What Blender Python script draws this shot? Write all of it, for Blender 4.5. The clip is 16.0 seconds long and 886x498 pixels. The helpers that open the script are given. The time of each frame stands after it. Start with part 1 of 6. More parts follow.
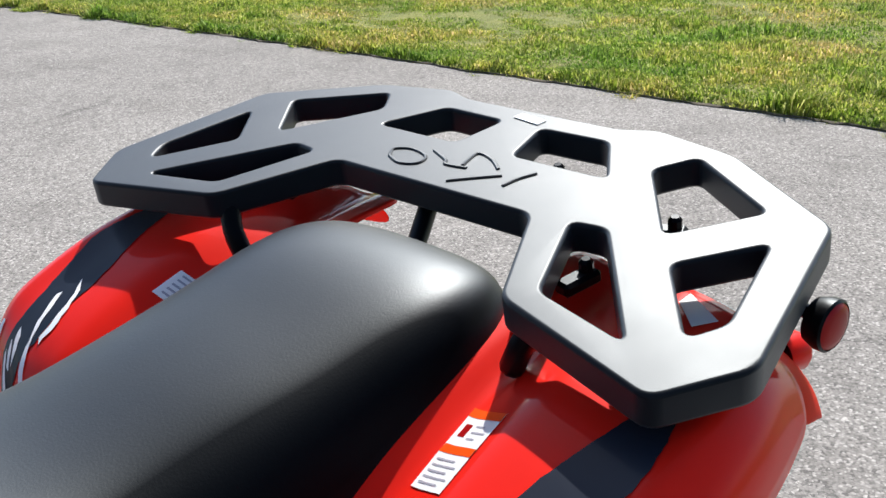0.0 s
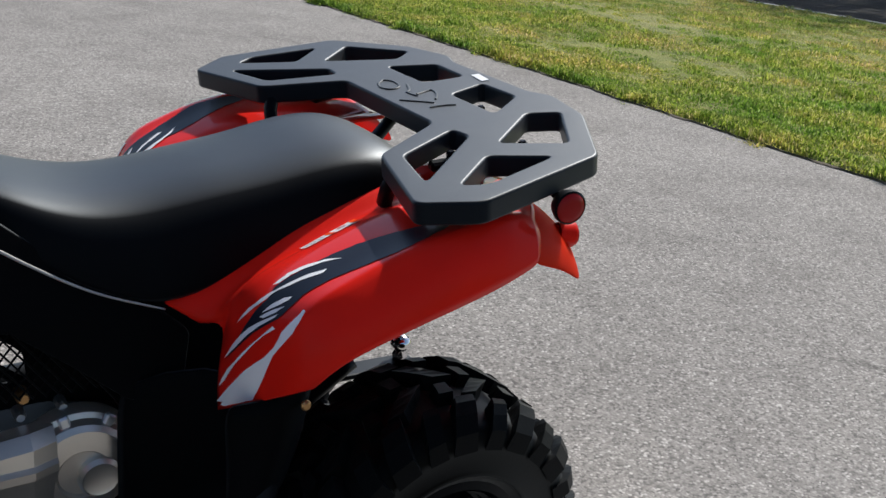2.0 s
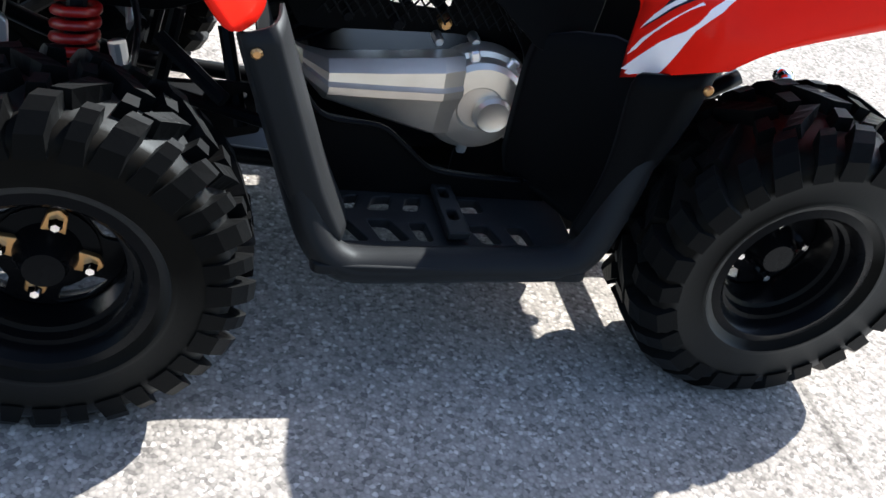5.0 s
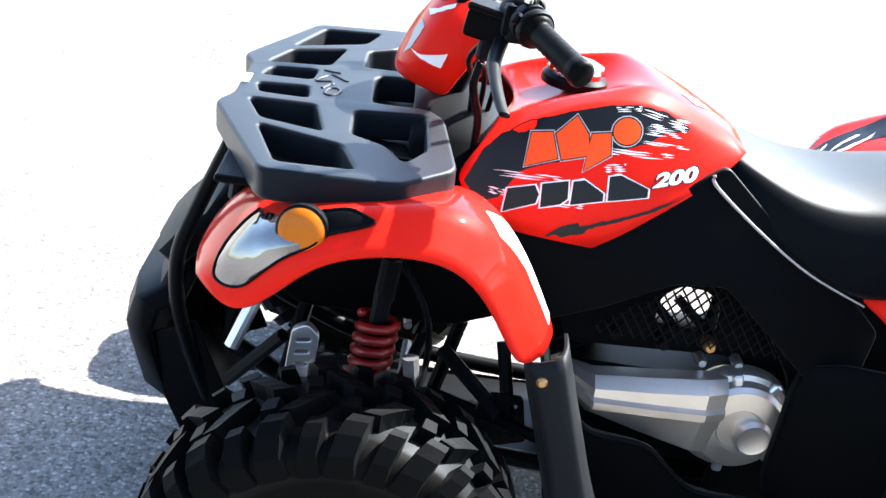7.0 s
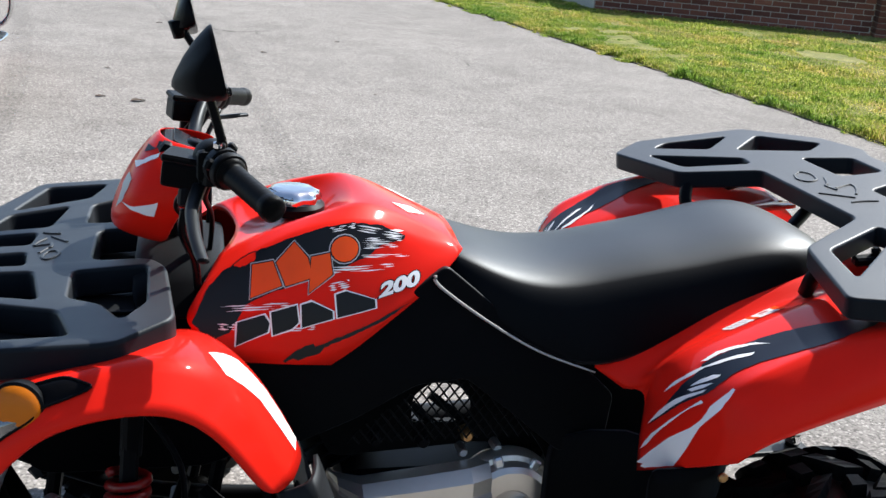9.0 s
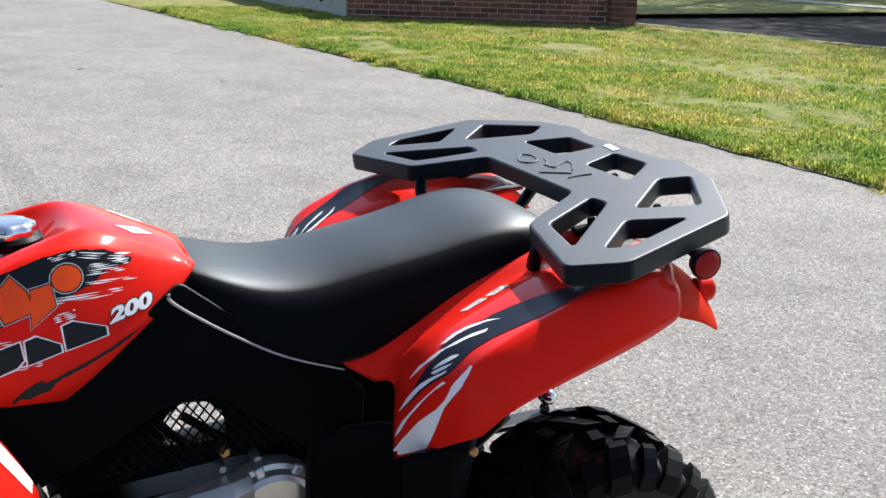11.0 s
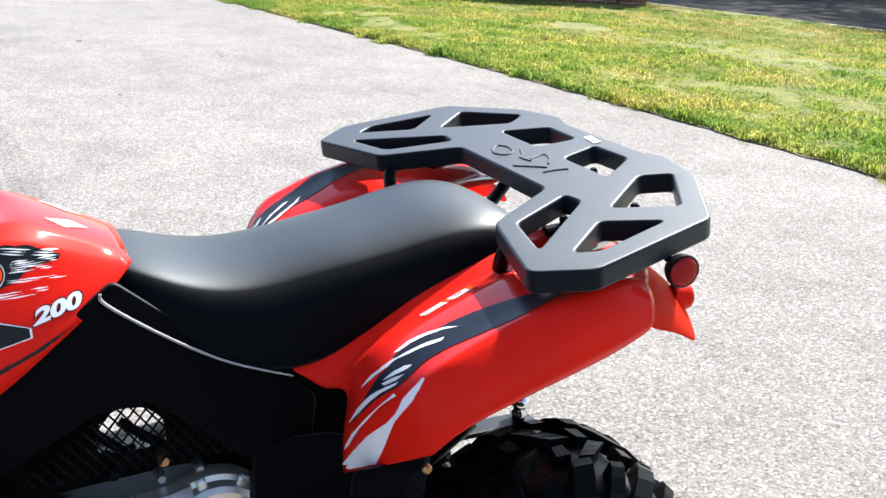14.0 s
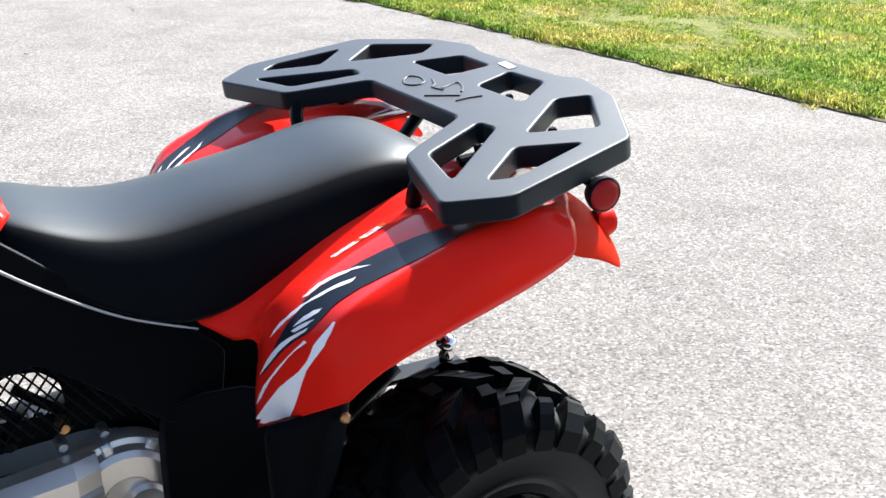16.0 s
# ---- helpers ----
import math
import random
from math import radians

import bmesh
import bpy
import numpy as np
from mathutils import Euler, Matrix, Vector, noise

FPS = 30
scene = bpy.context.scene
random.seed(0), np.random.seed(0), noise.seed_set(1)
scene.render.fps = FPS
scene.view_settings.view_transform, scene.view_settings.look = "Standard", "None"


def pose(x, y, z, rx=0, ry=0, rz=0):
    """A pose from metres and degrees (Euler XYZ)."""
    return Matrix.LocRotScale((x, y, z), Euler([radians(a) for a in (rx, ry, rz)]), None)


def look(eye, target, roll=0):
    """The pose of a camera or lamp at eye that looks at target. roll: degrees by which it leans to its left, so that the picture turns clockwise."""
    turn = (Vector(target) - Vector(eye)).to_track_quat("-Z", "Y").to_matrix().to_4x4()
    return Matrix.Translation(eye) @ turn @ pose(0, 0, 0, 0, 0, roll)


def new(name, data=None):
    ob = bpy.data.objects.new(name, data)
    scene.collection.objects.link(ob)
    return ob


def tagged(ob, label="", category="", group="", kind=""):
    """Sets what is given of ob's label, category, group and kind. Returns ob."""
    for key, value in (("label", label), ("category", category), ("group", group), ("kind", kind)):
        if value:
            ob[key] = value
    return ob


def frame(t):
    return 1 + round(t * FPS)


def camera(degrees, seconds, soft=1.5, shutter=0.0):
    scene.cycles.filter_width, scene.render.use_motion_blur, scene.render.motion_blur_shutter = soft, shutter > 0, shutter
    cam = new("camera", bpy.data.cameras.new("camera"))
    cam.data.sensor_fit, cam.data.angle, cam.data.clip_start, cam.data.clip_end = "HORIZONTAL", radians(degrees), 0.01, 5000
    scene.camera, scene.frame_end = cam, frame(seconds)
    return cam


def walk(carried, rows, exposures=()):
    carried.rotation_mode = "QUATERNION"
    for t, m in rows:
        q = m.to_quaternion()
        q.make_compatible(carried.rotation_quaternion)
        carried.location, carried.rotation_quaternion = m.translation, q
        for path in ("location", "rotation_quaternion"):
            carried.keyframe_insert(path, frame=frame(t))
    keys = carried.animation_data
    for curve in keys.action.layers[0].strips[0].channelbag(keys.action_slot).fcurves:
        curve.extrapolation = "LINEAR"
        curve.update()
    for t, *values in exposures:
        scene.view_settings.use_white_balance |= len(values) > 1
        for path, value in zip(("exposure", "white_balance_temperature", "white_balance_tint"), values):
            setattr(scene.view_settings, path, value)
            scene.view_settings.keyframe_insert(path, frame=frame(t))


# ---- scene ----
cam = camera(47.3, 16.0)
PATH = [
    (0, (-0.795, -0.767, 1.222), (0.552, 0.515, 0.484), -0.7),
    (0.5, (-0.88, -0.983, 1.263), (0.508, 0.316, 0.64), 1.7),
    (1, (-0.839, -1.187, 1.293), (0.374, 0.291, 0.705), 2.0),
    (1.5, (-0.787, -1.355, 1.276), (0.254, 0.23, 0.643), 5.4),
    (2, (-0.906, -1.525, 1.257), (0.162, 0.014, 0.555), 6.7),
    (2.5, (-0.967, -1.599, 1.226), (0.092, -0.098, 0.435), 8.7),
    (3, (-0.952, -1.601, 1.191), (0.086, -0.174, 0.249), 10.4),
    (3.5, (-0.937, -1.601, 1.147), (0.081, -0.26, 0.068), 11.7),
    (4, (-0.971, -1.593, 1.124), (-0.039, -0.205, 0.026), 12.4),
    (4.5, (-1.022, -1.58, 1.119), (-0.263, -0.122, -0.02), 13.5),
    (4.7, (-1.05, -1.574, 1.119), (-0.372, -0.091, -0.039), 14.1),
    (6.8, (-1.241, -1.538, 1.201), (-1.091, 0.214, 0.249), 11.2),
    (7, (-1.235, -1.535, 1.239), (-1.073, 0.264, 0.378), 10.9),
    (7.5, (-1.221, -1.54, 1.284), (-1.025, 0.32, 0.576), 8.9),
    (8, (-1.2, -1.55, 1.307), (-0.931, 0.324, 0.664), 7.2),
    (8.5, (-1.163, -1.566, 1.314), (-0.811, 0.298, 0.681), 5.6),
    (9, (-1.112, -1.58, 1.311), (-0.62, 0.248, 0.666), 4.9),
    (9.5, (-1.08, -1.594, 1.312), (-0.502, 0.212, 0.676), 3.7),
    (10, (-1.049, -1.602, 1.306), (-0.37, 0.165, 0.66), 2.5),
    (10.2, (-1.038, -1.605, 1.308), (-0.295, 0.14, 0.673), 2.3),
    (12.3, (-1.065, -1.656, 1.304), (-0.131, 0.011, 0.713), 2.0),
    (12.5, (-1.077, -1.646, 1.301), (-0.137, 0.006, 0.679), 2.4),
    (13, (-1.07, -1.618, 1.301), (-0.08, -0.007, 0.647), 4.1),
    (13.5, (-0.991, -1.582, 1.305), (-0.055, 0.059, 0.648), 3.5),
    (14, (-0.914, -1.553, 1.31), (-0.048, 0.13, 0.665), 3.0),
    (14.5, (-0.916, -1.542, 1.308), (-0.036, 0.127, 0.645), 3.3),
    (15, (-0.938, -1.543, 1.301), (-0.045, 0.118, 0.636), 3.2),
    (15.5, (-0.973, -1.545, 1.296), (-0.016, 0.081, 0.631), 1.9),
    (16, (-0.842, -1.504, 1.259), (0.119, 0.09, 0.526), 1.2),
]
EXPOSURES = [(0, 0.60), (0.5, 0.16), (1, -0.08), (1.5, -0.10), (2, 0.08), (2.5, 0.5), (3, 0.55), (3.5, 0.62), (4.0, 0.95), (4.5, 1.28), (7, 2.12), (7.5, 1.5), (8, 1.2), (9, 0.75), (10, 0.6), (12.5, 1.18), (14, 1.28), (16, 1.25)]
walk(cam, [(t, look(eye, target, roll)) for t, eye, target, roll in PATH], EXPOSURES)

# ---- light ----
SUN_TO = Vector((0.79, 0.445, 1.0)).normalized()
world = bpy.data.worlds.new("world")
scene.world = world
world.use_nodes = True
wt = world.node_tree
sky = wt.nodes.new("ShaderNodeTexSky")
sky.sky_type = "NISHITA"
sky.sun_disc = False
sky.dust_density, sky.air_density = 1.2, 1.0
sky.sun_elevation = math.asin(SUN_TO.z)
sky.sun_rotation = math.atan2(SUN_TO.x, SUN_TO.y)
wt.links.new(sky.outputs[0], wt.nodes["Background"].inputs[0])
wt.nodes["Background"].inputs[1].default_value = 0.12
sun_data = bpy.data.lights.new("sun", "SUN")
sun_data.energy, sun_data.angle, sun_data.color = 5.0, radians(0.55), (1.0, 0.955, 0.89)
sun = new("sun", sun_data)
sun.matrix_world = look(SUN_TO * 30, (0, 0, 0))


# ---- materials ----
class Nodes:
    """A node material: n() adds a node, link() joins sockets."""

    def __init__(self, name, rough=0.5, metal=0.0, colour=(0.5, 0.5, 0.5)):
        self.m = bpy.data.materials.new(name)
        self.m.use_nodes = True
        self.t = self.m.node_tree
        self.b = self.t.nodes["Principled BSDF"]
        self.b.inputs["Roughness"].default_value = rough
        self.b.inputs["Metallic"].default_value = metal
        self.b.inputs["Base Color"].default_value = (*colour, 1)
        self.co = self.n("ShaderNodeTexCoord").outputs["Object"]

    def n(self, kind, **values):
        node = self.t.nodes.new(kind)
        for key, v in values.items():
            node.inputs[key.replace("_", " ")].default_value = v
        return node

    def link(self, a, b):
        self.t.links.new(a, b)

    def noise(self, scale, detail=4.0, rough=0.55, co=None):
        q = self.n("ShaderNodeTexNoise", Scale=scale, Detail=detail, Roughness=rough)
        self.link(co or self.co, q.inputs["Vector"])
        return q.outputs["Fac"]

    def voronoi(self, scale, out="Distance"):
        q = self.n("ShaderNodeTexVoronoi", Scale=scale)
        self.link(self.co, q.inputs["Vector"])
        return q.outputs[out]

    def ramp(self, fac, stops):
        q = self.n("ShaderNodeValToRGB")
        while len(q.color_ramp.elements) < len(stops):
            q.color_ramp.elements.new(0.5)
        for e, (at, c) in zip(q.color_ramp.elements, stops):
            e.position = at
            e.color = (*c, 1) if len(c) == 3 else c
        self.link(fac, q.inputs["Fac"])
        return q.outputs["Color"]

    def mix(self, fac, a, b, kind="MIX"):
        q = self.t.nodes.new("ShaderNodeMix")
        q.data_type, q.blend_type = "RGBA", kind
        for sock, v in ((q.inputs[0], fac), (q.inputs[6], a), (q.inputs[7], b)):
            if isinstance(v, bpy.types.NodeSocket):
                self.link(v, sock)
            elif isinstance(v, (int, float)):
                sock.default_value = v
            else:
                sock.default_value = (*v, 1)
        return q.outputs[2]

    def colour(self, sock):
        self.link(sock, self.b.inputs["Base Color"])
        return self

    def rough(self, fac, lo, hi):
        q = self.n("ShaderNodeMapRange")
        q.inputs["To Min"].default_value, q.inputs["To Max"].default_value = lo, hi
        self.link(fac, q.inputs["Value"])
        self.link(q.outputs[0], self.b.inputs["Roughness"])
        return self

    def bump(self, height, strength, distance):
        q = self.n("ShaderNodeBump", Strength=strength, Distance=distance)
        self.link(height, q.inputs["Height"])
        self.link(q.outputs[0], self.b.inputs["Normal"])
        return self


def plain(name, colour, rough=0.5, metal=0.0, grain=300.0, vary=0.12, bump=0.0, coat=0.0, spec=0.5, sheen=None, gloss=0.07):
    """A surface of one colour with fine grain, slight stains and uneven gloss. sheen: gloss seen head-on and aslant."""
    k = Nodes(name, rough, metal, colour)
    big, fine = k.noise(9.0, 5.0), k.noise(grain, 2.0)
    dark = tuple(c * (1 - vary) for c in colour)
    lite = tuple(min(1.0, c * (1 + vary)) for c in colour)
    k.colour(k.ramp(big, [(0.3, dark), (0.7, lite)]))
    k.rough(big, max(0.02, rough - 0.07), min(1.0, rough + 0.08))
    k.b.inputs["Specular IOR Level"].default_value = spec
    if sheen:
        face = k.n("ShaderNodeLayerWeight", Blend=0.5)
        q = k.n("ShaderNodeMapRange", From_Min=0.22, From_Max=0.62, To_Min=sheen[0], To_Max=sheen[1])
        k.link(face.outputs["Facing"], q.inputs["Value"])
        k.link(q.outputs[0], k.b.inputs["Specular IOR Level"])
        k.b.inputs["Specular Tint"].default_value = (0.74, 0.88, 1.0, 1)
    if bump:
        k.bump(fine, bump, 0.001)
    if coat and sheen:
        q = k.n("ShaderNodeMapRange", From_Min=0.25, From_Max=0.6, To_Min=coat * (0.12 if gloss < 0.1 else 0.0), To_Max=min(1.0, coat * 1.15))
        k.link(face.outputs["Facing"], q.inputs["Value"])
        k.link(q.outputs[0], k.b.inputs["Coat Weight"])
        k.b.inputs["Coat Roughness"].default_value = gloss
    elif coat:
        k.b.inputs["Coat Weight"].default_value = coat
        k.b.inputs["Coat Roughness"].default_value = 0.06
    return k.m


RED = plain("red_plastic", (0.66, 0.013, 0.006), 0.48, vary=0.05, grain=500, bump=0.02, coat=0.6, sheen=(0.04, 0.10))


def lit_through(name, colour):
    """Thin coloured plastic that glows with the sun behind it."""
    k = Nodes(name, 0.45, 0.0, colour)
    k.b.inputs["Specular IOR Level"].default_value = 0.12
    k.colour(k.ramp(k.noise(9.0, 4.0), [(0.3, tuple(0.93 * c for c in colour)), (0.7, colour)]))
    thin = k.n("ShaderNodeBsdfTranslucent")
    thin.inputs["Color"].default_value = (*colour, 1)
    m = k.n("ShaderNodeMixShader")
    m.inputs[0].default_value = 0.45
    k.link(k.b.outputs[0], m.inputs[1])
    k.link(thin.outputs[0], m.inputs[2])
    k.link(m.outputs[0], k.t.nodes["Material Output"].inputs["Surface"])
    return k.m


ORANGE_RED = lit_through("translucent_red_plastic", (0.82, 0.035, 0.008))
BLACK = plain("black_plastic", (0.0022, 0.0022, 0.0025), 0.52, grain=700, bump=0.2, sheen=(0.03, 0.5))
RACK = plain("rack_plastic", (0.009, 0.011, 0.014), 0.50, grain=900, bump=0.14, sheen=(0.06, 0.8), coat=0.3, gloss=0.45)
VINYL = plain("seat_vinyl", (0.0030, 0.0037, 0.0048), 0.46, grain=420, bump=0.14, sheen=(0.03, 0.85), coat=0.12, gloss=0.40)
RUBBER = plain("tyre_rubber", (0.0025, 0.0025, 0.0025), 0.5, grain=160, vary=0.25, bump=0.3, sheen=(0.03, 0.26))
CARCASS = plain("tyre_carcass", (0.004, 0.0036, 0.003), 0.45, grain=220, vary=0.35, bump=0.15, sheen=(0.03, 0.7))
GUARD_GREY = plain("grey_plastic", (0.009, 0.0095, 0.0105), 0.5, grain=700, bump=0.2, sheen=(0.1, 0.45))
STEEL_BLACK = plain("black_steel", (0.0025, 0.0025, 0.003), 0.42, grain=300, bump=0.08, sheen=(0.06, 0.5))
GLOSS_BLACK = plain("gloss_black", (0.003, 0.003, 0.0035), 0.25, grain=300, sheen=(0.04, 0.35))
CHROME = plain("chrome", (0.75, 0.75, 0.76), 0.10, 1.0, vary=0.04)
STEEL = plain("galvanised_steel", (0.42, 0.43, 0.44), 0.34, 0.9)
ALLOY = plain("cast_aluminium", (0.58, 0.54, 0.49), 0.36, 0.88, grain=600, bump=0.08)
ALLOY_LIGHT = plain("machined_aluminium", (0.62, 0.64, 0.66), 0.30, 0.8, grain=600, bump=0.06)
ENGINE = plain("engine_dark", (0.004, 0.004, 0.005), 0.5, 0.0, vary=0.3, bump=0.2, sheen=(0.04, 0.4))
NAVY = plain("decal_navy", (0.012, 0.016, 0.026), 0.34, coat=0.1, spec=0.15)
DECAL_BLACK = plain("decal_black", (0.004, 0.004, 0.005), 0.34, coat=0.08, spec=0.2)
DECAL_WHITE = plain("decal_white", (0.78, 0.78, 0.79), 0.34, coat=0.1, spec=0.15, vary=0.04)
DECAL_GREY = plain("decal_grey", (0.45, 0.46, 0.47), 0.34, coat=0.1, spec=0.15)
DECAL_ORANGE = plain("decal_orange", (0.80, 0.075, 0.006), 0.32, coat=0.1, spec=0.15)
PAPER = plain("label_white", (0.72, 0.73, 0.74), 0.45, vary=0.04)
PRINT = plain("label_print", (0.30, 0.31, 0.36), 0.5)
AMBER = plain("amber_lens", (0.46, 0.12, 0.004), 0.3, vary=0.2, spec=0.2, grain=120, bump=0.3)
LENS_RED = plain("red_lens", (0.27, 0.003, 0.004), 0.3, vary=0.2, spec=0.2)
SPRING_RED = plain("spring_red", (0.22, 0.004, 0.004), 0.35, coat=0.2)
BRASS = plain("brass_fitting", (0.42, 0.24, 0.10), 0.35, 0.8)
PIPING = plain("grey_piping", (0.32, 0.32, 0.31), 0.4)
CONCRETE = plain("concrete", (0.42, 0.41, 0.38), 0.85, grain=90, vary=0.14, bump=0.4)


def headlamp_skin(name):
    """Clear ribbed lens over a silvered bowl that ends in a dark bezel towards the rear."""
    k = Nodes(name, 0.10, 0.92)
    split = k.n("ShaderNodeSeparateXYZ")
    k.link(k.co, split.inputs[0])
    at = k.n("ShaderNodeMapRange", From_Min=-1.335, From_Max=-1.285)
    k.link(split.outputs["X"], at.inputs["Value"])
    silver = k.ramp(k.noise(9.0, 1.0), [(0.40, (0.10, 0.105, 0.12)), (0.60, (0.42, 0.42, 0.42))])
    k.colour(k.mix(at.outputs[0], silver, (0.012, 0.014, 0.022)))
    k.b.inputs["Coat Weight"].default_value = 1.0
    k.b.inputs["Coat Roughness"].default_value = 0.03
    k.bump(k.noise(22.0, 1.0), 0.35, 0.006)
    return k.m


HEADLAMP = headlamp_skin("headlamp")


def asphalt(name, tone=1.0, speck=1.0):
    """Worn asphalt: a bed of small pale and dark stones, with patches and faint tyre marks."""
    k = Nodes(name, 0.9)
    k.b.inputs["Specular IOR Level"].default_value = 0.15
    co = k.n("ShaderNodeTexCoord").outputs["Object"]
    k.co = co
    patch = k.ramp(k.noise(0.35, 6.0), [(0.3, (0.84,) * 3), (0.7, (1.06,) * 3)])
    patch = k.mix(0.8, patch, k.ramp(k.noise(2.2, 6.0, 0.65), [(0.32, (0.80, 0.795, 0.79)), (0.5, (1.0,) * 3), (0.7, (1.10, 1.10, 1.09))]), "MULTIPLY")
    patch = k.mix(0.45, patch, k.ramp(k.noise(26.0, 5.0, 0.7), [(0.35, (0.88,) * 3), (0.65, (1.08,) * 3)]), "MULTIPLY")
    # thin cracks that come and go
    bent = k.n("ShaderNodeVectorMath")
    bent.operation = "MULTIPLY_ADD"
    wob = k.n("ShaderNodeTexNoise", Scale=1.4, Detail=4.0)
    k.link(co, wob.inputs["Vector"])
    k.link(wob.outputs["Color"], bent.inputs[0])
    bent.inputs[1].default_value = (0.6, 0.6, 0.0)
    k.link(co, bent.inputs[2])
    cell = k.n("ShaderNodeTexVoronoi", Scale=0.55)
    cell.feature = "DISTANCE_TO_EDGE"
    k.link(bent.outputs[0], cell.inputs["Vector"])
    crack = k.ramp(cell.outputs["Distance"], [(0.0, (0.32,) * 3), (0.0035, (0.55,) * 3), (0.008, (1.0,) * 3)])
    where = k.ramp(k.noise(0.8, 3.0), [(0.55, (0,) * 3), (0.68, (0.8,) * 3)])
    patch = k.mix(where, patch, k.mix(1.0, patch, crack, "MULTIPLY"))
    v = k.n("ShaderNodeTexVoronoi", Scale=140.0)
    k.link(co, v.inputs["Vector"])
    v2 = k.n("ShaderNodeTexVoronoi", Scale=62.0)
    k.link(co, v2.inputs["Vector"])
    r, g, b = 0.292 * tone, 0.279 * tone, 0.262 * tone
    one = k.n("ShaderNodeSeparateColor")
    k.link(v.outputs["Color"], one.inputs[0])
    stone = k.ramp(one.outputs[0], [(0.05, (r * 0.56, g * 0.56, b * 0.57)), (0.30, (r * 0.92, g * 0.92, b * 0.92)), (0.80, (r * 1.10, g * 1.10, b * 1.10)), (0.90, (r * 1.35, g * 1.35, b * 1.36)), (1.0, (r * 1.8, g * 1.8, b * 1.82))])
    gaps = k.ramp(v.outputs["Distance"], [(0.25, (1, 1, 1)), (0.75, (0.50, 0.50, 0.51))])
    base = k.mix(0.48, stone, gaps, "MULTIPLY")
    big = k.ramp(v2.outputs["Color"], [(0.15, (0.72,) * 3), (0.5, (1.0,) * 3), (0.93, (1.0,) * 3), (1.0, (1.5,) * 3)])
    base = k.mix(0.45 * speck, base, big, "MULTIPLY")
    base = k.mix(1.0, base, patch, "MULTIPLY")
    v3 = k.n("ShaderNodeTexVoronoi", Scale=34.0)
    k.link(co, v3.inputs["Vector"])
    sparse = k.ramp(v3.outputs["Color"], [(0.0, (0.55,) * 3), (0.16, (0.82,) * 3), (0.3, (1.0,) * 3), (0.86, (1.0,) * 3), (1.0, (1.28,) * 3)])
    base = k.mix(0.25 * speck, base, sparse, "MULTIPLY")
    k.colour(base)
    h = k.mix(0.5, k.ramp(v.outputs["Distance"], [(0.0, (1, 1, 1)), (0.8, (0, 0, 0))]), k.ramp(v2.outputs["Distance"], [(0.0, (1, 1, 1)), (0.8, (0, 0, 0))]))
    k.bump(h, 0.30, 0.004)
    return k.m


def turf(name):
    """Lawn soil: mown grass in yellow and deep green patches, with straw and bare earth between."""
    k = Nodes(name, 0.95)
    big, mid, fine = k.noise(0.55, 5.0), k.noise(3.5, 5.0), k.noise(70.0, 3.0)
    a = k.ramp(big, [(0.35, (0.15, 0.18, 0.03)), (0.5, (0.21, 0.21, 0.05)), (0.68, (0.28, 0.25, 0.11))])
    c = k.mix(0.6, a, k.ramp(mid, [(0.3, (0.09, 0.14, 0.02)), (0.7, (0.30, 0.29, 0.07))]))
    k.colour(k.mix(0.5, c, k.ramp(fine, [(0.35, (0.35,) * 3), (0.7, (1.25,) * 3)]), "MULTIPLY"))
    k.bump(fine, 0.8, 0.02)
    return k.m


def blade(name, stops):
    """Grass that lets the sun shine through it."""
    k = Nodes(name, 0.6)
    k.b.inputs["Specular IOR Level"].default_value = 0.12
    g = k.n("ShaderNodeNewGeometry")
    one = k.ramp(g.outputs["Random Per Island"], stops)
    two = k.ramp(k.noise(1.3, 4.0), [(0.36, (0.56, 0.80, 0.62)), (0.50, (0.95, 1.0, 0.9)), (0.64, (1.36, 1.12, 1.3))])
    two = k.mix(0.7, two, k.ramp(k.noise(7.0, 4.0), [(0.35, (0.60, 0.72, 0.55)), (0.52, (1.0, 1.0, 0.95)), (0.65, (1.26, 1.14, 1.15))]), "MULTIPLY")
    c = k.mix(1.0, one, two, "MULTIPLY")
    k.colour(c)
    thin = k.n("ShaderNodeBsdfTranslucent")
    k.link(c, thin.inputs["Color"])
    m = k.n("ShaderNodeMixShader")
    m.inputs[0].default_value = 0.6
    k.link(k.b.outputs[0], m.inputs[1])
    k.link(thin.outputs[0], m.inputs[2])
    k.link(m.outputs[0], k.t.nodes["Material Output"].inputs["Surface"])
    return k.m


def brick_face(name):
    k = Nodes(name, 0.85)
    o = k.n("ShaderNodeObjectInfo")
    one = k.ramp(o.outputs["Random"], [(0.0, (0.085, 0.028, 0.019)), (0.5, (0.15, 0.048, 0.031)), (1.0, (0.22, 0.080, 0.052))])
    k.colour(k.mix(0.5, one, k.ramp(k.noise(30.0, 5.0), [(0.3, (0.7,) * 3), (0.7, (1.25,) * 3)]), "MULTIPLY"))
    k.bump(k.noise(80.0), 0.4, 0.004)
    return k.m


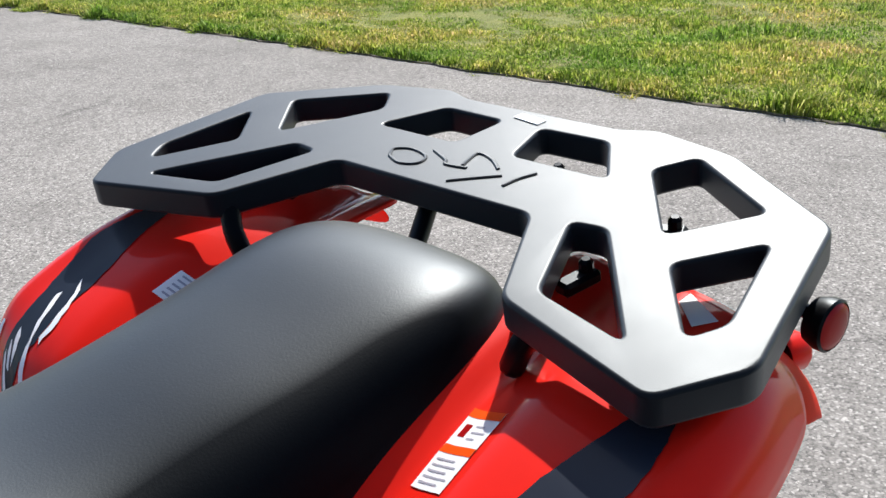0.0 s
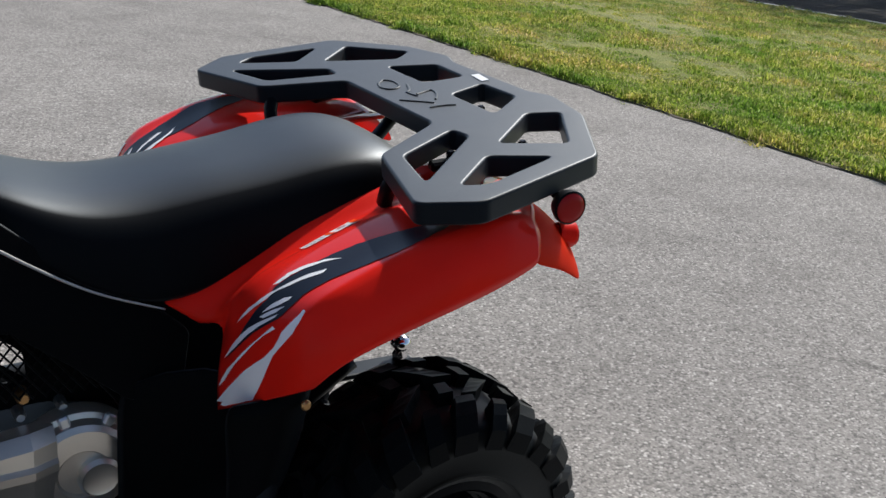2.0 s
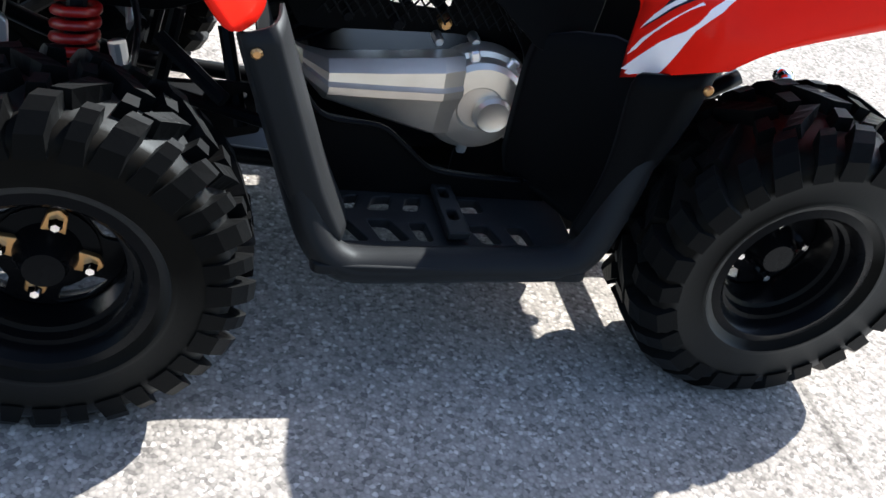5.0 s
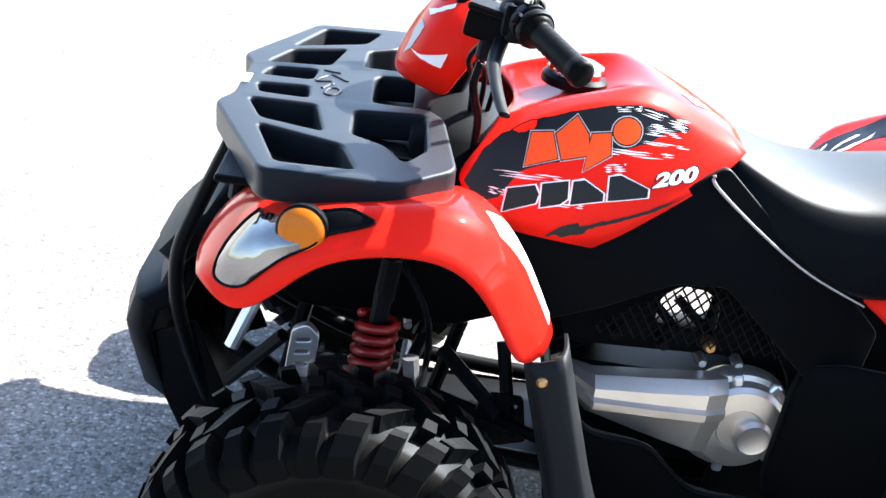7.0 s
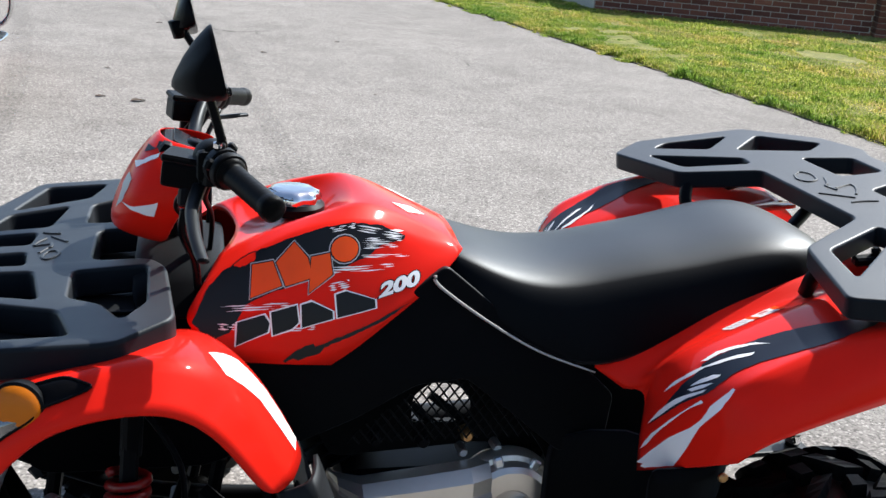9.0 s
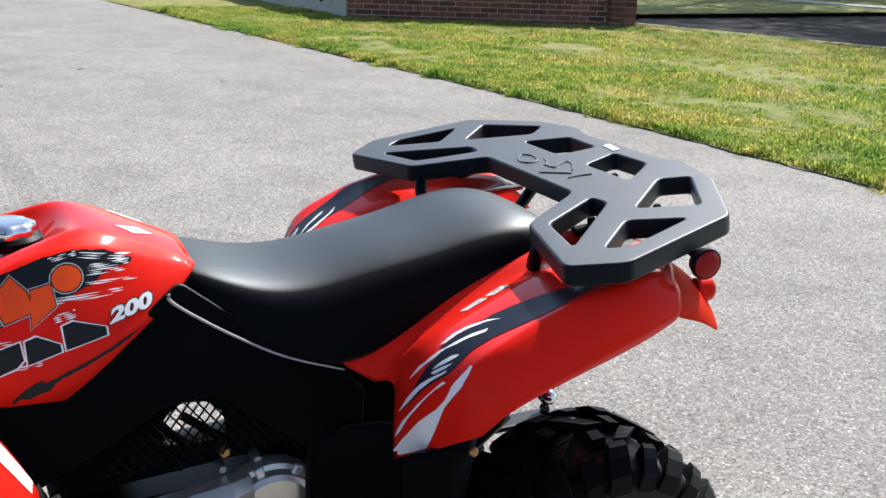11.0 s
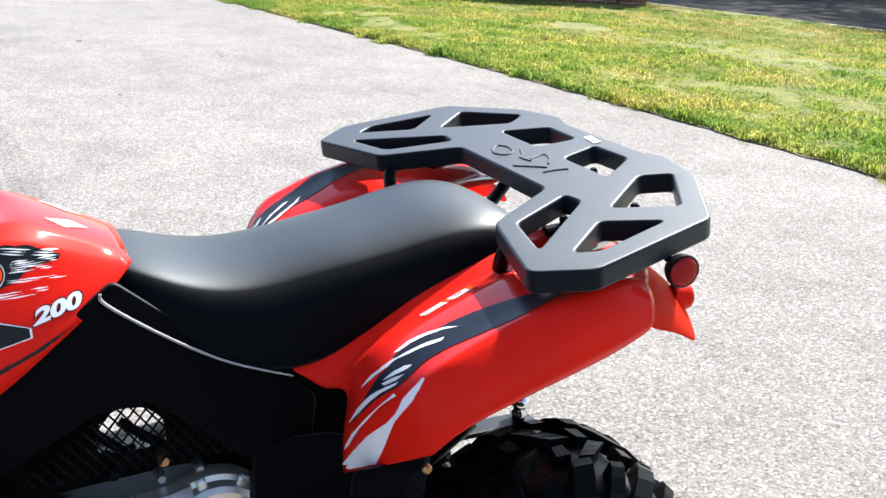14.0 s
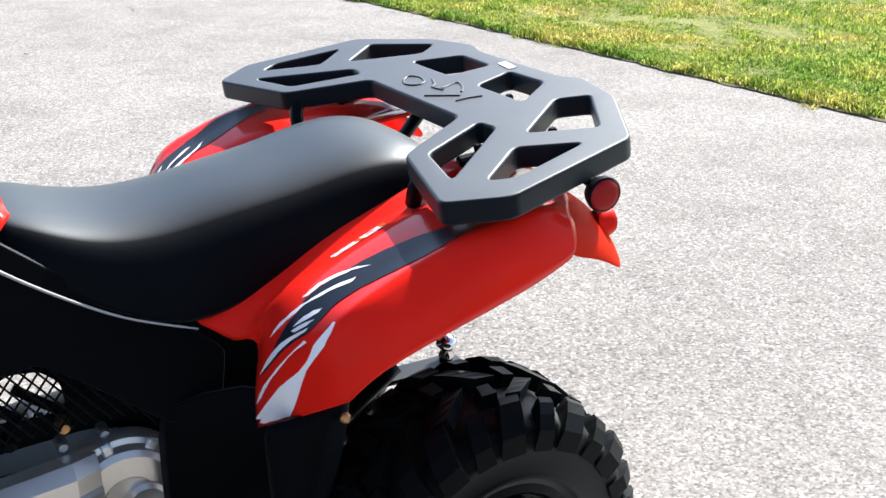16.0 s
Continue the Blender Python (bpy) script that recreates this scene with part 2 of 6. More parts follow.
ASPHALT = asphalt("driveway_asphalt")
# the street's shade is put into its colour by the low tone
SHADED_STREET = asphalt("shaded_street_asphalt", 0.12, 0.4)
TURF = turf("lawn_turf")
BLADE = blade("grass_blade", [(0.0, (0.09, 0.16, 0.02)), (0.35, (0.28, 0.36, 0.055)), (0.75, (0.46, 0.48, 0.12)), (1.0, (0.58, 0.53, 0.27))])
STRAW = blade("dry_blade", [(0.0, (0.22, 0.25, 0.06)), (0.5, (0.36, 0.34, 0.12)), (1.0, (0.48, 0.42, 0.21))])
BRICK = brick_face("brick")
# dark brown for bare soil and the painted shadow under overhanging grass
SOIL_SHADE = plain("soil", (0.075, 0.062, 0.040), 0.95, grain=60, vary=0.4, bump=0.8)
MORTAR = plain("mortar", (0.34, 0.32, 0.29), 0.9, bump=0.3)
FAR_GRASS = turf("far_turf")


# ---- mesh helpers ----
def mesh_of(name, verts, faces, mats, smooth=False, face_mats=None):
    me = bpy.data.meshes.new(name)
    me.from_pydata([tuple(v) for v in verts], [], faces)
    for m in mats if isinstance(mats, (list, tuple)) else [mats]:
        me.materials.append(m)
    bm = bmesh.new()
    bm.from_mesh(me)
    bmesh.ops.recalc_face_normals(bm, faces=bm.faces)
    bm.to_mesh(me)
    bm.free()
    if smooth:
        me.shade_smooth()
    if face_mats:
        me.polygons.foreach_set("material_index", face_mats)
    return me


def put(name, me, parent=None, label="", at=None):
    ob = new(name, me)
    if parent is not None:
        ob.parent = parent
    if at is not None:
        ob.matrix_local = at
    if label:
        tagged(ob, label)
    return ob


def part(name, bm, material, parent, label="", smooth=False):
    """Links a bmesh as one mesh object under a thing or a part."""
    me = bpy.data.meshes.new(name)
    bmesh.ops.recalc_face_normals(bm, faces=bm.faces)
    bm.to_mesh(me)
    bm.free()
    me.materials.append(material)
    if smooth:
        me.shade_smooth()
    return put(name, me, parent, label)


def sharp(ob, degrees=35):
    """Smooth shading with the edges sharper than the angle kept."""
    me = ob.data
    bm = bmesh.new()
    bm.from_mesh(me)
    for e in bm.edges:
        if len(e.link_faces) == 2:
            e.smooth = e.calc_face_angle(0) < radians(degrees)
    for f in bm.faces:
        f.smooth = True
    bm.to_mesh(me)
    bm.free()
    return ob


def crisp(ob, degrees=30):
    """Smooth rounded edges with the flat faces kept flat."""
    sharp(ob, degrees)
    q = ob.modifiers.new("normals", "WEIGHTED_NORMAL")
    q.weight, q.keep_sharp = 100, True
    return ob


def box_bm(size, bevel=0.004, m=None, segments=2):
    bm = bmesh.new()
    bmesh.ops.create_cube(bm, size=1.0)
    bmesh.ops.scale(bm, vec=size, verts=bm.verts)
    if bevel:
        bmesh.ops.bevel(bm, geom=list(bm.edges), offset=bevel, segments=segments, affect="EDGES", profile=0.5)
    if m is not None:
        bmesh.ops.transform(bm, matrix=m, verts=bm.verts)
    return bm


def between(a, b):
    """A frame at a whose z axis points to b."""
    a, b = Vector(a), Vector(b)
    return Matrix.Translation(a) @ (b - a).to_track_quat("Z", "Y").to_matrix().to_4x4()


def spin_bm(profile, steps=24, m=None):
    """A solid of revolution about z from (radius, height) pairs."""
    bm = bmesh.new()
    rings = []
    for r, h in profile:
        if r < 1e-5:
            rings.append([bm.verts.new((0, 0, h))])
        else:
            rings.append([bm.verts.new((r * math.cos(2 * math.pi * i / steps), r * math.sin(2 * math.pi * i / steps), h)) for i in range(steps)])
    for a, b in zip(rings, rings[1:]):
        for i in range(steps):
            j = (i + 1) % steps
            q = [a[i % len(a)], a[j % len(a)], b[j % len(b)], b[i % len(b)]]
            q = list(dict.fromkeys(q))
            if len(q) > 2:
                bm.faces.new(q)
    if m is not None:
        bmesh.ops.transform(bm, matrix=m, verts=bm.verts)
    return bm


def glide(points, n=6):
    """A smooth line through the points."""
    p = [Vector(q) for q in points]
    if len(p) < 3:
        return p
    out = []
    for i in range(len(p) - 1):
        a, b, c, d = p[max(i - 1, 0)], p[i], p[i + 1], p[min(i + 2, len(p) - 1)]
        for s in range(n):
            t = s / n
            out.append(0.5 * ((2 * b) + (c - a) * t + (2 * a - 5 * b + 4 * c - d) * t * t + (3 * b - a - 3 * c + d) * t**3))
    out.append(p[-1])
    return out


def tube_bm(points, r, sides=10, smooth=6, flat=1.0):
    """A round bar along a line; r may be one radius or one for each end. flat squeezes it."""
    line = glide(points, smooth) if smooth else [Vector(q) for q in points]
    bm = bmesh.new()
    rings, n = [], len(line)
    up = Vector((0.13, 0.21, 0.97))
    for i, p in enumerate(line):
        d = (line[min(i + 1, n - 1)] - line[max(i - 1, 0)]).normalized()
        u = d.cross(up).normalized()
        v = u.cross(d).normalized()
        rr = r if not isinstance(r, (tuple, list)) else r[0] + (r[1] - r[0]) * i / max(1, n - 1)
        rings.append([bm.verts.new(p + rr * (math.cos(2 * math.pi * k / sides) * u + flat * math.sin(2 * math.pi * k / sides) * v)) for k in range(sides)])
    for a, b in zip(rings, rings[1:]):
        for k in range(sides):
            bm.faces.new((a[k], a[(k + 1) % sides], b[(k + 1) % sides], b[k]))
    bm.faces.new(rings[0])
    bm.faces.new(rings[-1][::-1])
    return bm


def merge(*bms):
    out = bmesh.new()
    for b in bms:
        me = bpy.data.meshes.new("tmp")
        b.to_mesh(me)
        b.free()
        out.from_mesh(me)
        bpy.data.meshes.remove(me)
    return out


def rounded(poly, r, steps=4):
    """A closed outline with its corners rounded by r."""
    out, n = [], len(poly)
    for i in range(n):
        a, b, c = Vector(poly[i - 1]), Vector(poly[i]), Vector(poly[(i + 1) % n])
        u, v = (a - b), (c - b)
        k = min(r, u.length * 0.42, v.length * 0.42)
        p, q = b + u.normalized() * k, b + v.normalized() * k
        for s in range(steps + 1):
            t = s / steps
            out.append((1 - t) ** 2 * p + 2 * t * (1 - t) * b + t * t * q)
    return out


def plate_mesh(name, outline, holes, thick, bevel, mats, bevel_steps=2):
    """A plate with holes through it, bevelled along all its edges; its top lies at z = 0."""
    cu = bpy.data.curves.new(name, "CURVE")
    cu.dimensions, cu.fill_mode = "2D", "BOTH"
    cu.extrude, cu.bevel_depth, cu.bevel_resolution, cu.offset = thick / 2 - bevel, bevel, bevel_steps, -bevel
    for loop in (outline, *holes):
        sp = cu.splines.new("POLY")
        sp.points.add(len(loop) - 1)
        for pt, q in zip(sp.points, loop):
            pt.co = (q[0], q[1], 0, 1)
        sp.use_cyclic_u = True
    ob = bpy.data.objects.new(name, cu)
    scene.collection.objects.link(ob)
    me = bpy.data.meshes.new_from_object(ob.evaluated_get(bpy.context.evaluated_depsgraph_get()))
    bpy.data.objects.remove(ob)
    bpy.data.curves.remove(cu)
    me.transform(Matrix.Translation((0, 0, -thick / 2)))
    bm = bmesh.new()
    bm.from_mesh(me)
    bmesh.ops.remove_doubles(bm, verts=bm.verts, dist=2e-5)
    bm.to_mesh(me)
    bm.free()
    me.materials.clear()
    for m in mats if isinstance(mats, (list, tuple)) else [mats]:
        me.materials.append(m)
    return me


def grid_mesh(name, rows, mat, crease=None, smooth=True, corners=()):
    """A sheet through rows of points; crease: how sharp the lines along some columns stay."""
    nr, nc = len(rows), len(rows[0])
    verts = [p for row in rows for p in row]
    faces = [(r * nc + c, r * nc + c + 1, (r + 1) * nc + c + 1, (r + 1) * nc + c) for r in range(nr - 1) for c in range(nc - 1)]
    me = mesh_of(name, verts, faces, mat, smooth)
    if crease:
        layer = me.attributes.new("crease_edge", "FLOAT", "EDGE")
        for e in me.edges:
            a, b = e.vertices
            ra, rb = a // nc, b // nc
            if a % nc == b % nc and a % nc in crease:
                layer.data[e.index].value = crease[a % nc]
            elif ra == rb and ra in (0, nr - 1):
                layer.data[e.index].value = 1.0
    if corners:
        pin = me.attributes.new("crease_vert", "FLOAT", "POINT")
        for r, c in corners:
            pin.data[r * nc + c].value = 1.0
    return me


def loft_mesh(name, rings, mat, smooth=True, caps=True):
    """A skin over closed rings of points."""
    n = len(rings[0])
    verts = [p for ring in rings for p in ring]
    faces = [(r * n + c, r * n + (c + 1) % n, (r + 1) * n + (c + 1) % n, (r + 1) * n + c) for r in range(len(rings) - 1) for c in range(n)]
    if caps:
        faces += [tuple(range(n)), tuple(range((len(rings) - 1) * n, len(rings) * n))]
    return mesh_of(name, verts, faces, mat, smooth)


def thicken(ob, thick, sub=2, offset=-1.0):
    if thick:
        s = ob.modifiers.new("thickness", "SOLIDIFY")
        s.thickness, s.offset = thick, offset
    if sub:
        q = ob.modifiers.new("rounding", "SUBSURF")
        q.levels = q.render_levels = sub
    return ob


def mirrored_mesh(me, name=None):
    out = me.copy()
    out.transform(Matrix.Diagonal((1, -1, 1, 1)))
    out.flip_normals()
    return out


def both(name, me, parent, label="", mods=None):
    """The same part on the near and on the far side."""
    made = []
    for data in (me, mirrored_mesh(me)):
        ob = put(name, data, parent, label)
        if mods:
            thicken(ob, *mods)
        made.append(ob)
    return made


# ---- ground, driveway, lawn, street ----
EDGE = [(3.95, -14.0), (3.92, -4.0), (3.86, 0.2), (3.80, 1.2), (3.70, 2.1), (3.50, 4.2), (3.25, 6.4), (2.90, 8.7), (2.40, 12.2), (2.05, 14.6), (1.2, 20.0), (-0.5, 30.0), (-3.0, 45.0)]
CURB = [(14.5, -6.0), (12.6, 1.5), (11.2, 5.6), (9.6, 9.6), (8.95, 11.5), (8.55, 13.2)]


def edge_x(y):
    """Where the asphalt ends, wandering a little."""
    wander = 0.045 * noise.noise((0, y * 0.9, 4)) + 0.028 * noise.noise((2, y * 3.3, 1)) + 0.015 * noise.noise((5, y * 8.7, 2))
    for (xa, ya), (xb, yb) in zip(EDGE, EDGE[1:]):
        if ya <= y <= yb:
            return xa + (xb - xa) * (y - ya) / (yb - ya) + wander
    return (EDGE[0][0] if y < EDGE[0][1] else EDGE[-1][0]) + wander


def curb_x(y):
    pts = sorted(CURB, key=lambda p: p[1])
    for (xa, ya), (xb, yb) in zip(pts, pts[1:]):
        if ya <= y <= yb:
            return xa + (xb - xa) * (y - ya) / (yb - ya)
    return pts[0][0] if y < pts[0][1] else pts[-1][0]


def build_ground():
    n, half = 60, 400.0
    rows = [[(half * ((2 * i / n - 1) ** 3), half * ((2 * j / n - 1) ** 3), -0.06) for j in range(n + 1)] for i in range(n + 1)]
    tagged(put("ground", grid_mesh("ground", rows, FAR_GRASS)), "rough grass reaching away to the horizon", "ground", kind="structure")


def build_driveway():
    ys = [-14 + 0.05 * i for i in range(600)] + [16 + 0.25 * i for i in range(117)]
    random.seed(3)
    right = [(edge_x(y), y) for y in ys]
    verts, faces = [], []
    for x, y in right:
        verts += [(-45, y, 0), (-6, y, 0), (x - 1.5, y, 0), (x, y, 0), (x, y, -0.07)]
    for i in range(len(right) - 1):
        for c in range(4):
            faces.append((i * 5 + c, i * 5 + c + 1, i * 5 + 6 + c, i * 5 + 5 + c))
    tagged(put("driveway", mesh_of("driveway", verts, faces, ASPHALT)), "wide worn grey asphalt driveway with pale stones", "driveway", kind="structure")


def build_soil_shade_edge():
    """A ragged strip of bare soil and painted grass shadow where the turf meets the asphalt."""
    rows = []
    for i in range(900):
        y = -4 + 0.022 * i
        x = edge_x(y)
        w = 0.006 + 0.030 * noise.noise((7, y * 5, 0)) + 0.012 * noise.noise((9, y * 21, 0))
        rows.append([(x - max(0.004, w), y, 0.0045), (x - 0.004, y, 0.012), (x + 0.06, y, -0.01)])
    tagged(put("soil_shade_edge", grid_mesh("soil_shade_edge", rows, SOIL_SHADE)), "ragged dark line of soil and painted shade along the driveway's edge", "soil", kind="structure")


def lawn_z(x, y):
    d = x - edge_x(y)
    a = max(0.0, min(1.0, d / 0.35))
    return -0.035 + 0.050 * max(0.0, min(1.0, d / 0.07)) + 0.012 * a + 0.02 * a * noise.noise((x * 0.7, y * 0.7, 2)) + 0.012 * a * noise.noise((x * 3, y * 3, 5))


def build_lawn():
    rows = []
    for j in range(0, 150):
        y = -6 + 0.2 * j
        xa, xb = edge_x(y) - 0.02, (curb_x(y) if y < 13 else 30)
        rows.append([(xa + (xb - xa) * (i / 46) ** 1.9, y, 0) for i in range(47)])
    rows = [[(x, y, lawn_z(x, y)) for x, y, _ in r] for r in rows]
    tagged(put("lawn", grid_mesh("lawn", rows, TURF)), "mown lawn of yellow-green grass beside the driveway", "lawn", kind="structure")


def field(x, y, size, seed):
    """Soft random values from 0 to 1 over the plan."""
    g = np.random.default_rng(seed).random((128, 128))
    u, v = x / size + 40, y / size + 40
    i, j = np.floor(u).astype(int), np.floor(v).astype(int)
    a, b = u - i, v - j
    a, b = a * a * (3 - 2 * a), b * b * (3 - 2 * b)
    p = lambda di, dj: g[(i + di) % 128, (j + dj) % 128]
    return (p(0, 0) * (1 - a) + p(1, 0) * a) * (1 - b) + (p(0, 1) * (1 - a) + p(1, 1) * a) * b


def blades(name, x, y, z, h, rng, mat, label):
    n = len(x)
    w = 0.0028 + 0.0026 * rng.random(n)
    ang, lean = rng.random(n) * 2 * np.pi, (rng.random(n) - 0.5) * 2.6
    dx, dy = np.cos(ang), np.sin(ang)
    lx, ly = -dy * lean * h, dx * lean * h
    v = np.empty((n, 5, 3))
    v[:, 0] = np.stack([x - dx * w, y - dy * w, z - 0.012], 1)
    v[:, 1] = np.stack([x + dx * w, y + dy * w, z - 0.012], 1)
    v[:, 2] = np.stack([x + dx * w * 0.8 + lx * 0.35, y + dy * w * 0.8 + ly * 0.35, z + h * 0.6], 1)
    v[:, 3] = np.stack([x - dx * w * 0.8 + lx * 0.35, y - dy * w * 0.8 + ly * 0.35, z + h * 0.6], 1)
    v[:, 4] = np.stack([x + lx, y + ly, z + h * 0.85], 1)
    me = bpy.data.meshes.new(name)
    me.vertices.add(n * 5)
    me.vertices.foreach_set("co", v.ravel())
    idx = np.arange(n)[:, None] * 5
    loops = np.concatenate([idx + [0, 1, 2, 3], idx + [3, 2, 4]], 1).ravel()
    me.loops.add(n * 7)
    me.loops.foreach_set("vertex_index", loops.astype(np.int32))
    me.polygons.add(n * 2)
    starts = (np.arange(n)[:, None] * 7 + [0, 4]).ravel()
    me.polygons.foreach_set("loop_start", starts.astype(np.int32))
    me.update(calc_edges=True)
    me.materials.append(mat)
    tagged(put(name, me), label, "grass", kind="stuff")


def build_grass():
    """Single blades: lush along the driveway's edge, thin and dry further in."""
    rng = np.random.default_rng(5)
    n = 620000
    y = -2.0 + 16.5 * rng.random(n) ** 0.95
    line = [-3 + 0.04 * i for i in range(460)]
    ex = np.interp(y, line, [edge_x(v) for v in line])
    cs = sorted(CURB, key=lambda p: p[1])
    cx = np.interp(y, [p[1] for p in cs], [p[0] for p in cs])
    x = ex - 0.035 + (cx - ex) * rng.random(n) ** 1.6
    x = x - 0.07 * field(x * 0, y, 0.21, 8) * np.exp(-((x - ex) / 0.15) ** 2)
    d = x - ex
    n1, n2, n3 = field(x, y, 0.9, 1), field(x, y, 0.28, 2), field(x, y, 0.11, 3)
    lush = 1.05 - 0.30 * np.maximum(0, d - 0.9) + 1.5 * (n1 - 0.5) + 1.0 * (n2 - 0.5) + 0.6 * (n3 - 0.5) + 0.5 * np.exp(-(d / 0.5) ** 2)
    bare = (((x - 5.95) / 0.45) ** 2 + ((y - 8.6) / 0.55) ** 2) < 1 - 0.5 * n3
    roll = rng.random(n)
    green = (roll < np.clip(lush, 0.12, 1.0)) & ~bare
    dry = ~green & ~bare & (rng.random(n) < 0.85)
    z = -0.035 + 0.050 * np.clip(d / 0.07, 0, 1) + 0.012 * np.clip(d / 0.35, 0, 1)
    h = (0.012 + 0.022 * rng.random(n)) * (0.55 + 0.8 * n2) * (0.75 + 1.0 * np.clip(n3 * 2.6 - 1.3, 0, 1)) * (1 + 0.6 * np.exp(-((d - 0.05) / 0.14) ** 2))
    # taller clumps here and there
    tuft = np.clip(field(x, y, 0.16, 11) * field(x, y, 0.6, 12) * 5 - 2.6, 0, 1)
    h = h * (1 + 1.1 * tuft)
    blades("grass", x[green], y[green], z[green], h[green], rng, BLADE, "short uneven blades of sunlit yellow-green grass")
    blades("dry_grass", x[dry], y[dry], z[dry], h[dry] * 0.6, rng, STRAW, "dry straw-coloured grass between the green")


def strip(name, line, w, z0, z1, mat, label, category):
    """A kerb or strip along a line."""
    verts, faces = [], []
    for i, (x, y) in enumerate(line):
        a, b = Vector(line[max(i - 1, 0)]), Vector(line[min(i + 1, len(line) - 1)])
        d = (b - a).normalized()
        nx, ny = -d.y, d.x
        for s, z in ((-w / 2, z0), (-w / 2, z1 - 0.012), (-w / 2 + 0.015, z1), (w / 2 - 0.015, z1), (w / 2, z1 - 0.012), (w / 2, z0)):
            verts.append((x + nx * s, y + ny * s, z))
    for i in range(len(line) - 1):
        for c in range(5):
            faces.append((i * 6 + c, i * 6 + c + 1, i * 6 + 7 + c, i * 6 + 6 + c))
    return tagged(put(name, mesh_of(name, verts, faces, mat)), label, category, kind="structure")


def build_street():
    near = [(x + 0.06, y) for x, y in CURB]
    far = [(x + 8.2, y + 3.4) for x, y in CURB]
    fine_a = [tuple(p.to_2d()) for p in glide([(x, y, 0) for x, y in CURB], 8)]
    fine_b = [(x + 8.2, y + 3.4) for x, y in fine_a]
    rows = [[(a[0] + (b[0] - a[0]) * t / 8, a[1] + (b[1] - a[1]) * t / 8, -0.05) for t in range(9)] for a, b in zip(fine_a, fine_b)]
    tagged(put("road", grid_mesh("road", rows, SHADED_STREET)), "dark shaded asphalt side street beyond the lawn", "road", kind="structure")
    strip("curb", fine_a, 0.15, -0.1, 0.03, CONCRETE, "pale concrete kerb between lawn and side street", "curb")
    strip("far_curb", fine_b, 0.45, -0.1, 0.06, CONCRETE, "pale concrete gutter on the far side of the street", "curb")


def build_building():
    """A brick garden wall with a pillar, and the concrete wall that runs back from its corner."""
    a, b = Vector((4.66, 12.55, 0)), Vector((8.15, 10.95, 0))
    d = (b - a).normalized()
    inward = Vector((-d.y, d.x, 0))
    if inward.y < 0:
        inward = -inward
    length = (b - a).length
    frame_m = Matrix((( d.x, inward.x, 0, a.x), (d.y, inward.y, 0, a.y), (0, 0, 1, 0), (0, 0, 0, 1)))
    wall = tagged(put("brick_wall", None), "dark red brick wall with pale mortar joints", "wall", kind="structure")
    wall.matrix_local = frame_m
    part("mortar", box_bm((length - 0.01, 0.22, 1.10), 0, Matrix.Translation((length / 2, 0.125, 0.40))), MORTAR, wall)
    bw, bh, j = 0.235, 0.066, 0.012
    one = bpy.data.meshes.new("brick")
    bm = box_bm((bw, 0.06, bh), 0.004, segments=1)
    bm.to_mesh(one)
    bm.free()
    one.materials.append(BRICK)
    rows = 13
    for r in range(rows):
        x = -0.0 - (0.5 * (bw + j) if r % 2 else 0.0)
        while x < length - 0.02:
            xa, xb = max(x, 0.0), min(x + bw, length)
            if xb - xa > 0.03:
                ob = put("brick", one, wall)
                ob.matrix_local = Matrix.Translation(((xa + xb) / 2, 0.034 + 0.003 * random.random(), 0.04 + r * (bh + j))) @ Matrix.Diagonal(((xb - xa) / bw, 1, 1, 1))
            x += bw + j
    pillar = tagged(put("brick_pillar", None), "brick pillar at the end of the wall by the street", "pillar", kind="structure")
    pillar.matrix_local = frame_m
    part("mortar", box_bm((0.36, 0.36, 1.10), 0, Matrix.Translation((length + 0.235, 0.08, 0.40))), MORTAR, pillar)
    short = bpy.data.meshes.new("brick_half")
    bm = box_bm((0.186, 0.40, bh), 0.004, segments=1)
    bm.to_mesh(short)
    bm.free()
    short.materials.append(BRICK)
    for r in range(rows):
        for k in range(2):
            ob = put("brick", short, pillar)
            ob.matrix_local = Matrix.Translation((length + 0.135 + 0.198 * k, 0.08, 0.04 + r * (bh + j)))
    back = Vector((4.25, 17.6, 0))
    mid = (a + back) / 2
    ang = math.atan2(back.y - a.y, back.x - a.x)
    m = Matrix.Translation((mid.x + 0.13, mid.y + 0.06, 0.35)) @ Matrix.Rotation(ang, 4, "Z")
    cw = tagged(put("concrete_wall", None), "pale concrete retaining wall meeting the brick corner", "wall", kind="structure")
    part("wall_slab", box_bm(((back - a).length, 0.26, 1.1), 0.01, m), CONCRETE, cw)
    pipe = tagged(put("drain_pipe", None), "short black drain pipe hooked out of the concrete wall", "pipe")
    x0, y0 = 4.62, 13.05
    part("elbow", tube_bm([(x0 + 0.1, y0, 0.50), (x0 - 0.06, y0 - 0.02, 0.46), (x0 - 0.10, y0 - 0.04, 0.34), (x0 - 0.22, y0 - 0.06, 0.26)], 0.045, 12), STEEL_BLACK, pipe, smooth=True)


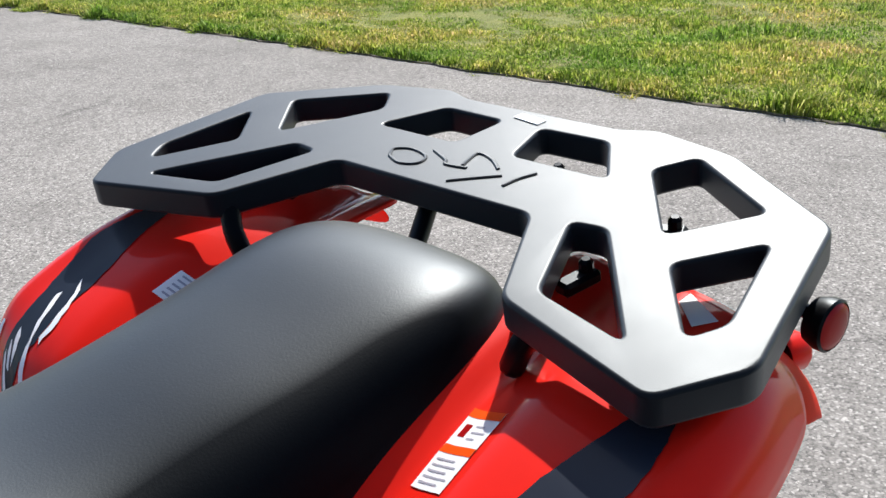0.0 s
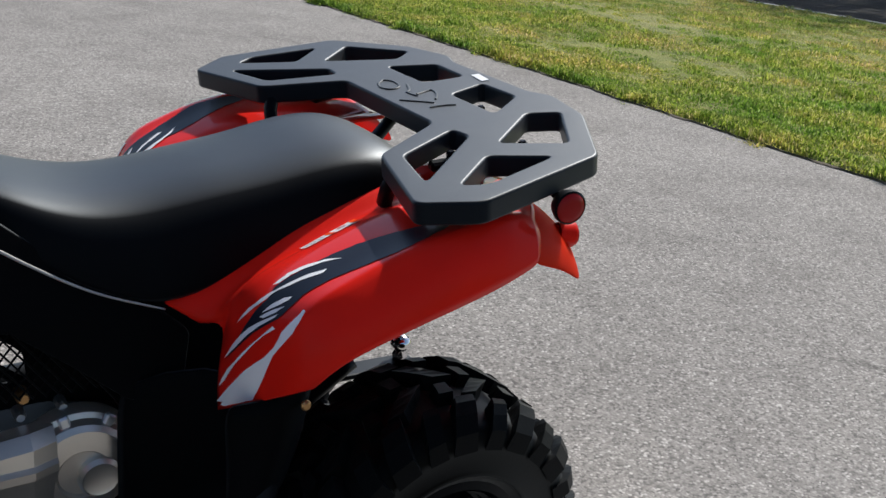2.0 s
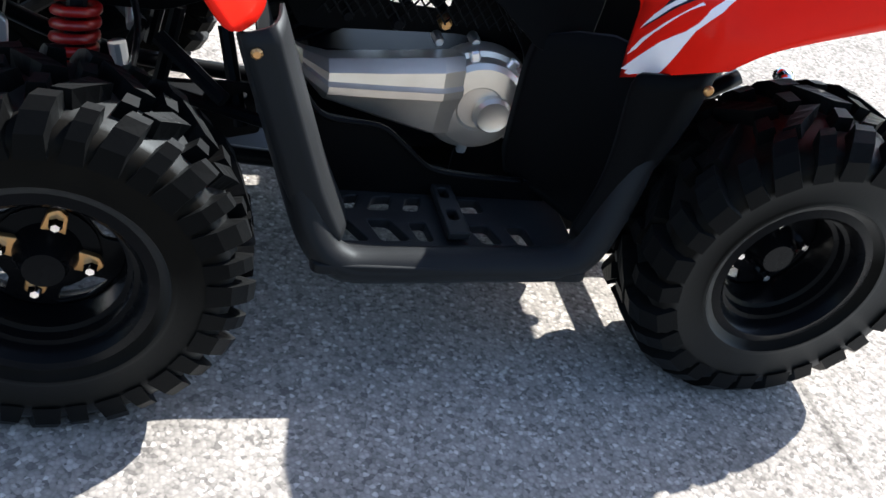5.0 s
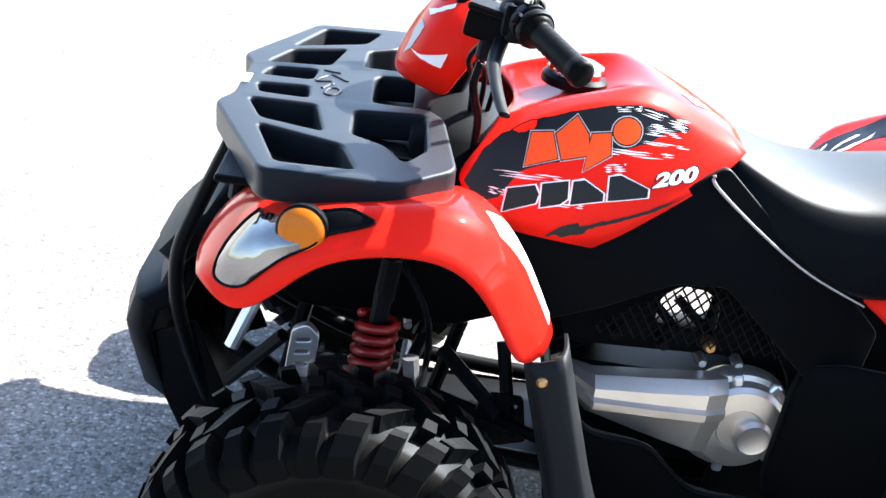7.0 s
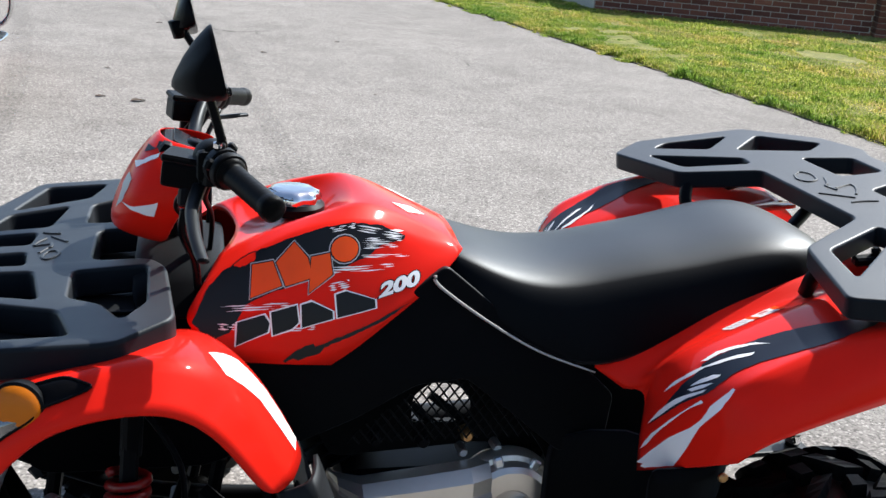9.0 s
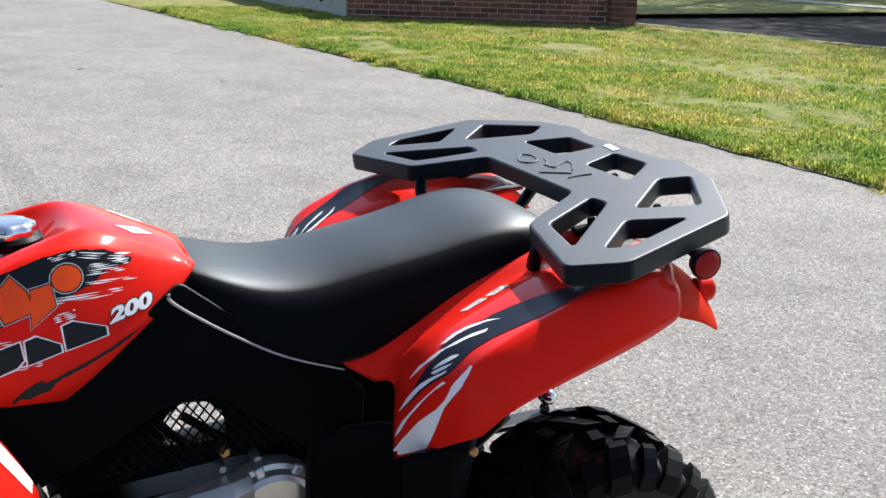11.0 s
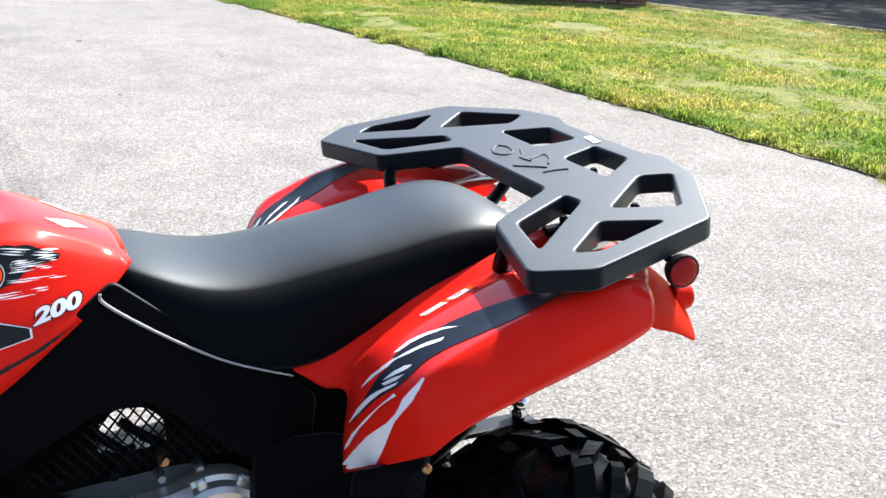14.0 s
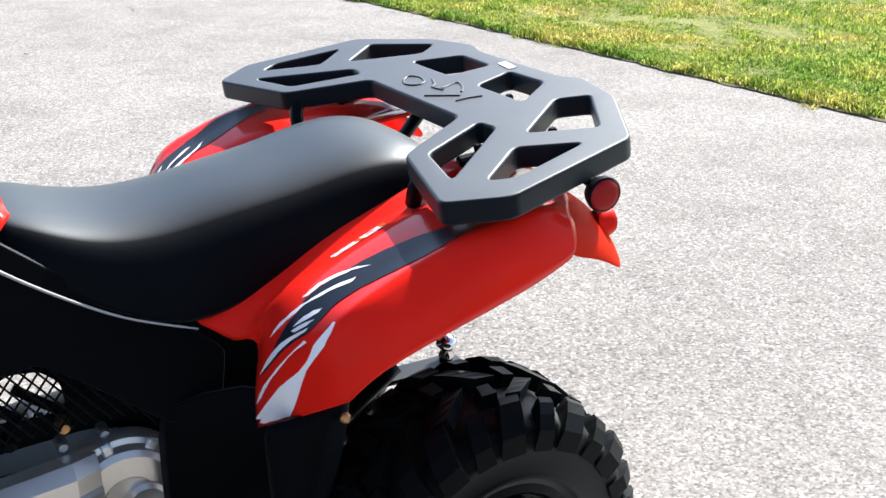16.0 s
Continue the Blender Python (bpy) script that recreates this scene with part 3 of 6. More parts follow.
def build_shade_caster_tree(x, y, tall, seed, trunk_mat, leaf_mat):
    """A broad tree added beyond the street only for the shade it casts."""
    rng = random.Random(seed)
    tree = tagged(put("tree", None), "tall broad leafy tree added beyond the street to cast shade", "tree", group="trees beyond the street")
    tree.matrix_local = Matrix.Translation((x, y, -0.05))
    part("trunk", tube_bm([(0, 0, 0), (0.1, 0.05, tall * 0.25), (-0.05, 0.1, tall * 0.5), (0.1, 0.0, tall * 0.8)], (0.30, 0.08), 12), trunk_mat, tree, smooth=True)
    tips = []
    for k in range(9):
        a, h = k * 2.4, tall * (0.32 + 0.055 * k)
        tip = Vector((math.cos(a) * (2.9 - 0.14 * k), math.sin(a) * (2.9 - 0.14 * k), h + tall * 0.12))
        part("limb", tube_bm([(0, 0.05, h), tip * 0.5 + Vector((0, 0, h * 0.5)), tip], (0.10, 0.03), 7, 3), trunk_mat, tree, smooth=True)
        tips += [tip, tip * 0.6 + Vector((0, 0, h * 0.42))]
    tips.append(Vector((0, 0, tall * 0.92)))
    verts, faces = [], []
    for t in tips:
        for _ in range(330):
            c = t + Vector((rng.gauss(0, 0.75), rng.gauss(0, 0.75), rng.gauss(0, 0.6)))
            u = Vector((rng.uniform(-1, 1), rng.uniform(-1, 1), rng.uniform(-0.6, 0.6))).normalized() * rng.uniform(0.07, 0.14)
            w = u.cross(Vector((rng.uniform(-1, 1), rng.uniform(-1, 1), 1))).normalized() * u.length * 0.6
            i = len(verts)
            verts += [c - u, c + w, c + u, c - w]
            faces.append((i, i + 1, i + 2, i + 3))
    put("crown", mesh_of("crown", verts, faces, leaf_mat), tree)


BARK = plain("bark", (0.10, 0.075, 0.05), 0.9, grain=40, vary=0.3, bump=0.6)
LEAF = plain("tree_leaf", (0.05, 0.10, 0.02), 0.5, vary=0.3)
# added rows of trees that throw shade on the street and far lawn
for n, (tx, ty, th) in enumerate(((23.0, 5.0, 15.0), (22.4, 9.6, 16.0), (21.6, 14.2, 15.0), (20.6, 19.0, 16.0), (27.5, 8.5, 17.0), (26.5, 13.5, 17.0), (33.0, 9.0, 16.0), (32.0, 14.5, 17.0), (30.5, 20.0, 16.0), (27.0, 22.0, 16.0), (36.0, 17.0, 17.0))):
    build_shade_caster_tree(tx, ty, th, n, BARK, LEAF)
build_ground()
build_driveway()
build_lawn()
build_soil_shade_edge()
build_street()
build_building()


# ---- the quad bike: rear axle at x = -0.085, front axle at x = -1.215, nose towards -x ----
quad = tagged(put("quad_bike", None), "red and black quad bike with plastic racks parked on the asphalt", "quad bike")
REAR_X, FRONT_X = -0.108, -1.215
BALL = (0.074, -0.006, 0.336)


def tyre_bm(R, width, rim_r):
    """The smooth carcass of an off-road tyre about the y axis."""
    h = width / 2
    prof = [(rim_r, -h * 0.78), (rim_r + 0.012, -h * 0.86), (rim_r + 0.022, -h * 0.90), (rim_r + 0.026, -h * 0.955), (rim_r + 0.032, -h * 0.955), (rim_r + 0.036, -h * 0.94), (R * 0.74, -h * 0.985), (R * 0.82, -h * 0.97), (R * 0.875, -h * 0.86), (R * 0.90, -h * 0.6), (R * 0.912, 0)]
    prof = prof + [(r, -y) for r, y in prof[-2::-1]]
    bm = spin_bm(prof, 64)
    bmesh.ops.rotate(bm, cent=(0, 0, 0), matrix=Matrix.Rotation(radians(90), 3, "X"), verts=bm.verts)
    return bm


def lug_mesh(R, h, a0, y0, a1, y1, wide, wide_end, top, name="lug"):
    """One raised tread block with sloping flanks, running from one place of the tread to another."""
    bm = bmesh.new()
    n, lo, hi = 4, [], []
    for i in range(n):
        t = i / (n - 1)
        a, y = a0 + (a1 - a0) * t, y0 + (y1 - y0) * t
        edge = max(0.0, min(1.0, (h * 1.03 - abs(y)) / (h * 0.34)))
        rt = top - (1 - edge) ** 1.6 * R * 0.13
        w = wide + (wide_end - wide) * t
        for s in (-1, 1):
            aa, ab = a + s * w / R / 2, a + s * (w + 0.012) / R / 2
            lo.append(bm.verts.new(((rt - R * 0.12) * math.cos(ab), (rt - R * 0.12) * math.sin(ab), y + (-0.004 if i == 0 else 0.002 if i == n - 1 else 0) * (1 if y1 > y0 else -1))))
            hi.append(bm.verts.new((rt * math.cos(aa), rt * math.sin(aa), y)))
    for i in range(n - 1):
        k = 2 * i
        bm.faces.new((hi[k], hi[k + 1], hi[k + 3], hi[k + 2]))
        bm.faces.new((lo[k], hi[k], hi[k + 2], lo[k + 2]))
        bm.faces.new((lo[k + 1], lo[k + 3], hi[k + 3], hi[k + 1]))
    bm.faces.new((lo[0], lo[1], hi[1], hi[0]))
    bm.faces.new((lo[-2], hi[-2], hi[-1], lo[-1]))
    bmesh.ops.rotate(bm, cent=(0, 0, 0), matrix=Matrix.Rotation(radians(90), 3, "X"), verts=bm.verts)
    bmesh.ops.recalc_face_normals(bm, faces=bm.faces)
    me = bpy.data.meshes.new(name)
    bm.to_mesh(me)
    bm.free()
    me.materials.append(RUBBER)
    return me


def tread_blocks(R, width, lugs):
    """Mesh and angle of every tread block."""
    h, step, out = width / 2, 2 * math.pi / lugs, []
    k = 16 / lugs
    for s in (1, -1):
        shapes = [lug_mesh(R, h, 0.0, s * h * 0.05, step * 0.40, s * h * 0.47, 0.028 * k, 0.022 * k, R),
                  lug_mesh(R, h, step * 0.50, s * h * 0.52, step * 0.70, s * h * 1.02, 0.026 * k, 0.036 * k, R * 0.995),
                  lug_mesh(R, h, step * 0.02, s * h * 0.60, step * 0.16, s * h * 1.01, 0.020 * k, 0.026 * k, R * 0.985),
                  lug_mesh(R, h, step * 0.62, s * h * 0.10, step * 0.66, s * h * 0.36, 0.017 * k, 0.021 * k, R * 0.99)]
        for i in range(lugs):
            for me in shapes:
                out.append((me, i * step + (0 if s > 0 else step / 2)))
    return out


def rim_bm(rim_r, width):
    """A deep stepped steel rim, open on both sides."""
    h = width / 2
    out = [(rim_r + 0.008, -h * 0.80), (rim_r + 0.012, -h * 0.86), (rim_r - 0.002, -h * 0.88), (rim_r - 0.010, -h * 0.80), (rim_r - 0.013, -h * 0.62), (rim_r - 0.020, -h * 0.60), (rim_r - 0.022, -h * 0.45), (rim_r - 0.029, -h * 0.42), (rim_r - 0.031, -h * 0.1),
           (rim_r - 0.030, h * 0.2), (rim_r - 0.012, h * 0.6), (rim_r + 0.008, h * 0.84), (rim_r + 0.004, h * 0.5), (rim_r - 0.02, h * 0.1), (rim_r - 0.015, -h * 0.4), (rim_r, -h * 0.7)]
    bm = spin_bm(out, 44)
    bmesh.ops.rotate(bm, cent=(0, 0, 0), matrix=Matrix.Rotation(radians(-90), 3, "X"), verts=bm.verts)
    return bm


def build_wheel(x, y, R, width, rim_r, side, carcass, blocks):
    m = pose(x, y, R - 0.008, 0, 37 if x < -0.5 else 11, 0 if side < 0 else 180)
    tyre = sharp(put("tyre", carcass, quad, "black knobbly off-road tyre", at=m), 40)
    for me, a in blocks:
        put("lug", me, tyre, at=Matrix.Rotation(-a, 4, "Y"))
    rim = sharp(part("rim", rim_bm(rim_r, width), GLOSS_BLACK, quad, "black deep-dish steel rim"), 40)
    rim.matrix_local = m
    ro = rim_r - 0.0305
    circle = [(ro * math.cos(2 * math.pi * i / 40), ro * math.sin(2 * math.pi * i / 40)) for i in range(40)]
    holes = []
    for i in range(4):
        c = math.pi / 2 * i + 0.4 + math.pi / 4
        holes.append(rounded([(r * math.cos(c + d), r * math.sin(c + d)) for r, d in ((ro * 0.72, -0.30), (ro * 0.94, -0.42), (ro * 0.96, 0.0), (ro * 0.94, 0.42), (ro * 0.72, 0.30))], 0.006))
    disc = plate_mesh("rim_disc", circle, holes, 0.008, 0.002, GLOSS_BLACK)
    disc.transform(Matrix.Translation((0, width * 0.03, 0)) @ Matrix.Rotation(radians(90), 4, "X"))
    sharp(put("rim_disc", disc, rim), 40)
    hub = spin_bm([(0, -0.045), (0.026, -0.045), (0.032, -0.03), (0.045, -0.004), (0.066, 0.0), (0.066, 0.012), (0, 0.012)], 24)
    bmesh.ops.rotate(hub, cent=(0, 0, 0), matrix=Matrix.Rotation(radians(-90), 3, "X"), verts=hub.verts)
    sharp(part("hub", hub, GLOSS_BLACK, rim))
    if x < -0.5:
        star = []
        for i in range(4):
            c = math.pi / 2 * i + 0.4
            star += [(r * math.cos(c + d), r * math.sin(c + d)) for r, d in ((0.030, -0.60), (0.066, -0.20), (0.074, 0.0), (0.066, 0.20), (0.030, 0.60))]
        arms = plate_mesh("hub_star", rounded(star, 0.004), [], 0.010, 0.002, BRASS)
        arms.transform(Matrix.Translation((0, -0.012, 0)) @ Matrix.Rotation(radians(90), 4, "X"))
        sharp(put("hub_star", arms, rim, "four-armed hub flange of dull golden metal"), 40)
    for i in range(4):
        a = math.pi / 2 * i + 0.4
        nut = spin_bm([(0, -0.026), (0.006, -0.026), (0.010, -0.018), (0.010, 0), (0, 0)], 6)
        bmesh.ops.rotate(nut, cent=(0, 0, 0), matrix=Matrix.Rotation(radians(-90), 3, "X"), verts=nut.verts)
        bmesh.ops.translate(nut, vec=(0.056 * math.cos(a), -0.002, 0.056 * math.sin(a)), verts=nut.verts)
        part("wheel_nut", nut, CHROME, rim, "bright steel wheel nut")


def build_wheels():
    for x, yy, R, width, rim_r, lugs in ((REAR_X, 0.390, 0.266, 0.22, 0.123, 13), (FRONT_X, 0.475, 0.264, 0.18, 0.130, 16)):
        bm = tyre_bm(R, width, rim_r)
        bmesh.ops.recalc_face_normals(bm, faces=bm.faces)
        carcass = bpy.data.meshes.new("tyre")
        bm.to_mesh(carcass)
        bm.free()
        carcass.materials.append(CARCASS)
        blocks = tread_blocks(R, width, lugs)
        for s in (-1, 1):
            build_wheel(x, s * yy, R, width, rim_r, s, carcass, blocks)


REAR_HALF = [(0.246, 0.125), (0.264, 0.168), (0.238, 0.284), (0.131, 0.440), (-0.117, 0.474), (-0.198, 0.416), (-0.140, 0.224), (0.008, 0.153)]
REAR_HOLES = [
    [(0.014, 0.204), (0.019, 0.244), (-0.140, 0.360), (-0.112, 0.252)],
    [(-0.010, 0.336), (0.069, 0.400), (-0.072, 0.424), (-0.107, 0.403)],
    [(0.163, 0.218), (0.212, 0.250), (0.128, 0.370), (0.040, 0.301)],
    [(0.202, 0.032), (0.205, 0.131), (0.121, 0.181), (0.121, 0.047)],
]


FLOURISH = [
    [(0.045, 0.122), (0.062, 0.133), (0.074, 0.112), (0.066, 0.080), (0.046, 0.074), (0.036, 0.096), (0.045, 0.122)],
    [(0.084, 0.082), (0.070, 0.050), (0.060, 0.040), (0.064, 0.010)],
    [(0.068, 0.020), (0.102, 0.026), (0.098, 0.000), (0.080, -0.026)],
    [(0.026, 0.008), (0.052, -0.022), (0.068, -0.042)],
    [(0.048, -0.060), (0.070, -0.064), (0.092, -0.074)],
]


def build_rear_rack():
    half = [Vector(p) for p in REAR_HALF]
    outline = half + [Vector((x, -y)) for x, y in half[::-1]]
    holes = [rounded([(x, s * y) for x, y in h][:: s], 0.012) for h in REAR_HOLES for s in (1, -1)]
    me = plate_mesh("rear_rack", rounded(outline, 0.016), holes, 0.036, 0.005, RACK, 3)
    # the plate sits slightly askew and flares towards its underside
    for v in me.vertices:
        x, y = v.co.x, v.co.y
        v.co.x, v.co.y = x - 0.02 * y, y + 0.065 * (x + 0.19)
    rack = put("rear_rack", me, quad, "satin black moulded plastic rear rack")
    rack.matrix_local = Matrix.Translation((0, 0.012, 0.855)) @ Matrix.Rotation(-math.atan(0.164), 4, "Y") @ Matrix.Rotation(math.atan(0.010), 4, "X")
    crisp(rack, 60)
    # raised flourish on the centre bar, as plain strokes
    for k, stroke in enumerate(FLOURISH):
        part("raised_mark", tube_bm([(x * 1.013, y - 0.012, 0.0008) for x, y in stroke], 0.0026, 6, 5, 0.6), RACK, rack)
    part("sticker", box_bm((0.016, 0.045, 0.001), 0, Matrix.Translation((0.220, 0.025, 0.0012)) @ Matrix.Rotation(radians(-8), 4, "Z")), PAPER, rack, "small white label")
    for x, y, a in ((0.150, 0.030, 0.4), (0.110, 0.245, 1.2), (-0.02, 0.225, 0.2), (0.150, -0.060, -0.3), (0.110, -0.245, -1.2), (-0.02, -0.225, -0.2)):
        part("clamp", box_bm((0.05, 0.022, 0.016), 0.004, Matrix.Translation((x, y, -0.042)) @ Matrix.Rotation(a, 4, "Z"), 1), STEEL_BLACK, rack)
        part("clamp_bolt", spin_bm([(0.008, 0), (0.008, 0.012), (0.005, 0.016), (0, 0.016)], 8, Matrix.Translation((x + 0.012 * math.cos(a), y + 0.012 * math.sin(a), -0.036))), GLOSS_BLACK, rack)
    return rack


FRONT_HALF = [(-1.455, 0.085), (-1.475, 0.125), (-1.375, 0.372), (-1.20, 0.385), (-1.125, 0.315), (-1.140, 0.115), (-1.165, 0.075), (-1.25, 0.07)]
FRONT_HOLES = [
    [(-1.40, 0.207), (-1.28, 0.262), (-1.256, 0.345), (-1.358, 0.340)],
    [(-1.43, 0.097), (-1.33, 0.105), (-1.31, 0.215), (-1.40, 0.180)],
    [(-1.43, 0.022), (-1.35, 0.018), (-1.345, 0.075), (-1.418, 0.067)],
    [(-1.272, 0.115), (-1.168, 0.108), (-1.165, 0.25), (-1.195, 0.305), (-1.222, 0.248), (-1.27, 0.215)],
]


def build_front_rack():
    half = [Vector((x + 1.3, y)) for x, y in FRONT_HALF]
    outline = half + [Vector((x, -y)) for x, y in half[::-1]]
    holes = [rounded([(x + 1.3, s * y) for x, y in h][:: s], 0.012) for h in FRONT_HOLES for s in (1, -1)]
    me = plate_mesh("front_rack", rounded(outline, 0.02), holes, 0.044, 0.006, RACK)
    rack = put("front_rack", me, quad, "satin black moulded plastic front rack")
    rack.matrix_local = Matrix.Translation((-1.3, 0, 0.759)) @ Matrix.Rotation(-math.atan(0.067), 4, "Y")
    crisp(rack, 60)
    for k, stroke in enumerate(FLOURISH):
        part("raised_mark", tube_bm([(-0.018 - 0.62 * (x - 0.065), 0.006 - 0.62 * (y - 0.028), 0.0008) for x, y in stroke], 0.0028, 6, 5, 0.6), RACK, rack)
    part("sticker", box_bm((0.022, 0.045, 0.001), 0, Matrix.Translation((-0.152, -0.012, 0.0012))), PAPER, rack, "small white label")


def seat_rings():
    # x, half width, bottom z, top z
    st = [(-0.712, 0.098, 0.752, 0.790), (-0.69, 0.125, 0.728, 0.790), (-0.65, 0.146, 0.697, 0.782), (-0.60, 0.160, 0.664, 0.766), (-0.54, 0.170, 0.632, 0.755), (-0.46, 0.175, 0.603, 0.757), (-0.36, 0.174, 0.635, 0.777),
          (-0.26, 0.175, 0.672, 0.793), (-0.17, 0.178, 0.705, 0.817), (-0.10, 0.172, 0.735, 0.824), (-0.05, 0.155, 0.750, 0.815), (-0.02, 0.12, 0.76, 0.80)]
    rings = []
    for x, w, zb, zt in st:
        ring = []
        h = zt - zb
        for fy, fz in ((0.0, -0.02), (0.97, -0.05), (1.05, 0.0), (1.03, 0.22), (0.98, 0.52), (0.90, 0.76), (0.74, 0.91), (0.42, 0.985), (0.0, 1.0)):
            ring.append((x, fy * w, zb + fz * h))
        ring += [(x, -y, z) for x, y, z in ring[-2:0:-1]]
        rings.append(ring)
    return rings


def build_seat():
    seat = put("seat", loft_mesh("seat", seat_rings(), VINYL), quad, "long padded black vinyl saddle")
    thicken(seat, 0, 2)
    for s in (-1, 1):
        line = [(x, s * (w * 0.99 + 0.004), z) for x, w, z in ((-0.735, 0.146, 0.762), (-0.727, 0.150, 0.745), (-0.651, 0.167, 0.693), (-0.56, 0.177, 0.641), (-0.46, 0.182, 0.603))]
        part("piping", tube_bm(line, (0.0030, 0.0015), 8), PIPING, seat, "pale grey edge piping", smooth=True)


# lines along the tank cover, front to back: (x, half width, height)
TANK_EDGE = [(-1.118, 0.205, 0.707), (-1.045, 0.207, 0.652), (-0.975, 0.204, 0.643), (-0.900, 0.200, 0.638), (-0.858, 0.193, 0.663), (-0.806, 0.175, 0.699), (-0.731, 0.145, 0.747), (-0.679, 0.098, 0.787)]
TANK_SIDE = [(-1.108, 0.192, 0.733), (-1.050, 0.192, 0.720), (-0.985, 0.184, 0.733), (-0.915, 0.178, 0.740), (-0.866, 0.169, 0.750), (-0.806, 0.154, 0.760), (-0.735, 0.131, 0.770), (-0.680, 0.094, 0.789)]
TANK_CREASE = [(-1.090, 0.172, 0.757), (-1.046, 0.160, 0.787), (-0.988, 0.148, 0.818), (-0.925, 0.139, 0.840), (-0.865, 0.131, 0.846), (-0.805, 0.117, 0.832), (-0.738, 0.104, 0.797), (-0.682, 0.088, 0.791)]
TANK_CREST = [(-1.065, 0.128, 0.790), (-1.020, 0.118, 0.814), (-0.965, 0.106, 0.834), (-0.905, 0.098, 0.852), (-0.860, 0.091, 0.865), (-0.808, 0.084, 0.853), (-0.742, 0.079, 0.821), (-0.684, 0.070, 0.796)]
TANK_WELL = [(-1.045, 0.085, 0.798), (-1.008, 0.090, 0.800), (-0.965, 0.086, 0.812), (-0.900, 0.080, 0.826), (-0.853, 0.060, 0.868), (-0.808, 0.050, 0.858), (-0.742, 0.045, 0.830), (-0.684, 0.040, 0.802)]
TANK_MIDDLE = [(-1.030, 0.0, 0.793), (-1.000, 0.0, 0.798), (-0.965, 0.0, 0.802), (-0.890, 0.0, 0.808), (-0.857, 0.0, 0.868), (-0.808, 0.0, 0.859), (-0.742, 0.0, 0.832), (-0.684, 0.0, 0.804)]


def build_tank():
    rows = []
    for prof in zip(TANK_EDGE, TANK_SIDE, TANK_CREASE, TANK_CREST, TANK_WELL, TANK_MIDDLE):
        rows.append([(x, -y, z) for x, y, z in prof] + [(x, y, z) for x, y, z in prof[-2::-1]])
    tank = put("tank_cover", grid_mesh("tank_cover", rows, RED, {0: 1.0, 2: 0.88, 3: 0.72, 7: 0.72, 8: 0.88, 10: 1.0}, corners=((3, 0), (3, 10), (1, 0), (1, 10))), quad, "glossy red tank cover with racing stripes")
    thicken(tank, 0.008, 2)
    cap = put("fuel_cap", None, quad)
    cap.matrix_local = pose(-0.945, 0, 0.822)
    sharp(part("cap_base", spin_bm([(0.052, 0), (0.052, 0.012), (0.046, 0.018), (0, 0.018)], 30), STEEL_BLACK, cap))
    knob = spin_bm([(0.042, 0.012), (0.044, 0.024), (0.040, 0.034), (0.030, 0.038), (0.012, 0.036), (0, 0.038)], 32)
    for v in knob.verts:
        r = math.hypot(v.co.x, v.co.y)
        if r > 0.038:
            k = 1 + 0.07 * math.cos(8 * math.atan2(v.co.y, v.co.x))
            v.co.x *= k
            v.co.y *= k
    part("cap_knob", knob, CHROME, cap, "scalloped chrome filler cap", smooth=True)
    return tank


def along(points, n):
    """n places at even steps on a smooth line through the points."""
    line = glide(points, 8)
    way = [0.0]
    for p, q in zip(line, line[1:]):
        way.append(way[-1] + (q - p).length)
    out, k = [], 0
    for i in range(n):
        w = way[-1] * i / (n - 1)
        while k < len(line) - 2 and way[k + 1] < w:
            k += 1
        out.append(line[k].lerp(line[k + 1], (w - way[k]) / max(1e-9, way[k + 1] - way[k])))
    return out


# lines along the rear mudguard, front to back
SEAT_EDGE = [(-0.458, -0.130, 0.605), (-0.413, -0.135, 0.620), (-0.349, -0.140, 0.651), (-0.283, -0.140, 0.689), (-0.215, -0.140, 0.720), (-0.130, -0.140, 0.752), (0.0, -0.140, 0.782), (0.085, -0.140, 0.790)]
SEAT_STRIP = [(-0.455, -0.168, 0.604), (-0.405, -0.170, 0.622), (-0.335, -0.172, 0.655), (-0.265, -0.174, 0.696), (-0.200, -0.174, 0.726), (-0.120, -0.174, 0.754), (0.0, -0.174, 0.780), (0.085, -0.174, 0.788)]
VALLEY = [(-0.409, -0.192, 0.575), (-0.378, -0.203, 0.603), (-0.330, -0.212, 0.645), (-0.258, -0.215, 0.682), (-0.166, -0.212, 0.720), (-0.060, -0.212, 0.752), (0.085, -0.212, 0.778)]
FOLD = [(-0.371, -0.212, 0.584), (-0.372, -0.240, 0.630), (-0.359, -0.262, 0.664), (-0.323, -0.272, 0.688), (-0.284, -0.276, 0.706), (-0.183, -0.280, 0.748), (-0.070, -0.282, 0.776), (0.075, -0.285, 0.790)]
PANEL_MID = [(-0.412, -0.287, 0.533), (-0.398, -0.307, 0.595), (-0.379, -0.328, 0.654), (-0.341, -0.340, 0.691), (-0.282, -0.346, 0.715), (-0.194, -0.348, 0.750), (-0.100, -0.348, 0.772), (0.065, -0.340, 0.788)]
PANEL_LOW = [(-0.414, -0.300, 0.487), (-0.404, -0.345, 0.570), (-0.376, -0.375, 0.637), (-0.336, -0.388, 0.688), (-0.278, -0.392, 0.714), (-0.203, -0.394, 0.747), (-0.105, -0.394, 0.772), (0.048, -0.382, 0.784)]
CREST = [(-0.385, -0.365, 0.530), (-0.376, -0.395, 0.593), (-0.358, -0.414, 0.650), (-0.333, -0.424, 0.695), (-0.287, -0.427, 0.719), (-0.213, -0.427, 0.751), (-0.128, -0.424, 0.774), (-0.032, -0.416, 0.792), (0.029, -0.405, 0.775)]
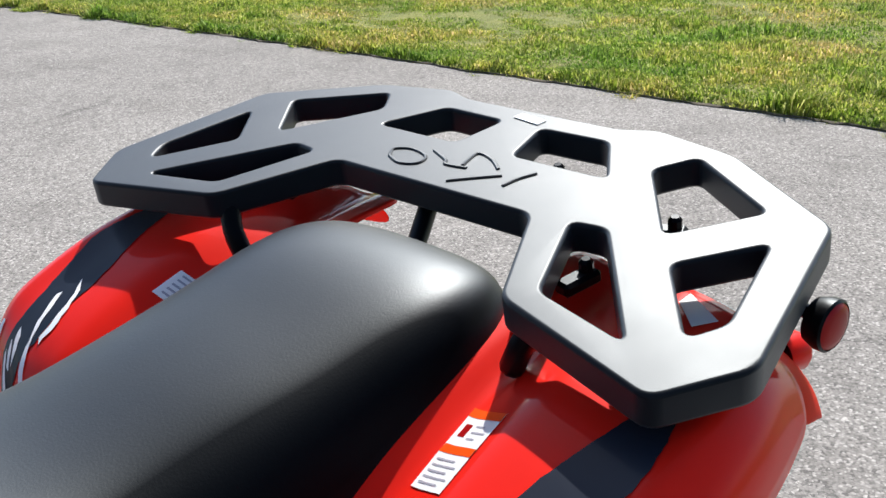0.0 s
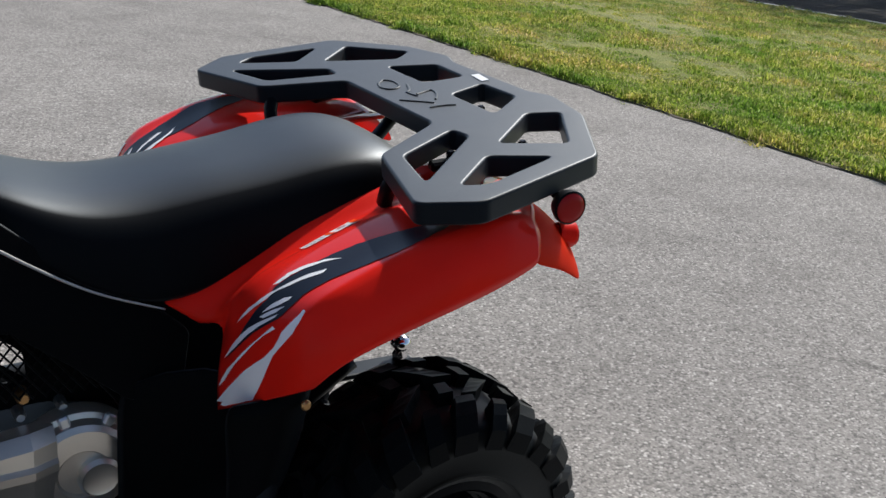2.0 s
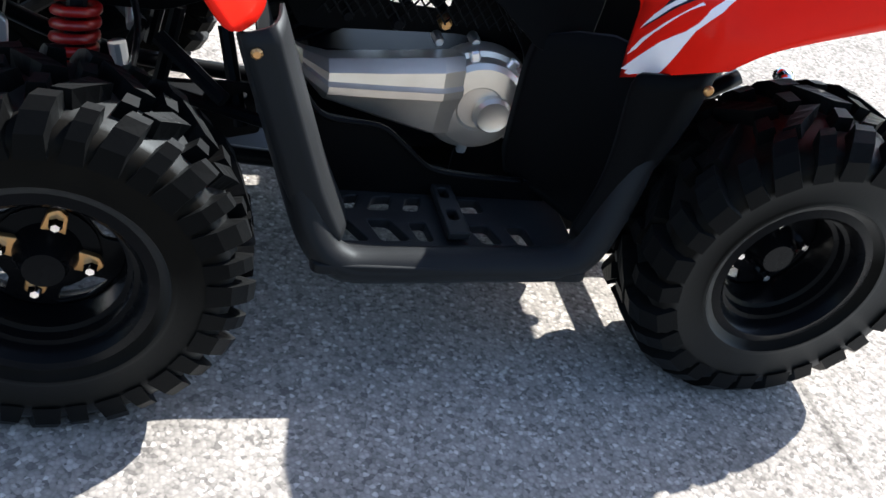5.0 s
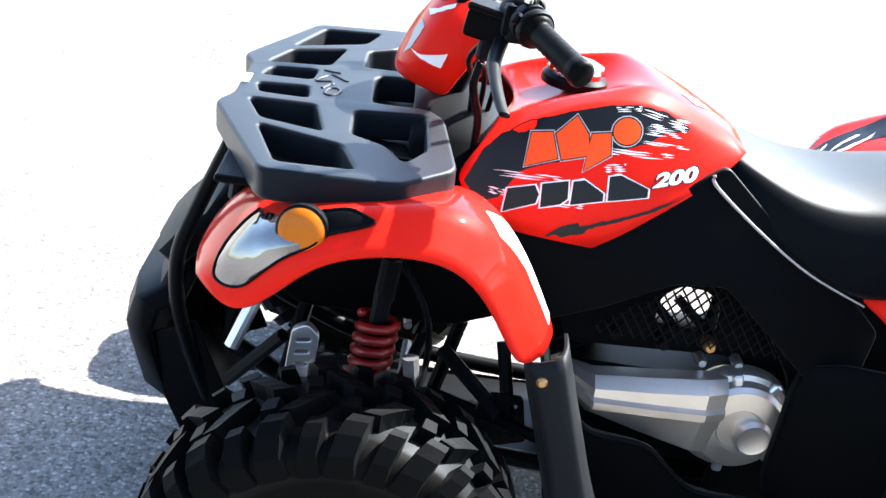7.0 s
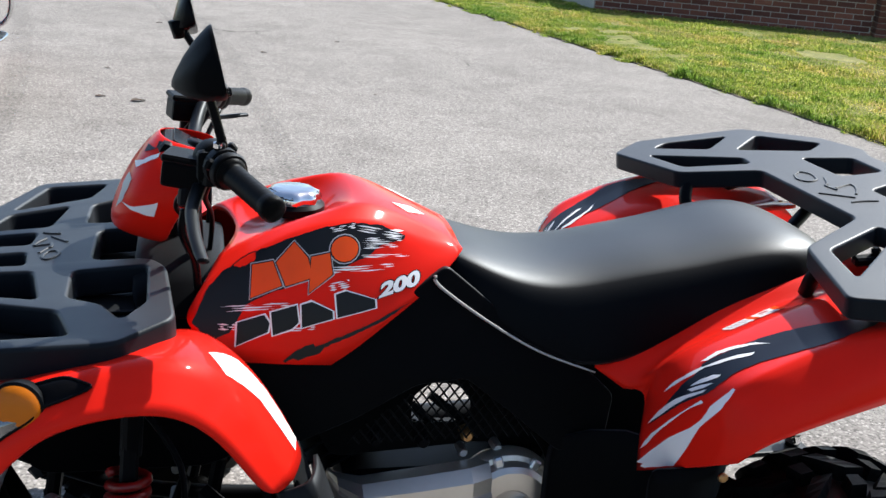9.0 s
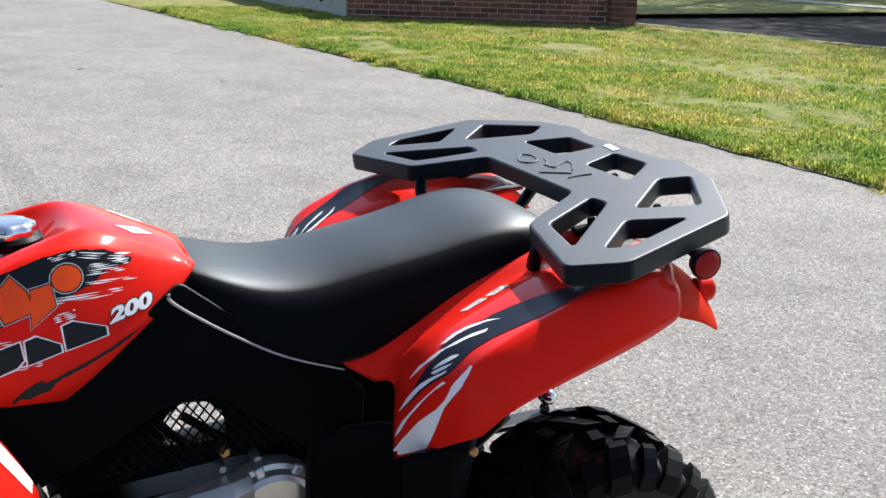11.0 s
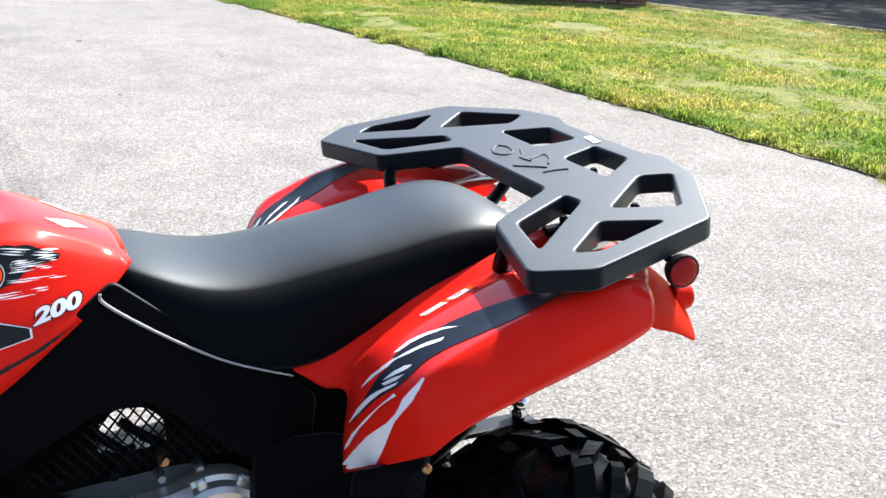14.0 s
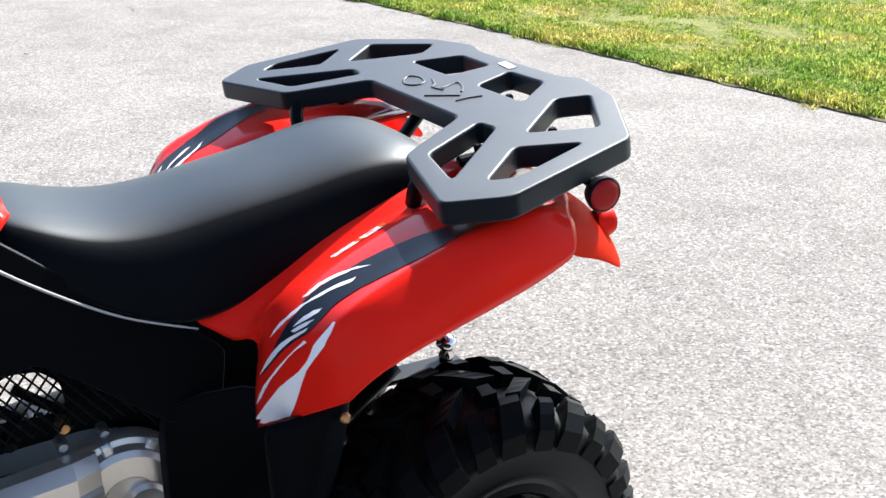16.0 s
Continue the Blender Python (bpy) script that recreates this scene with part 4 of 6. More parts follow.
FLANK = [(-0.367, -0.415, 0.562), (-0.359, -0.445, 0.610), (-0.337, -0.456, 0.650), (-0.305, -0.460, 0.674), (-0.246, -0.463, 0.700), (-0.172, -0.463, 0.728), (-0.084, -0.458, 0.753), (0.020, -0.438, 0.758)]
LIP = [(-0.343, -0.452, 0.589), (-0.326, -0.462, 0.613), (-0.306, -0.468, 0.629), (-0.261, -0.472, 0.648), (-0.198, -0.472, 0.668), (-0.139, -0.470, 0.684), (-0.062, -0.465, 0.705), (0.011, -0.452, 0.726)]


def build_rear_fenders():
    rails = [along(r, 15) for r in (SEAT_EDGE, SEAT_STRIP, VALLEY, FOLD, PANEL_MID, PANEL_LOW, CREST, FLANK, LIP)]
    rows = [[tuple(r[i]) for r in rails] for i in range(15)]
    me = grid_mesh("rear_fender", rows, RED, {0: 1.0, 1: 0.5, 2: 0.45, 3: 0.72, 6: 0.5, 8: 1.0}, corners=((0, 0), (0, 3), (0, 5), (0, 8)))
    return both("rear_fender", me, quad, "glossy red rear mudguard with navy and white stripes", (0.006, 2, 1.0))


def tail_flare():
    rows = [
        [(-0.008, -0.452, 0.722), (0.002, -0.439, 0.753), (0.010, -0.405, 0.771), (0.040, -0.340, 0.781), (0.047, -0.24, 0.780)],
        [(0.066, -0.446, 0.708), (0.084, -0.430, 0.734), (0.100, -0.390, 0.754), (0.118, -0.330, 0.761), (0.126, -0.24, 0.762)],
        [(0.128, -0.424, 0.664), (0.140, -0.402, 0.676), (0.152, -0.365, 0.690), (0.167, -0.320, 0.696), (0.174, -0.24, 0.698)],
    ]
    both("tail_flare", grid_mesh("tail_flare", rows, ORANGE_RED), quad, "orange-red glossy tail flare", (0.005, 2, 1.0))
    for s in (-1, 1):
        lamp = put("tail_lamp", None, quad)
        lamp.matrix_local = between((0.112, s * 0.385, 0.738), (0.30, s * 0.44, 0.745))
        part("housing", spin_bm([(0.019, -0.01), (0.022, 0.012), (0.019, 0.018)], 24), RED, lamp, smooth=True)
        part("lens", spin_bm([(0.019, 0.010), (0.017, 0.020), (0.009, 0.024), (0, 0.025)], 24), LENS_RED, lamp, smooth=True)
        mark = put("side_reflector", None, quad)
        mark.matrix_local = between((0.063, s * 0.440, 0.807), (0.030, s * 0.70, 0.80))
        sharp(part("ring", spin_bm([(0, -0.012), (0.022, -0.012), (0.0265, 0.0), (0.0265, 0.008), (0.024, 0.010), (0.024, 0.005)], 28), STEEL_BLACK, mark))
        part("lens", spin_bm([(0.0242, 0.006), (0.023, 0.010), (0.014, 0.013), (0, 0.014)], 28), LENS_RED, mark, "red reflector lens", smooth=True)
        part("stalk", tube_bm([(0.0, 0, -0.005), (-0.02, 0.02, -0.03), (-0.035, 0.035, -0.05)], 0.007, 8, 3), STEEL_BLACK, mark)


# lines over the front wheel from the nose to the rear leg
ARCH_INNER = [(-1.455, -0.200, 0.570), (-1.430, -0.200, 0.620), (-1.390, -0.200, 0.662), (-1.330, -0.200, 0.668), (-1.250, -0.200, 0.668), (-1.170, -0.200, 0.685), (-1.110, -0.200, 0.705), (-1.055, -0.220, 0.680), (-1.005, -0.260, 0.635), (-0.962, -0.300, 0.565)]
ARCH_SHOULDER = [(-1.448, -0.300, 0.585), (-1.420, -0.320, 0.648), (-1.378, -0.320, 0.691), (-1.322, -0.330, 0.705), (-1.245, -0.330, 0.713), (-1.165, -0.320, 0.737), (-1.105, -0.315, 0.750), (-1.050, -0.315, 0.718), (-1.000, -0.320, 0.640), (-0.958, -0.335, 0.560)]
ARCH_SIDE = [(-1.432, -0.385, 0.600), (-1.398, -0.405, 0.632), (-1.352, -0.410, 0.688), (-1.300, -0.415, 0.722), (-1.240, -0.415, 0.738), (-1.165, -0.408, 0.750), (-1.108, -0.400, 0.742), (-1.058, -0.390, 0.700), (-1.015, -0.382, 0.625), (-0.975, -0.375, 0.552)]
ARCH_LIP = [(-1.400, -0.425, 0.590), (-1.365, -0.440, 0.585), (-1.322, -0.450, 0.632), (-1.284, -0.458, 0.676), (-1.232, -0.464, 0.700), (-1.165, -0.460, 0.708), (-1.112, -0.452, 0.694), (-1.070, -0.438, 0.650), (-1.035, -0.420, 0.590), (-1.005, -0.405, 0.540)]


def build_front_fenders():
    rows = [list(r) for r in zip(ARCH_INNER, ARCH_SHOULDER, ARCH_SIDE, ARCH_LIP)]
    both("front_fender", grid_mesh("front_fender", rows, RED, {2: 0.6, 3: 1.0, 0: 1.0}), quad, "glossy red front mudguard arched over the wheel", (0.006, 2, 1.0))
    for s in (-1, 1):
        lamp = put("turn_signal", None, quad)
        lamp.matrix_local = between((-1.305, s * 0.424, 0.706), (-1.36, s * 0.70, 0.745))
        sharp(part("ring", spin_bm([(0, -0.012), (0.029, -0.012), (0.033, 0.002), (0.033, 0.011), (0.030, 0.013), (0.030, 0.006)], 28), STEEL_BLACK, lamp))
        part("lens", spin_bm([(0.0308, 0.007), (0.029, 0.014), (0.018, 0.019), (0, 0.0205)], 28), AMBER, lamp, "amber turn signal lens", smooth=True)


def build_side_panels():
    me = plate_mesh("side_panel", rounded([(-1.085, 0.705), (-1.045, 0.672), (-0.89, 0.664), (-0.80, 0.718), (-0.715, 0.775), (-0.62, 0.70), (-0.46, 0.595), (-0.42, 0.56), (-0.44, 0.47), (-0.52, 0.475), (-0.60, 0.54), (-0.68, 0.60), (-0.76, 0.595), (-0.86, 0.55), (-0.965, 0.515), (-1.03, 0.60)], 0.012), [], 0.012, 0.003, BLACK)
    me.transform(Matrix.Rotation(radians(90), 4, "X"))
    for v in me.vertices:
        x, z = v.co.x, v.co.z
        w = 0.166 - 0.28 * (z - 0.70) - 0.06 * (x + 0.80)
        v.co.y -= w
    sharp(put("side_panel", me, quad, "matt black plastic side panel"), 30)
    sharp(put("side_panel", mirrored_mesh(me), quad, "matt black plastic side panel"), 30)


def build_rear_covers():
    me = plate_mesh("rear_side_cover", rounded([(-0.60, 0.55), (-0.47, 0.61), (-0.33, 0.655), (-0.20, 0.66), (-0.20, 0.45), (-0.27, 0.22), (-0.33, 0.10), (-0.45, 0.10), (-0.47, 0.19), (-0.60, 0.19), (-0.60, 0.265), (-0.50, 0.30), (-0.52, 0.44)], 0.02), [], 0.010, 0.003, BLACK)
    me.transform(Matrix.Translation((0, -0.165, 0)) @ Matrix.Rotation(radians(90), 4, "X"))
    for data in (me, mirrored_mesh(me)):
        crisp(put("rear_side_cover", data, quad, "matt black plastic cover under the saddle"))


def build_engine():
    # long drive cover with a round end
    rings = []
    # x, depth, top, lower edge of the top band, ridge, bottom
    for x, q, top, band, ridge, low in ((-0.882, 0.30, 0.399, 0.396, 0.390, 0.380), (-0.872, 0.62, 0.404, 0.398, 0.388, 0.364), (-0.836, 0.98, 0.410, 0.398, 0.381, 0.338), (-0.74, 1.0, 0.421, 0.407, 0.384, 0.312), (-0.655, 1.0, 0.431, 0.416, 0.387, 0.290), (-0.62, 0.9, 0.433, 0.418, 0.388, 0.285)):
        ys = [-0.08 - q * v for v in (0.070, 0.098, 0.122, 0.125, 0.135, 0.135, 0.125, 0.118, 0.092, 0.0)]
        zs = (top, top, band, ridge + 0.004, ridge, ridge - 0.013, ridge - 0.017, low + 0.016, low, low)
        rings.append([(x, yy, zz) for yy, zz in zip(ys, zs)])
    eng = put("engine", None, quad)
    case = put("drive_cover", loft_mesh("drive_cover", rings, ALLOY), eng, "cast aluminium drive cover")
    sharp(case, 12)
    m = between((-0.583, -0.085, 0.352), (-0.583, -0.30, 0.352))
    sharp(part("clutch_cover", spin_bm([(0.060, 0), (0.094, 0.052), (0.094, 0.070), (0.090, 0.078), (0.082, 0.082), (0.078, 0.096), (0.070, 0.103), (0.050, 0.106), (0.040, 0.107), (0.036, 0.102), (0, 0.102)], 44, m), ALLOY, eng, "round cast aluminium clutch cover"), 30)
    m = between((-0.561, -0.172, 0.345), (-0.561, -0.30, 0.345))
    sharp(part("cover_boss", spin_bm([(0.032, 0), (0.032, 0.024), (0.027, 0.032), (0.022, 0.030), (0, 0.030)], 28, m), ALLOY, eng), 30)
    for a in (60, 105, 150, 215, 265, 320):
        c, n = math.cos(radians(a)), math.sin(radians(a))
        t = merge(box_bm((0.022, 0.012, 0.016), 0.003, Matrix.Translation((-0.583 + 0.085 * c, -0.171, 0.352 + 0.085 * n)) @ Matrix.Rotation(-radians(a), 4, "Y"), 1))
        part("cover_tab", t, ALLOY_LIGHT, eng)
    me = plate_mesh("belly_guard", rounded([(-0.925, 0.470), (-0.870, 0.375), (-0.842, 0.350), (-0.755, 0.339), (-0.714, 0.311), (-0.664, 0.270), (-0.613, 0.259), (-0.45, 0.252), (-0.45, 0.20), (-0.885, 0.20)], 0.015), [], 0.012, 0.003, BLACK)
    me.transform(Matrix.Translation((0, -0.245, 0)) @ Matrix.Rotation(radians(90), 4, "X"))
    crisp(put("belly_guard", me, eng, "black plastic guard with a curved upper edge"))
    part("guard_lip", tube_bm([(-0.885, -0.25, 0.40), (-0.842, -0.25, 0.352), (-0.755, -0.25, 0.341), (-0.714, -0.25, 0.312), (-0.664, -0.25, 0.272), (-0.613, -0.25, 0.261), (-0.50, -0.25, 0.256)], 0.005, 8), GLOSS_BLACK, eng, smooth=True)
    part("crankcase", box_bm((0.34, 0.20, 0.17), 0.03, Matrix.Translation((-0.69, -0.01, 0.295))), ENGINE, eng)
    part("cylinder", box_bm((0.11, 0.12, 0.14), 0.02, Matrix.Translation((-0.845, 0.02, 0.44)) @ Matrix.Rotation(radians(-30), 4, "Y")), ENGINE, eng)
    for k in range(5):
        part("cooling_fin", box_bm((0.15, 0.17, 0.006), 0.002, Matrix.Translation((-0.835 - 0.012 * k, 0.02, 0.40 + 0.022 * k)) @ Matrix.Rotation(radians(-30), 4, "Y")), ENGINE, eng)
    for x, z, r in ((-0.81, 0.468, 0.010), (-0.73, 0.462, 0.012), (-0.655, 0.470, 0.011), (-0.66, 0.440, 0.009), (-0.60, 0.445, 0.009)):
        part("bolt", spin_bm([(r, 0), (r, 0.03), (r * 0.7, 0.036), (0, 0.036)], 8, between((x, -0.11, z), (x, -0.3, z))), BRASS if x == -0.655 else ENGINE if x < -0.7 else STEEL, eng)
    part("bracket", box_bm((0.30, 0.012, 0.02), 0.003, Matrix.Translation((-0.71, -0.105, 0.452))), STEEL_BLACK, eng)
    for k in range(4):
        part("hose", tube_bm([(-0.86 + 0.05 * k, -0.08, 0.52), (-0.82 + 0.06 * k, -0.10, 0.47), (-0.78 + 0.07 * k, -0.07, 0.43)], 0.008, 8), STEEL_BLACK, eng)


def build_foot_guards():
    for s in (-1, 1):
        guard = put("foot_guard", None, quad, "black plastic foot well with slotted tread")
        guard.matrix_local = Matrix.Diagonal((1, -s, 1, 1)) if s > 0 else Matrix.Identity(4)
        y = -0.41
        line = [(-0.955, -0.352, 0.500), (-0.920, -0.362, 0.400), (-0.886, -0.378, 0.305), (-0.858, -0.396, 0.238), (-0.822, y, 0.205), (-0.77, y, 0.197), (-0.62, y, 0.205), (-0.48, y, 0.213), (-0.435, -0.405, 0.235), (-0.405, -0.390, 0.30), (-0.378, -0.362, 0.40), (-0.355, -0.325, 0.48), (-0.348, -0.30, 0.51)]
        rows = [[(-1.000, -0.372, z1), (-0.990, -0.392, z1 - 0.004), (-0.948, -0.396, z1 + 0.014), (-0.934, -0.36, z1 + 0.018), (-0.934, -0.30, z1 + 0.02)] for z1 in (0.545,)]
        for dx, z1, dy in ((0.034, 0.450, 0.006), (0.064, 0.370, 0.012), (0.086, 0.310, 0.014), (0.108, 0.262, 0.012), (0.128, 0.225, 0.012)):
            rows.append([(p[0] + dx, p[1] - dy, p[2] - 0.545 + z1) for p in rows[0]])
        leg = put("front_leg", grid_mesh("front_leg", rows, GUARD_GREY, {1: 0.8, 2: 0.8, 0: 1.0, 4: 1.0}), guard, "dark grey plastic front leg of the foot well")
        thicken(leg, 0.006, 2)
        part("edge_rail", tube_bm(line, 0.032, 12, 5, 0.85), GUARD_GREY, guard, smooth=True)
        slots = ([(-0.836, -0.327), (-0.799, -0.324), (-0.770, -0.375), (-0.817, -0.375)], [(-0.767, -0.320), (-0.732, -0.319), (-0.705, -0.370), (-0.750, -0.373)], [(-0.702, -0.325), (-0.674, -0.322), (-0.668, -0.370), (-0.690, -0.370)], [(-0.606, -0.325), (-0.570, -0.323), (-0.555, -0.370), (-0.587, -0.370)], [(-0.541, -0.325), (-0.510, -0.323), (-0.500, -0.370), (-0.527, -0.370)],
                 [(-0.795, -0.260), (-0.771, -0.254), (-0.784, -0.292), (-0.800, -0.292)], [(-0.748, -0.258), (-0.717, -0.254), (-0.728, -0.292), (-0.762, -0.294)], [(-0.693, -0.256), (-0.668, -0.254), (-0.680, -0.292), (-0.704, -0.292)], [(-0.614, -0.256), (-0.571, -0.252), (-0.568, -0.288), (-0.605, -0.290)])
        me = plate_mesh("tread", rounded([(-0.865, -0.44), (-0.43, -0.44), (-0.43, -0.20), (-0.85, -0.20)], 0.02), [rounded(h, 0.007) for h in slots], 0.018, 0.003, GUARD_GREY)
        tread = put("tread", me, guard)
        tread.matrix_local = Matrix.Translation((0, 0, 0.216))
        crisp(tread, 60)
        peg = plate_mesh("foot_peg", rounded([(-0.652, -0.225), (-0.620, -0.222), (-0.612, -0.375), (-0.650, -0.378)], 0.005), [rounded(h, 0.005) for h in ([(-0.644, -0.255), (-0.629, -0.254), (-0.628, -0.280), (-0.643, -0.281)], [(-0.642, -0.315), (-0.625, -0.314), (-0.624, -0.340), (-0.641, -0.341)])], 0.014, 0.003, GUARD_GREY)
        crisp(put("foot_peg", peg, guard, at=Matrix.Translation((0, 0, 0.238))), 60)
        # inner front wall that follows the leg, and the rear mudguard wall
        rows = [[(-0.985, -0.37, 0.56), (-0.955, -0.22, 0.57)], [(-0.945, -0.39, 0.42), (-0.915, -0.21, 0.42)], [(-0.885, -0.41, 0.26), (-0.87, -0.20, 0.26)]]
        ob = put("front_wall", grid_mesh("front_wall", rows, BLACK), guard)
        thicken(ob, 0.006, 1)
        rows = [[(-0.43, -0.40, 0.23), (-0.455, -0.25, 0.23), (-0.545, -0.212, 0.23)], [(-0.395, -0.385, 0.34), (-0.44, -0.25, 0.36), (-0.543, -0.212, 0.36)], [(-0.365, -0.335, 0.48), (-0.43, -0.25, 0.50), (-0.545, -0.205, 0.455)], [(-0.355, -0.31, 0.52), (-0.41, -0.25, 0.545), (-0.535, -0.19, 0.50)]]
        ob = put("rear_wall", grid_mesh("rear_wall", rows, BLACK), guard)
        thicken(ob, 0.006, 1)
        rows = [[(x1, -0.365 - 0.02 * t, z1), (x1 + 0.02, -0.385 - 0.02 * t, z1), (x2 - 0.02, -0.385 - 0.02 * t, z2), (x2, -0.37 - 0.02 * t, z2), (x2 + 0.002, -0.33 - 0.02 * t, z2)]
                for t, x1, z1, x2, z2 in ((0.0, -0.440, 0.535, -0.305, 0.545), (0.35, -0.428, 0.42, -0.322, 0.435), (0.7, -0.436, 0.325, -0.378, 0.335), (1.0, -0.470, 0.250, -0.412, 0.255))]
        thicken(put("rear_leg", grid_mesh("rear_leg", rows, BLACK, {0: 1.0, 3: 1.0}), guard, "wide black plastic rear leg of the foot well"), 0.006, 2)
        for x, yy, z in ((-0.968, -0.394, 0.520), (-0.325, -0.392, 0.525)):
            part("bolt", spin_bm([(0.008, 0), (0.008, 0.004), (0.005, 0.007), (0, 0.007)], 12, between((x, yy, z), (x, yy - 0.1, z))), BRASS, guard)


def build_frame():
    fr = put("frame", None, quad)
    for s in (-1, 1):
        part("lower_tube", tube_bm([(-1.42, s * 0.12, 0.34), (-1.20, s * 0.13, 0.24), (-0.9, s * 0.14, 0.20), (-0.45, s * 0.14, 0.20), (-0.30, s * 0.14, 0.30), (-0.1, s * 0.12, 0.42)], 0.015, 10), STEEL_BLACK, fr, smooth=True)
        part("upper_tube", tube_bm([(-1.36, s * 0.10, 0.62), (-1.1, s * 0.09, 0.62), (-0.75, s * 0.09, 0.60), (-0.4, s * 0.11, 0.56), (0.0, s * 0.12, 0.64), (0.12, s * 0.12, 0.66)], 0.014, 10), STEEL_BLACK, fr, smooth=True)
        part("front_down_tube", tube_bm([(-1.36, s * 0.10, 0.62), (-1.41, s * 0.12, 0.45), (-1.42, s * 0.12, 0.34)], 0.014, 10), STEEL_BLACK, fr, smooth=True)
        for dx in (-0.10, 0.10):
            part("control_arm", tube_bm([(FRONT_X + dx, s * 0.14, 0.28), (FRONT_X + dx * 0.3, s * 0.38, 0.235)], 0.013, 8, 0), STEEL_BLACK, fr)
            part("control_arm", tube_bm([(FRONT_X + dx, s * 0.14, 0.41), (FRONT_X + dx * 0.3, s * 0.38, 0.345)], 0.011, 8, 0), STEEL_BLACK, fr)
        part("sub_strut", tube_bm([(-1.095, s * 0.20, 0.351), (-0.923, s * 0.30, 0.360)], 0.010, 8, 0), STEEL_BLACK, fr)
        part("sub_strut", tube_bm([(-1.087, s * 0.20, 0.432), (-0.994, s * 0.28, 0.382)], 0.012, 8, 0), STEEL_BLACK, fr)
        part("sub_strut", tube_bm([(-0.996, s * 0.20, 0.460), (-0.965, s * 0.26, 0.330)], 0.011, 8, 0), STEEL_BLACK, fr)
        part("sub_strut", tube_bm([(-1.409, s * 0.20, 0.320), (-1.327, s * 0.25, 0.446)], 0.011, 8, 0), STEEL_BLACK, fr)
        drilled = plate_mesh("drilled_plate", rounded([(-1.015, 0.395), (-0.955, 0.395), (-0.935, 0.315), (-0.985, 0.300), (-1.03, 0.34)], 0.008), [[(-0.965 + 0.006 * math.cos(q * 0.785), z + 0.006 * math.sin(q * 0.785)) for q in range(8)] for z in (0.375, 0.355, 0.335)], 0.008, 0.0015, STEEL_BLACK)
        drilled.transform(Matrix.Translation((0, s * 0.25, 0)) @ Matrix.Rotation(radians(90), 4, "X"))
        put("drilled_plate", drilled, fr)
        part("steering_knuckle", box_bm((0.05, 0.05, 0.16), 0.012, Matrix.Translation((FRONT_X, s * 0.385, 0.29))), ENGINE, fr)
        part("tie_rod", tube_bm([(-1.13, s * 0.03, 0.33), (-1.15, s * 0.37, 0.31)], 0.008, 8, 0), STEEL, fr)
        # coil-over strut
        a, b = Vector((FRONT_X + 0.01, s * 0.315, 0.27)), Vector((FRONT_X + 0.025, s * 0.240, 0.545))
        strut = put("front_strut", None, quad)
        part("damper", tube_bm([a, b], 0.014, 10, 0), ENGINE, strut)
        coil, n = [], 140
        m = between(a.lerp(b, 0.22), b)
        ln = (b - a).length * 0.62
        for i in range(n + 1):
            t = i / n
            coil.append(m @ Vector((0.027 * math.cos(2 * math.pi * 10 * t), 0.027 * math.sin(2 * math.pi * 10 * t), ln * t)))
        part("spring", tube_bm(coil, 0.0072, 8, 0), SPRING_RED, strut, "red coil spring", smooth=True)
        part("reservoir", tube_bm([b + Vector((0, 0, -0.02)), b + Vector((0.004, 0, 0.05))], 0.016, 12, 0), ENGINE, strut)
        cal = plate_mesh("brake_calliper", rounded([(-0.022, -0.044), (0.020, -0.040), (0.022, 0.030), (0.004, 0.048), (-0.018, 0.036)], 0.008), [rounded([(-0.010, z), (0.010, z + 0.004), (0.010, z + 0.010), (-0.010, z + 0.006)], 0.003) for z in (-0.026, -0.004, 0.016)], 0.014, 0.002, ALLOY_LIGHT)
        cal.transform(Matrix.Translation((-1.295, s * 0.300, 0.452)) @ Matrix.Rotation(radians(90), 4, "X"))
        sharp(put("brake_calliper", cal, fr, "pale metal brake calliper with slots"))
        part("link_rod", tube_bm([(-1.14, s * 0.30, 0.47), (-1.118, s * 0.31, 0.36)], 0.012, 10, 0), ALLOY_LIGHT, fr)
        part("link_rod", tube_bm([(-1.36, s * 0.22, 0.53), (-1.40, s * 0.26, 0.42)], 0.011, 10, 0), ALLOY_LIGHT, fr)
    part("rear_axle", tube_bm([(REAR_X, -0.34, 0.272), (REAR_X, 0.34, 0.272)], 0.024, 14, 0), ENGINE, fr)
    part("swing_arm", box_bm((0.36, 0.10, 0.07), 0.02, Matrix.Translation((-0.26, 0.02, 0.28))), ENGINE, fr)
    part("rear_shock", tube_bm([(-0.20, 0.0, 0.32), (-0.28, 0.0, 0.58)], 0.03, 12, 0), ENGINE, fr)
    part("air_box", box_bm((0.28, 0.20, 0.16), 0.03, Matrix.Translation((-0.30, 0.0, 0.56))), BLACK, fr)
    part("rack_tray", box_bm((0.30, 0.64, 0.012), 0.004, Matrix.Translation((-1.285, 0, 0.708))), BLACK, fr)
    part("battery_tray", box_bm((0.24, 0.24, 0.10), 0.03, Matrix.Translation((-1.22, 0.0, 0.60))), BLACK, fr)
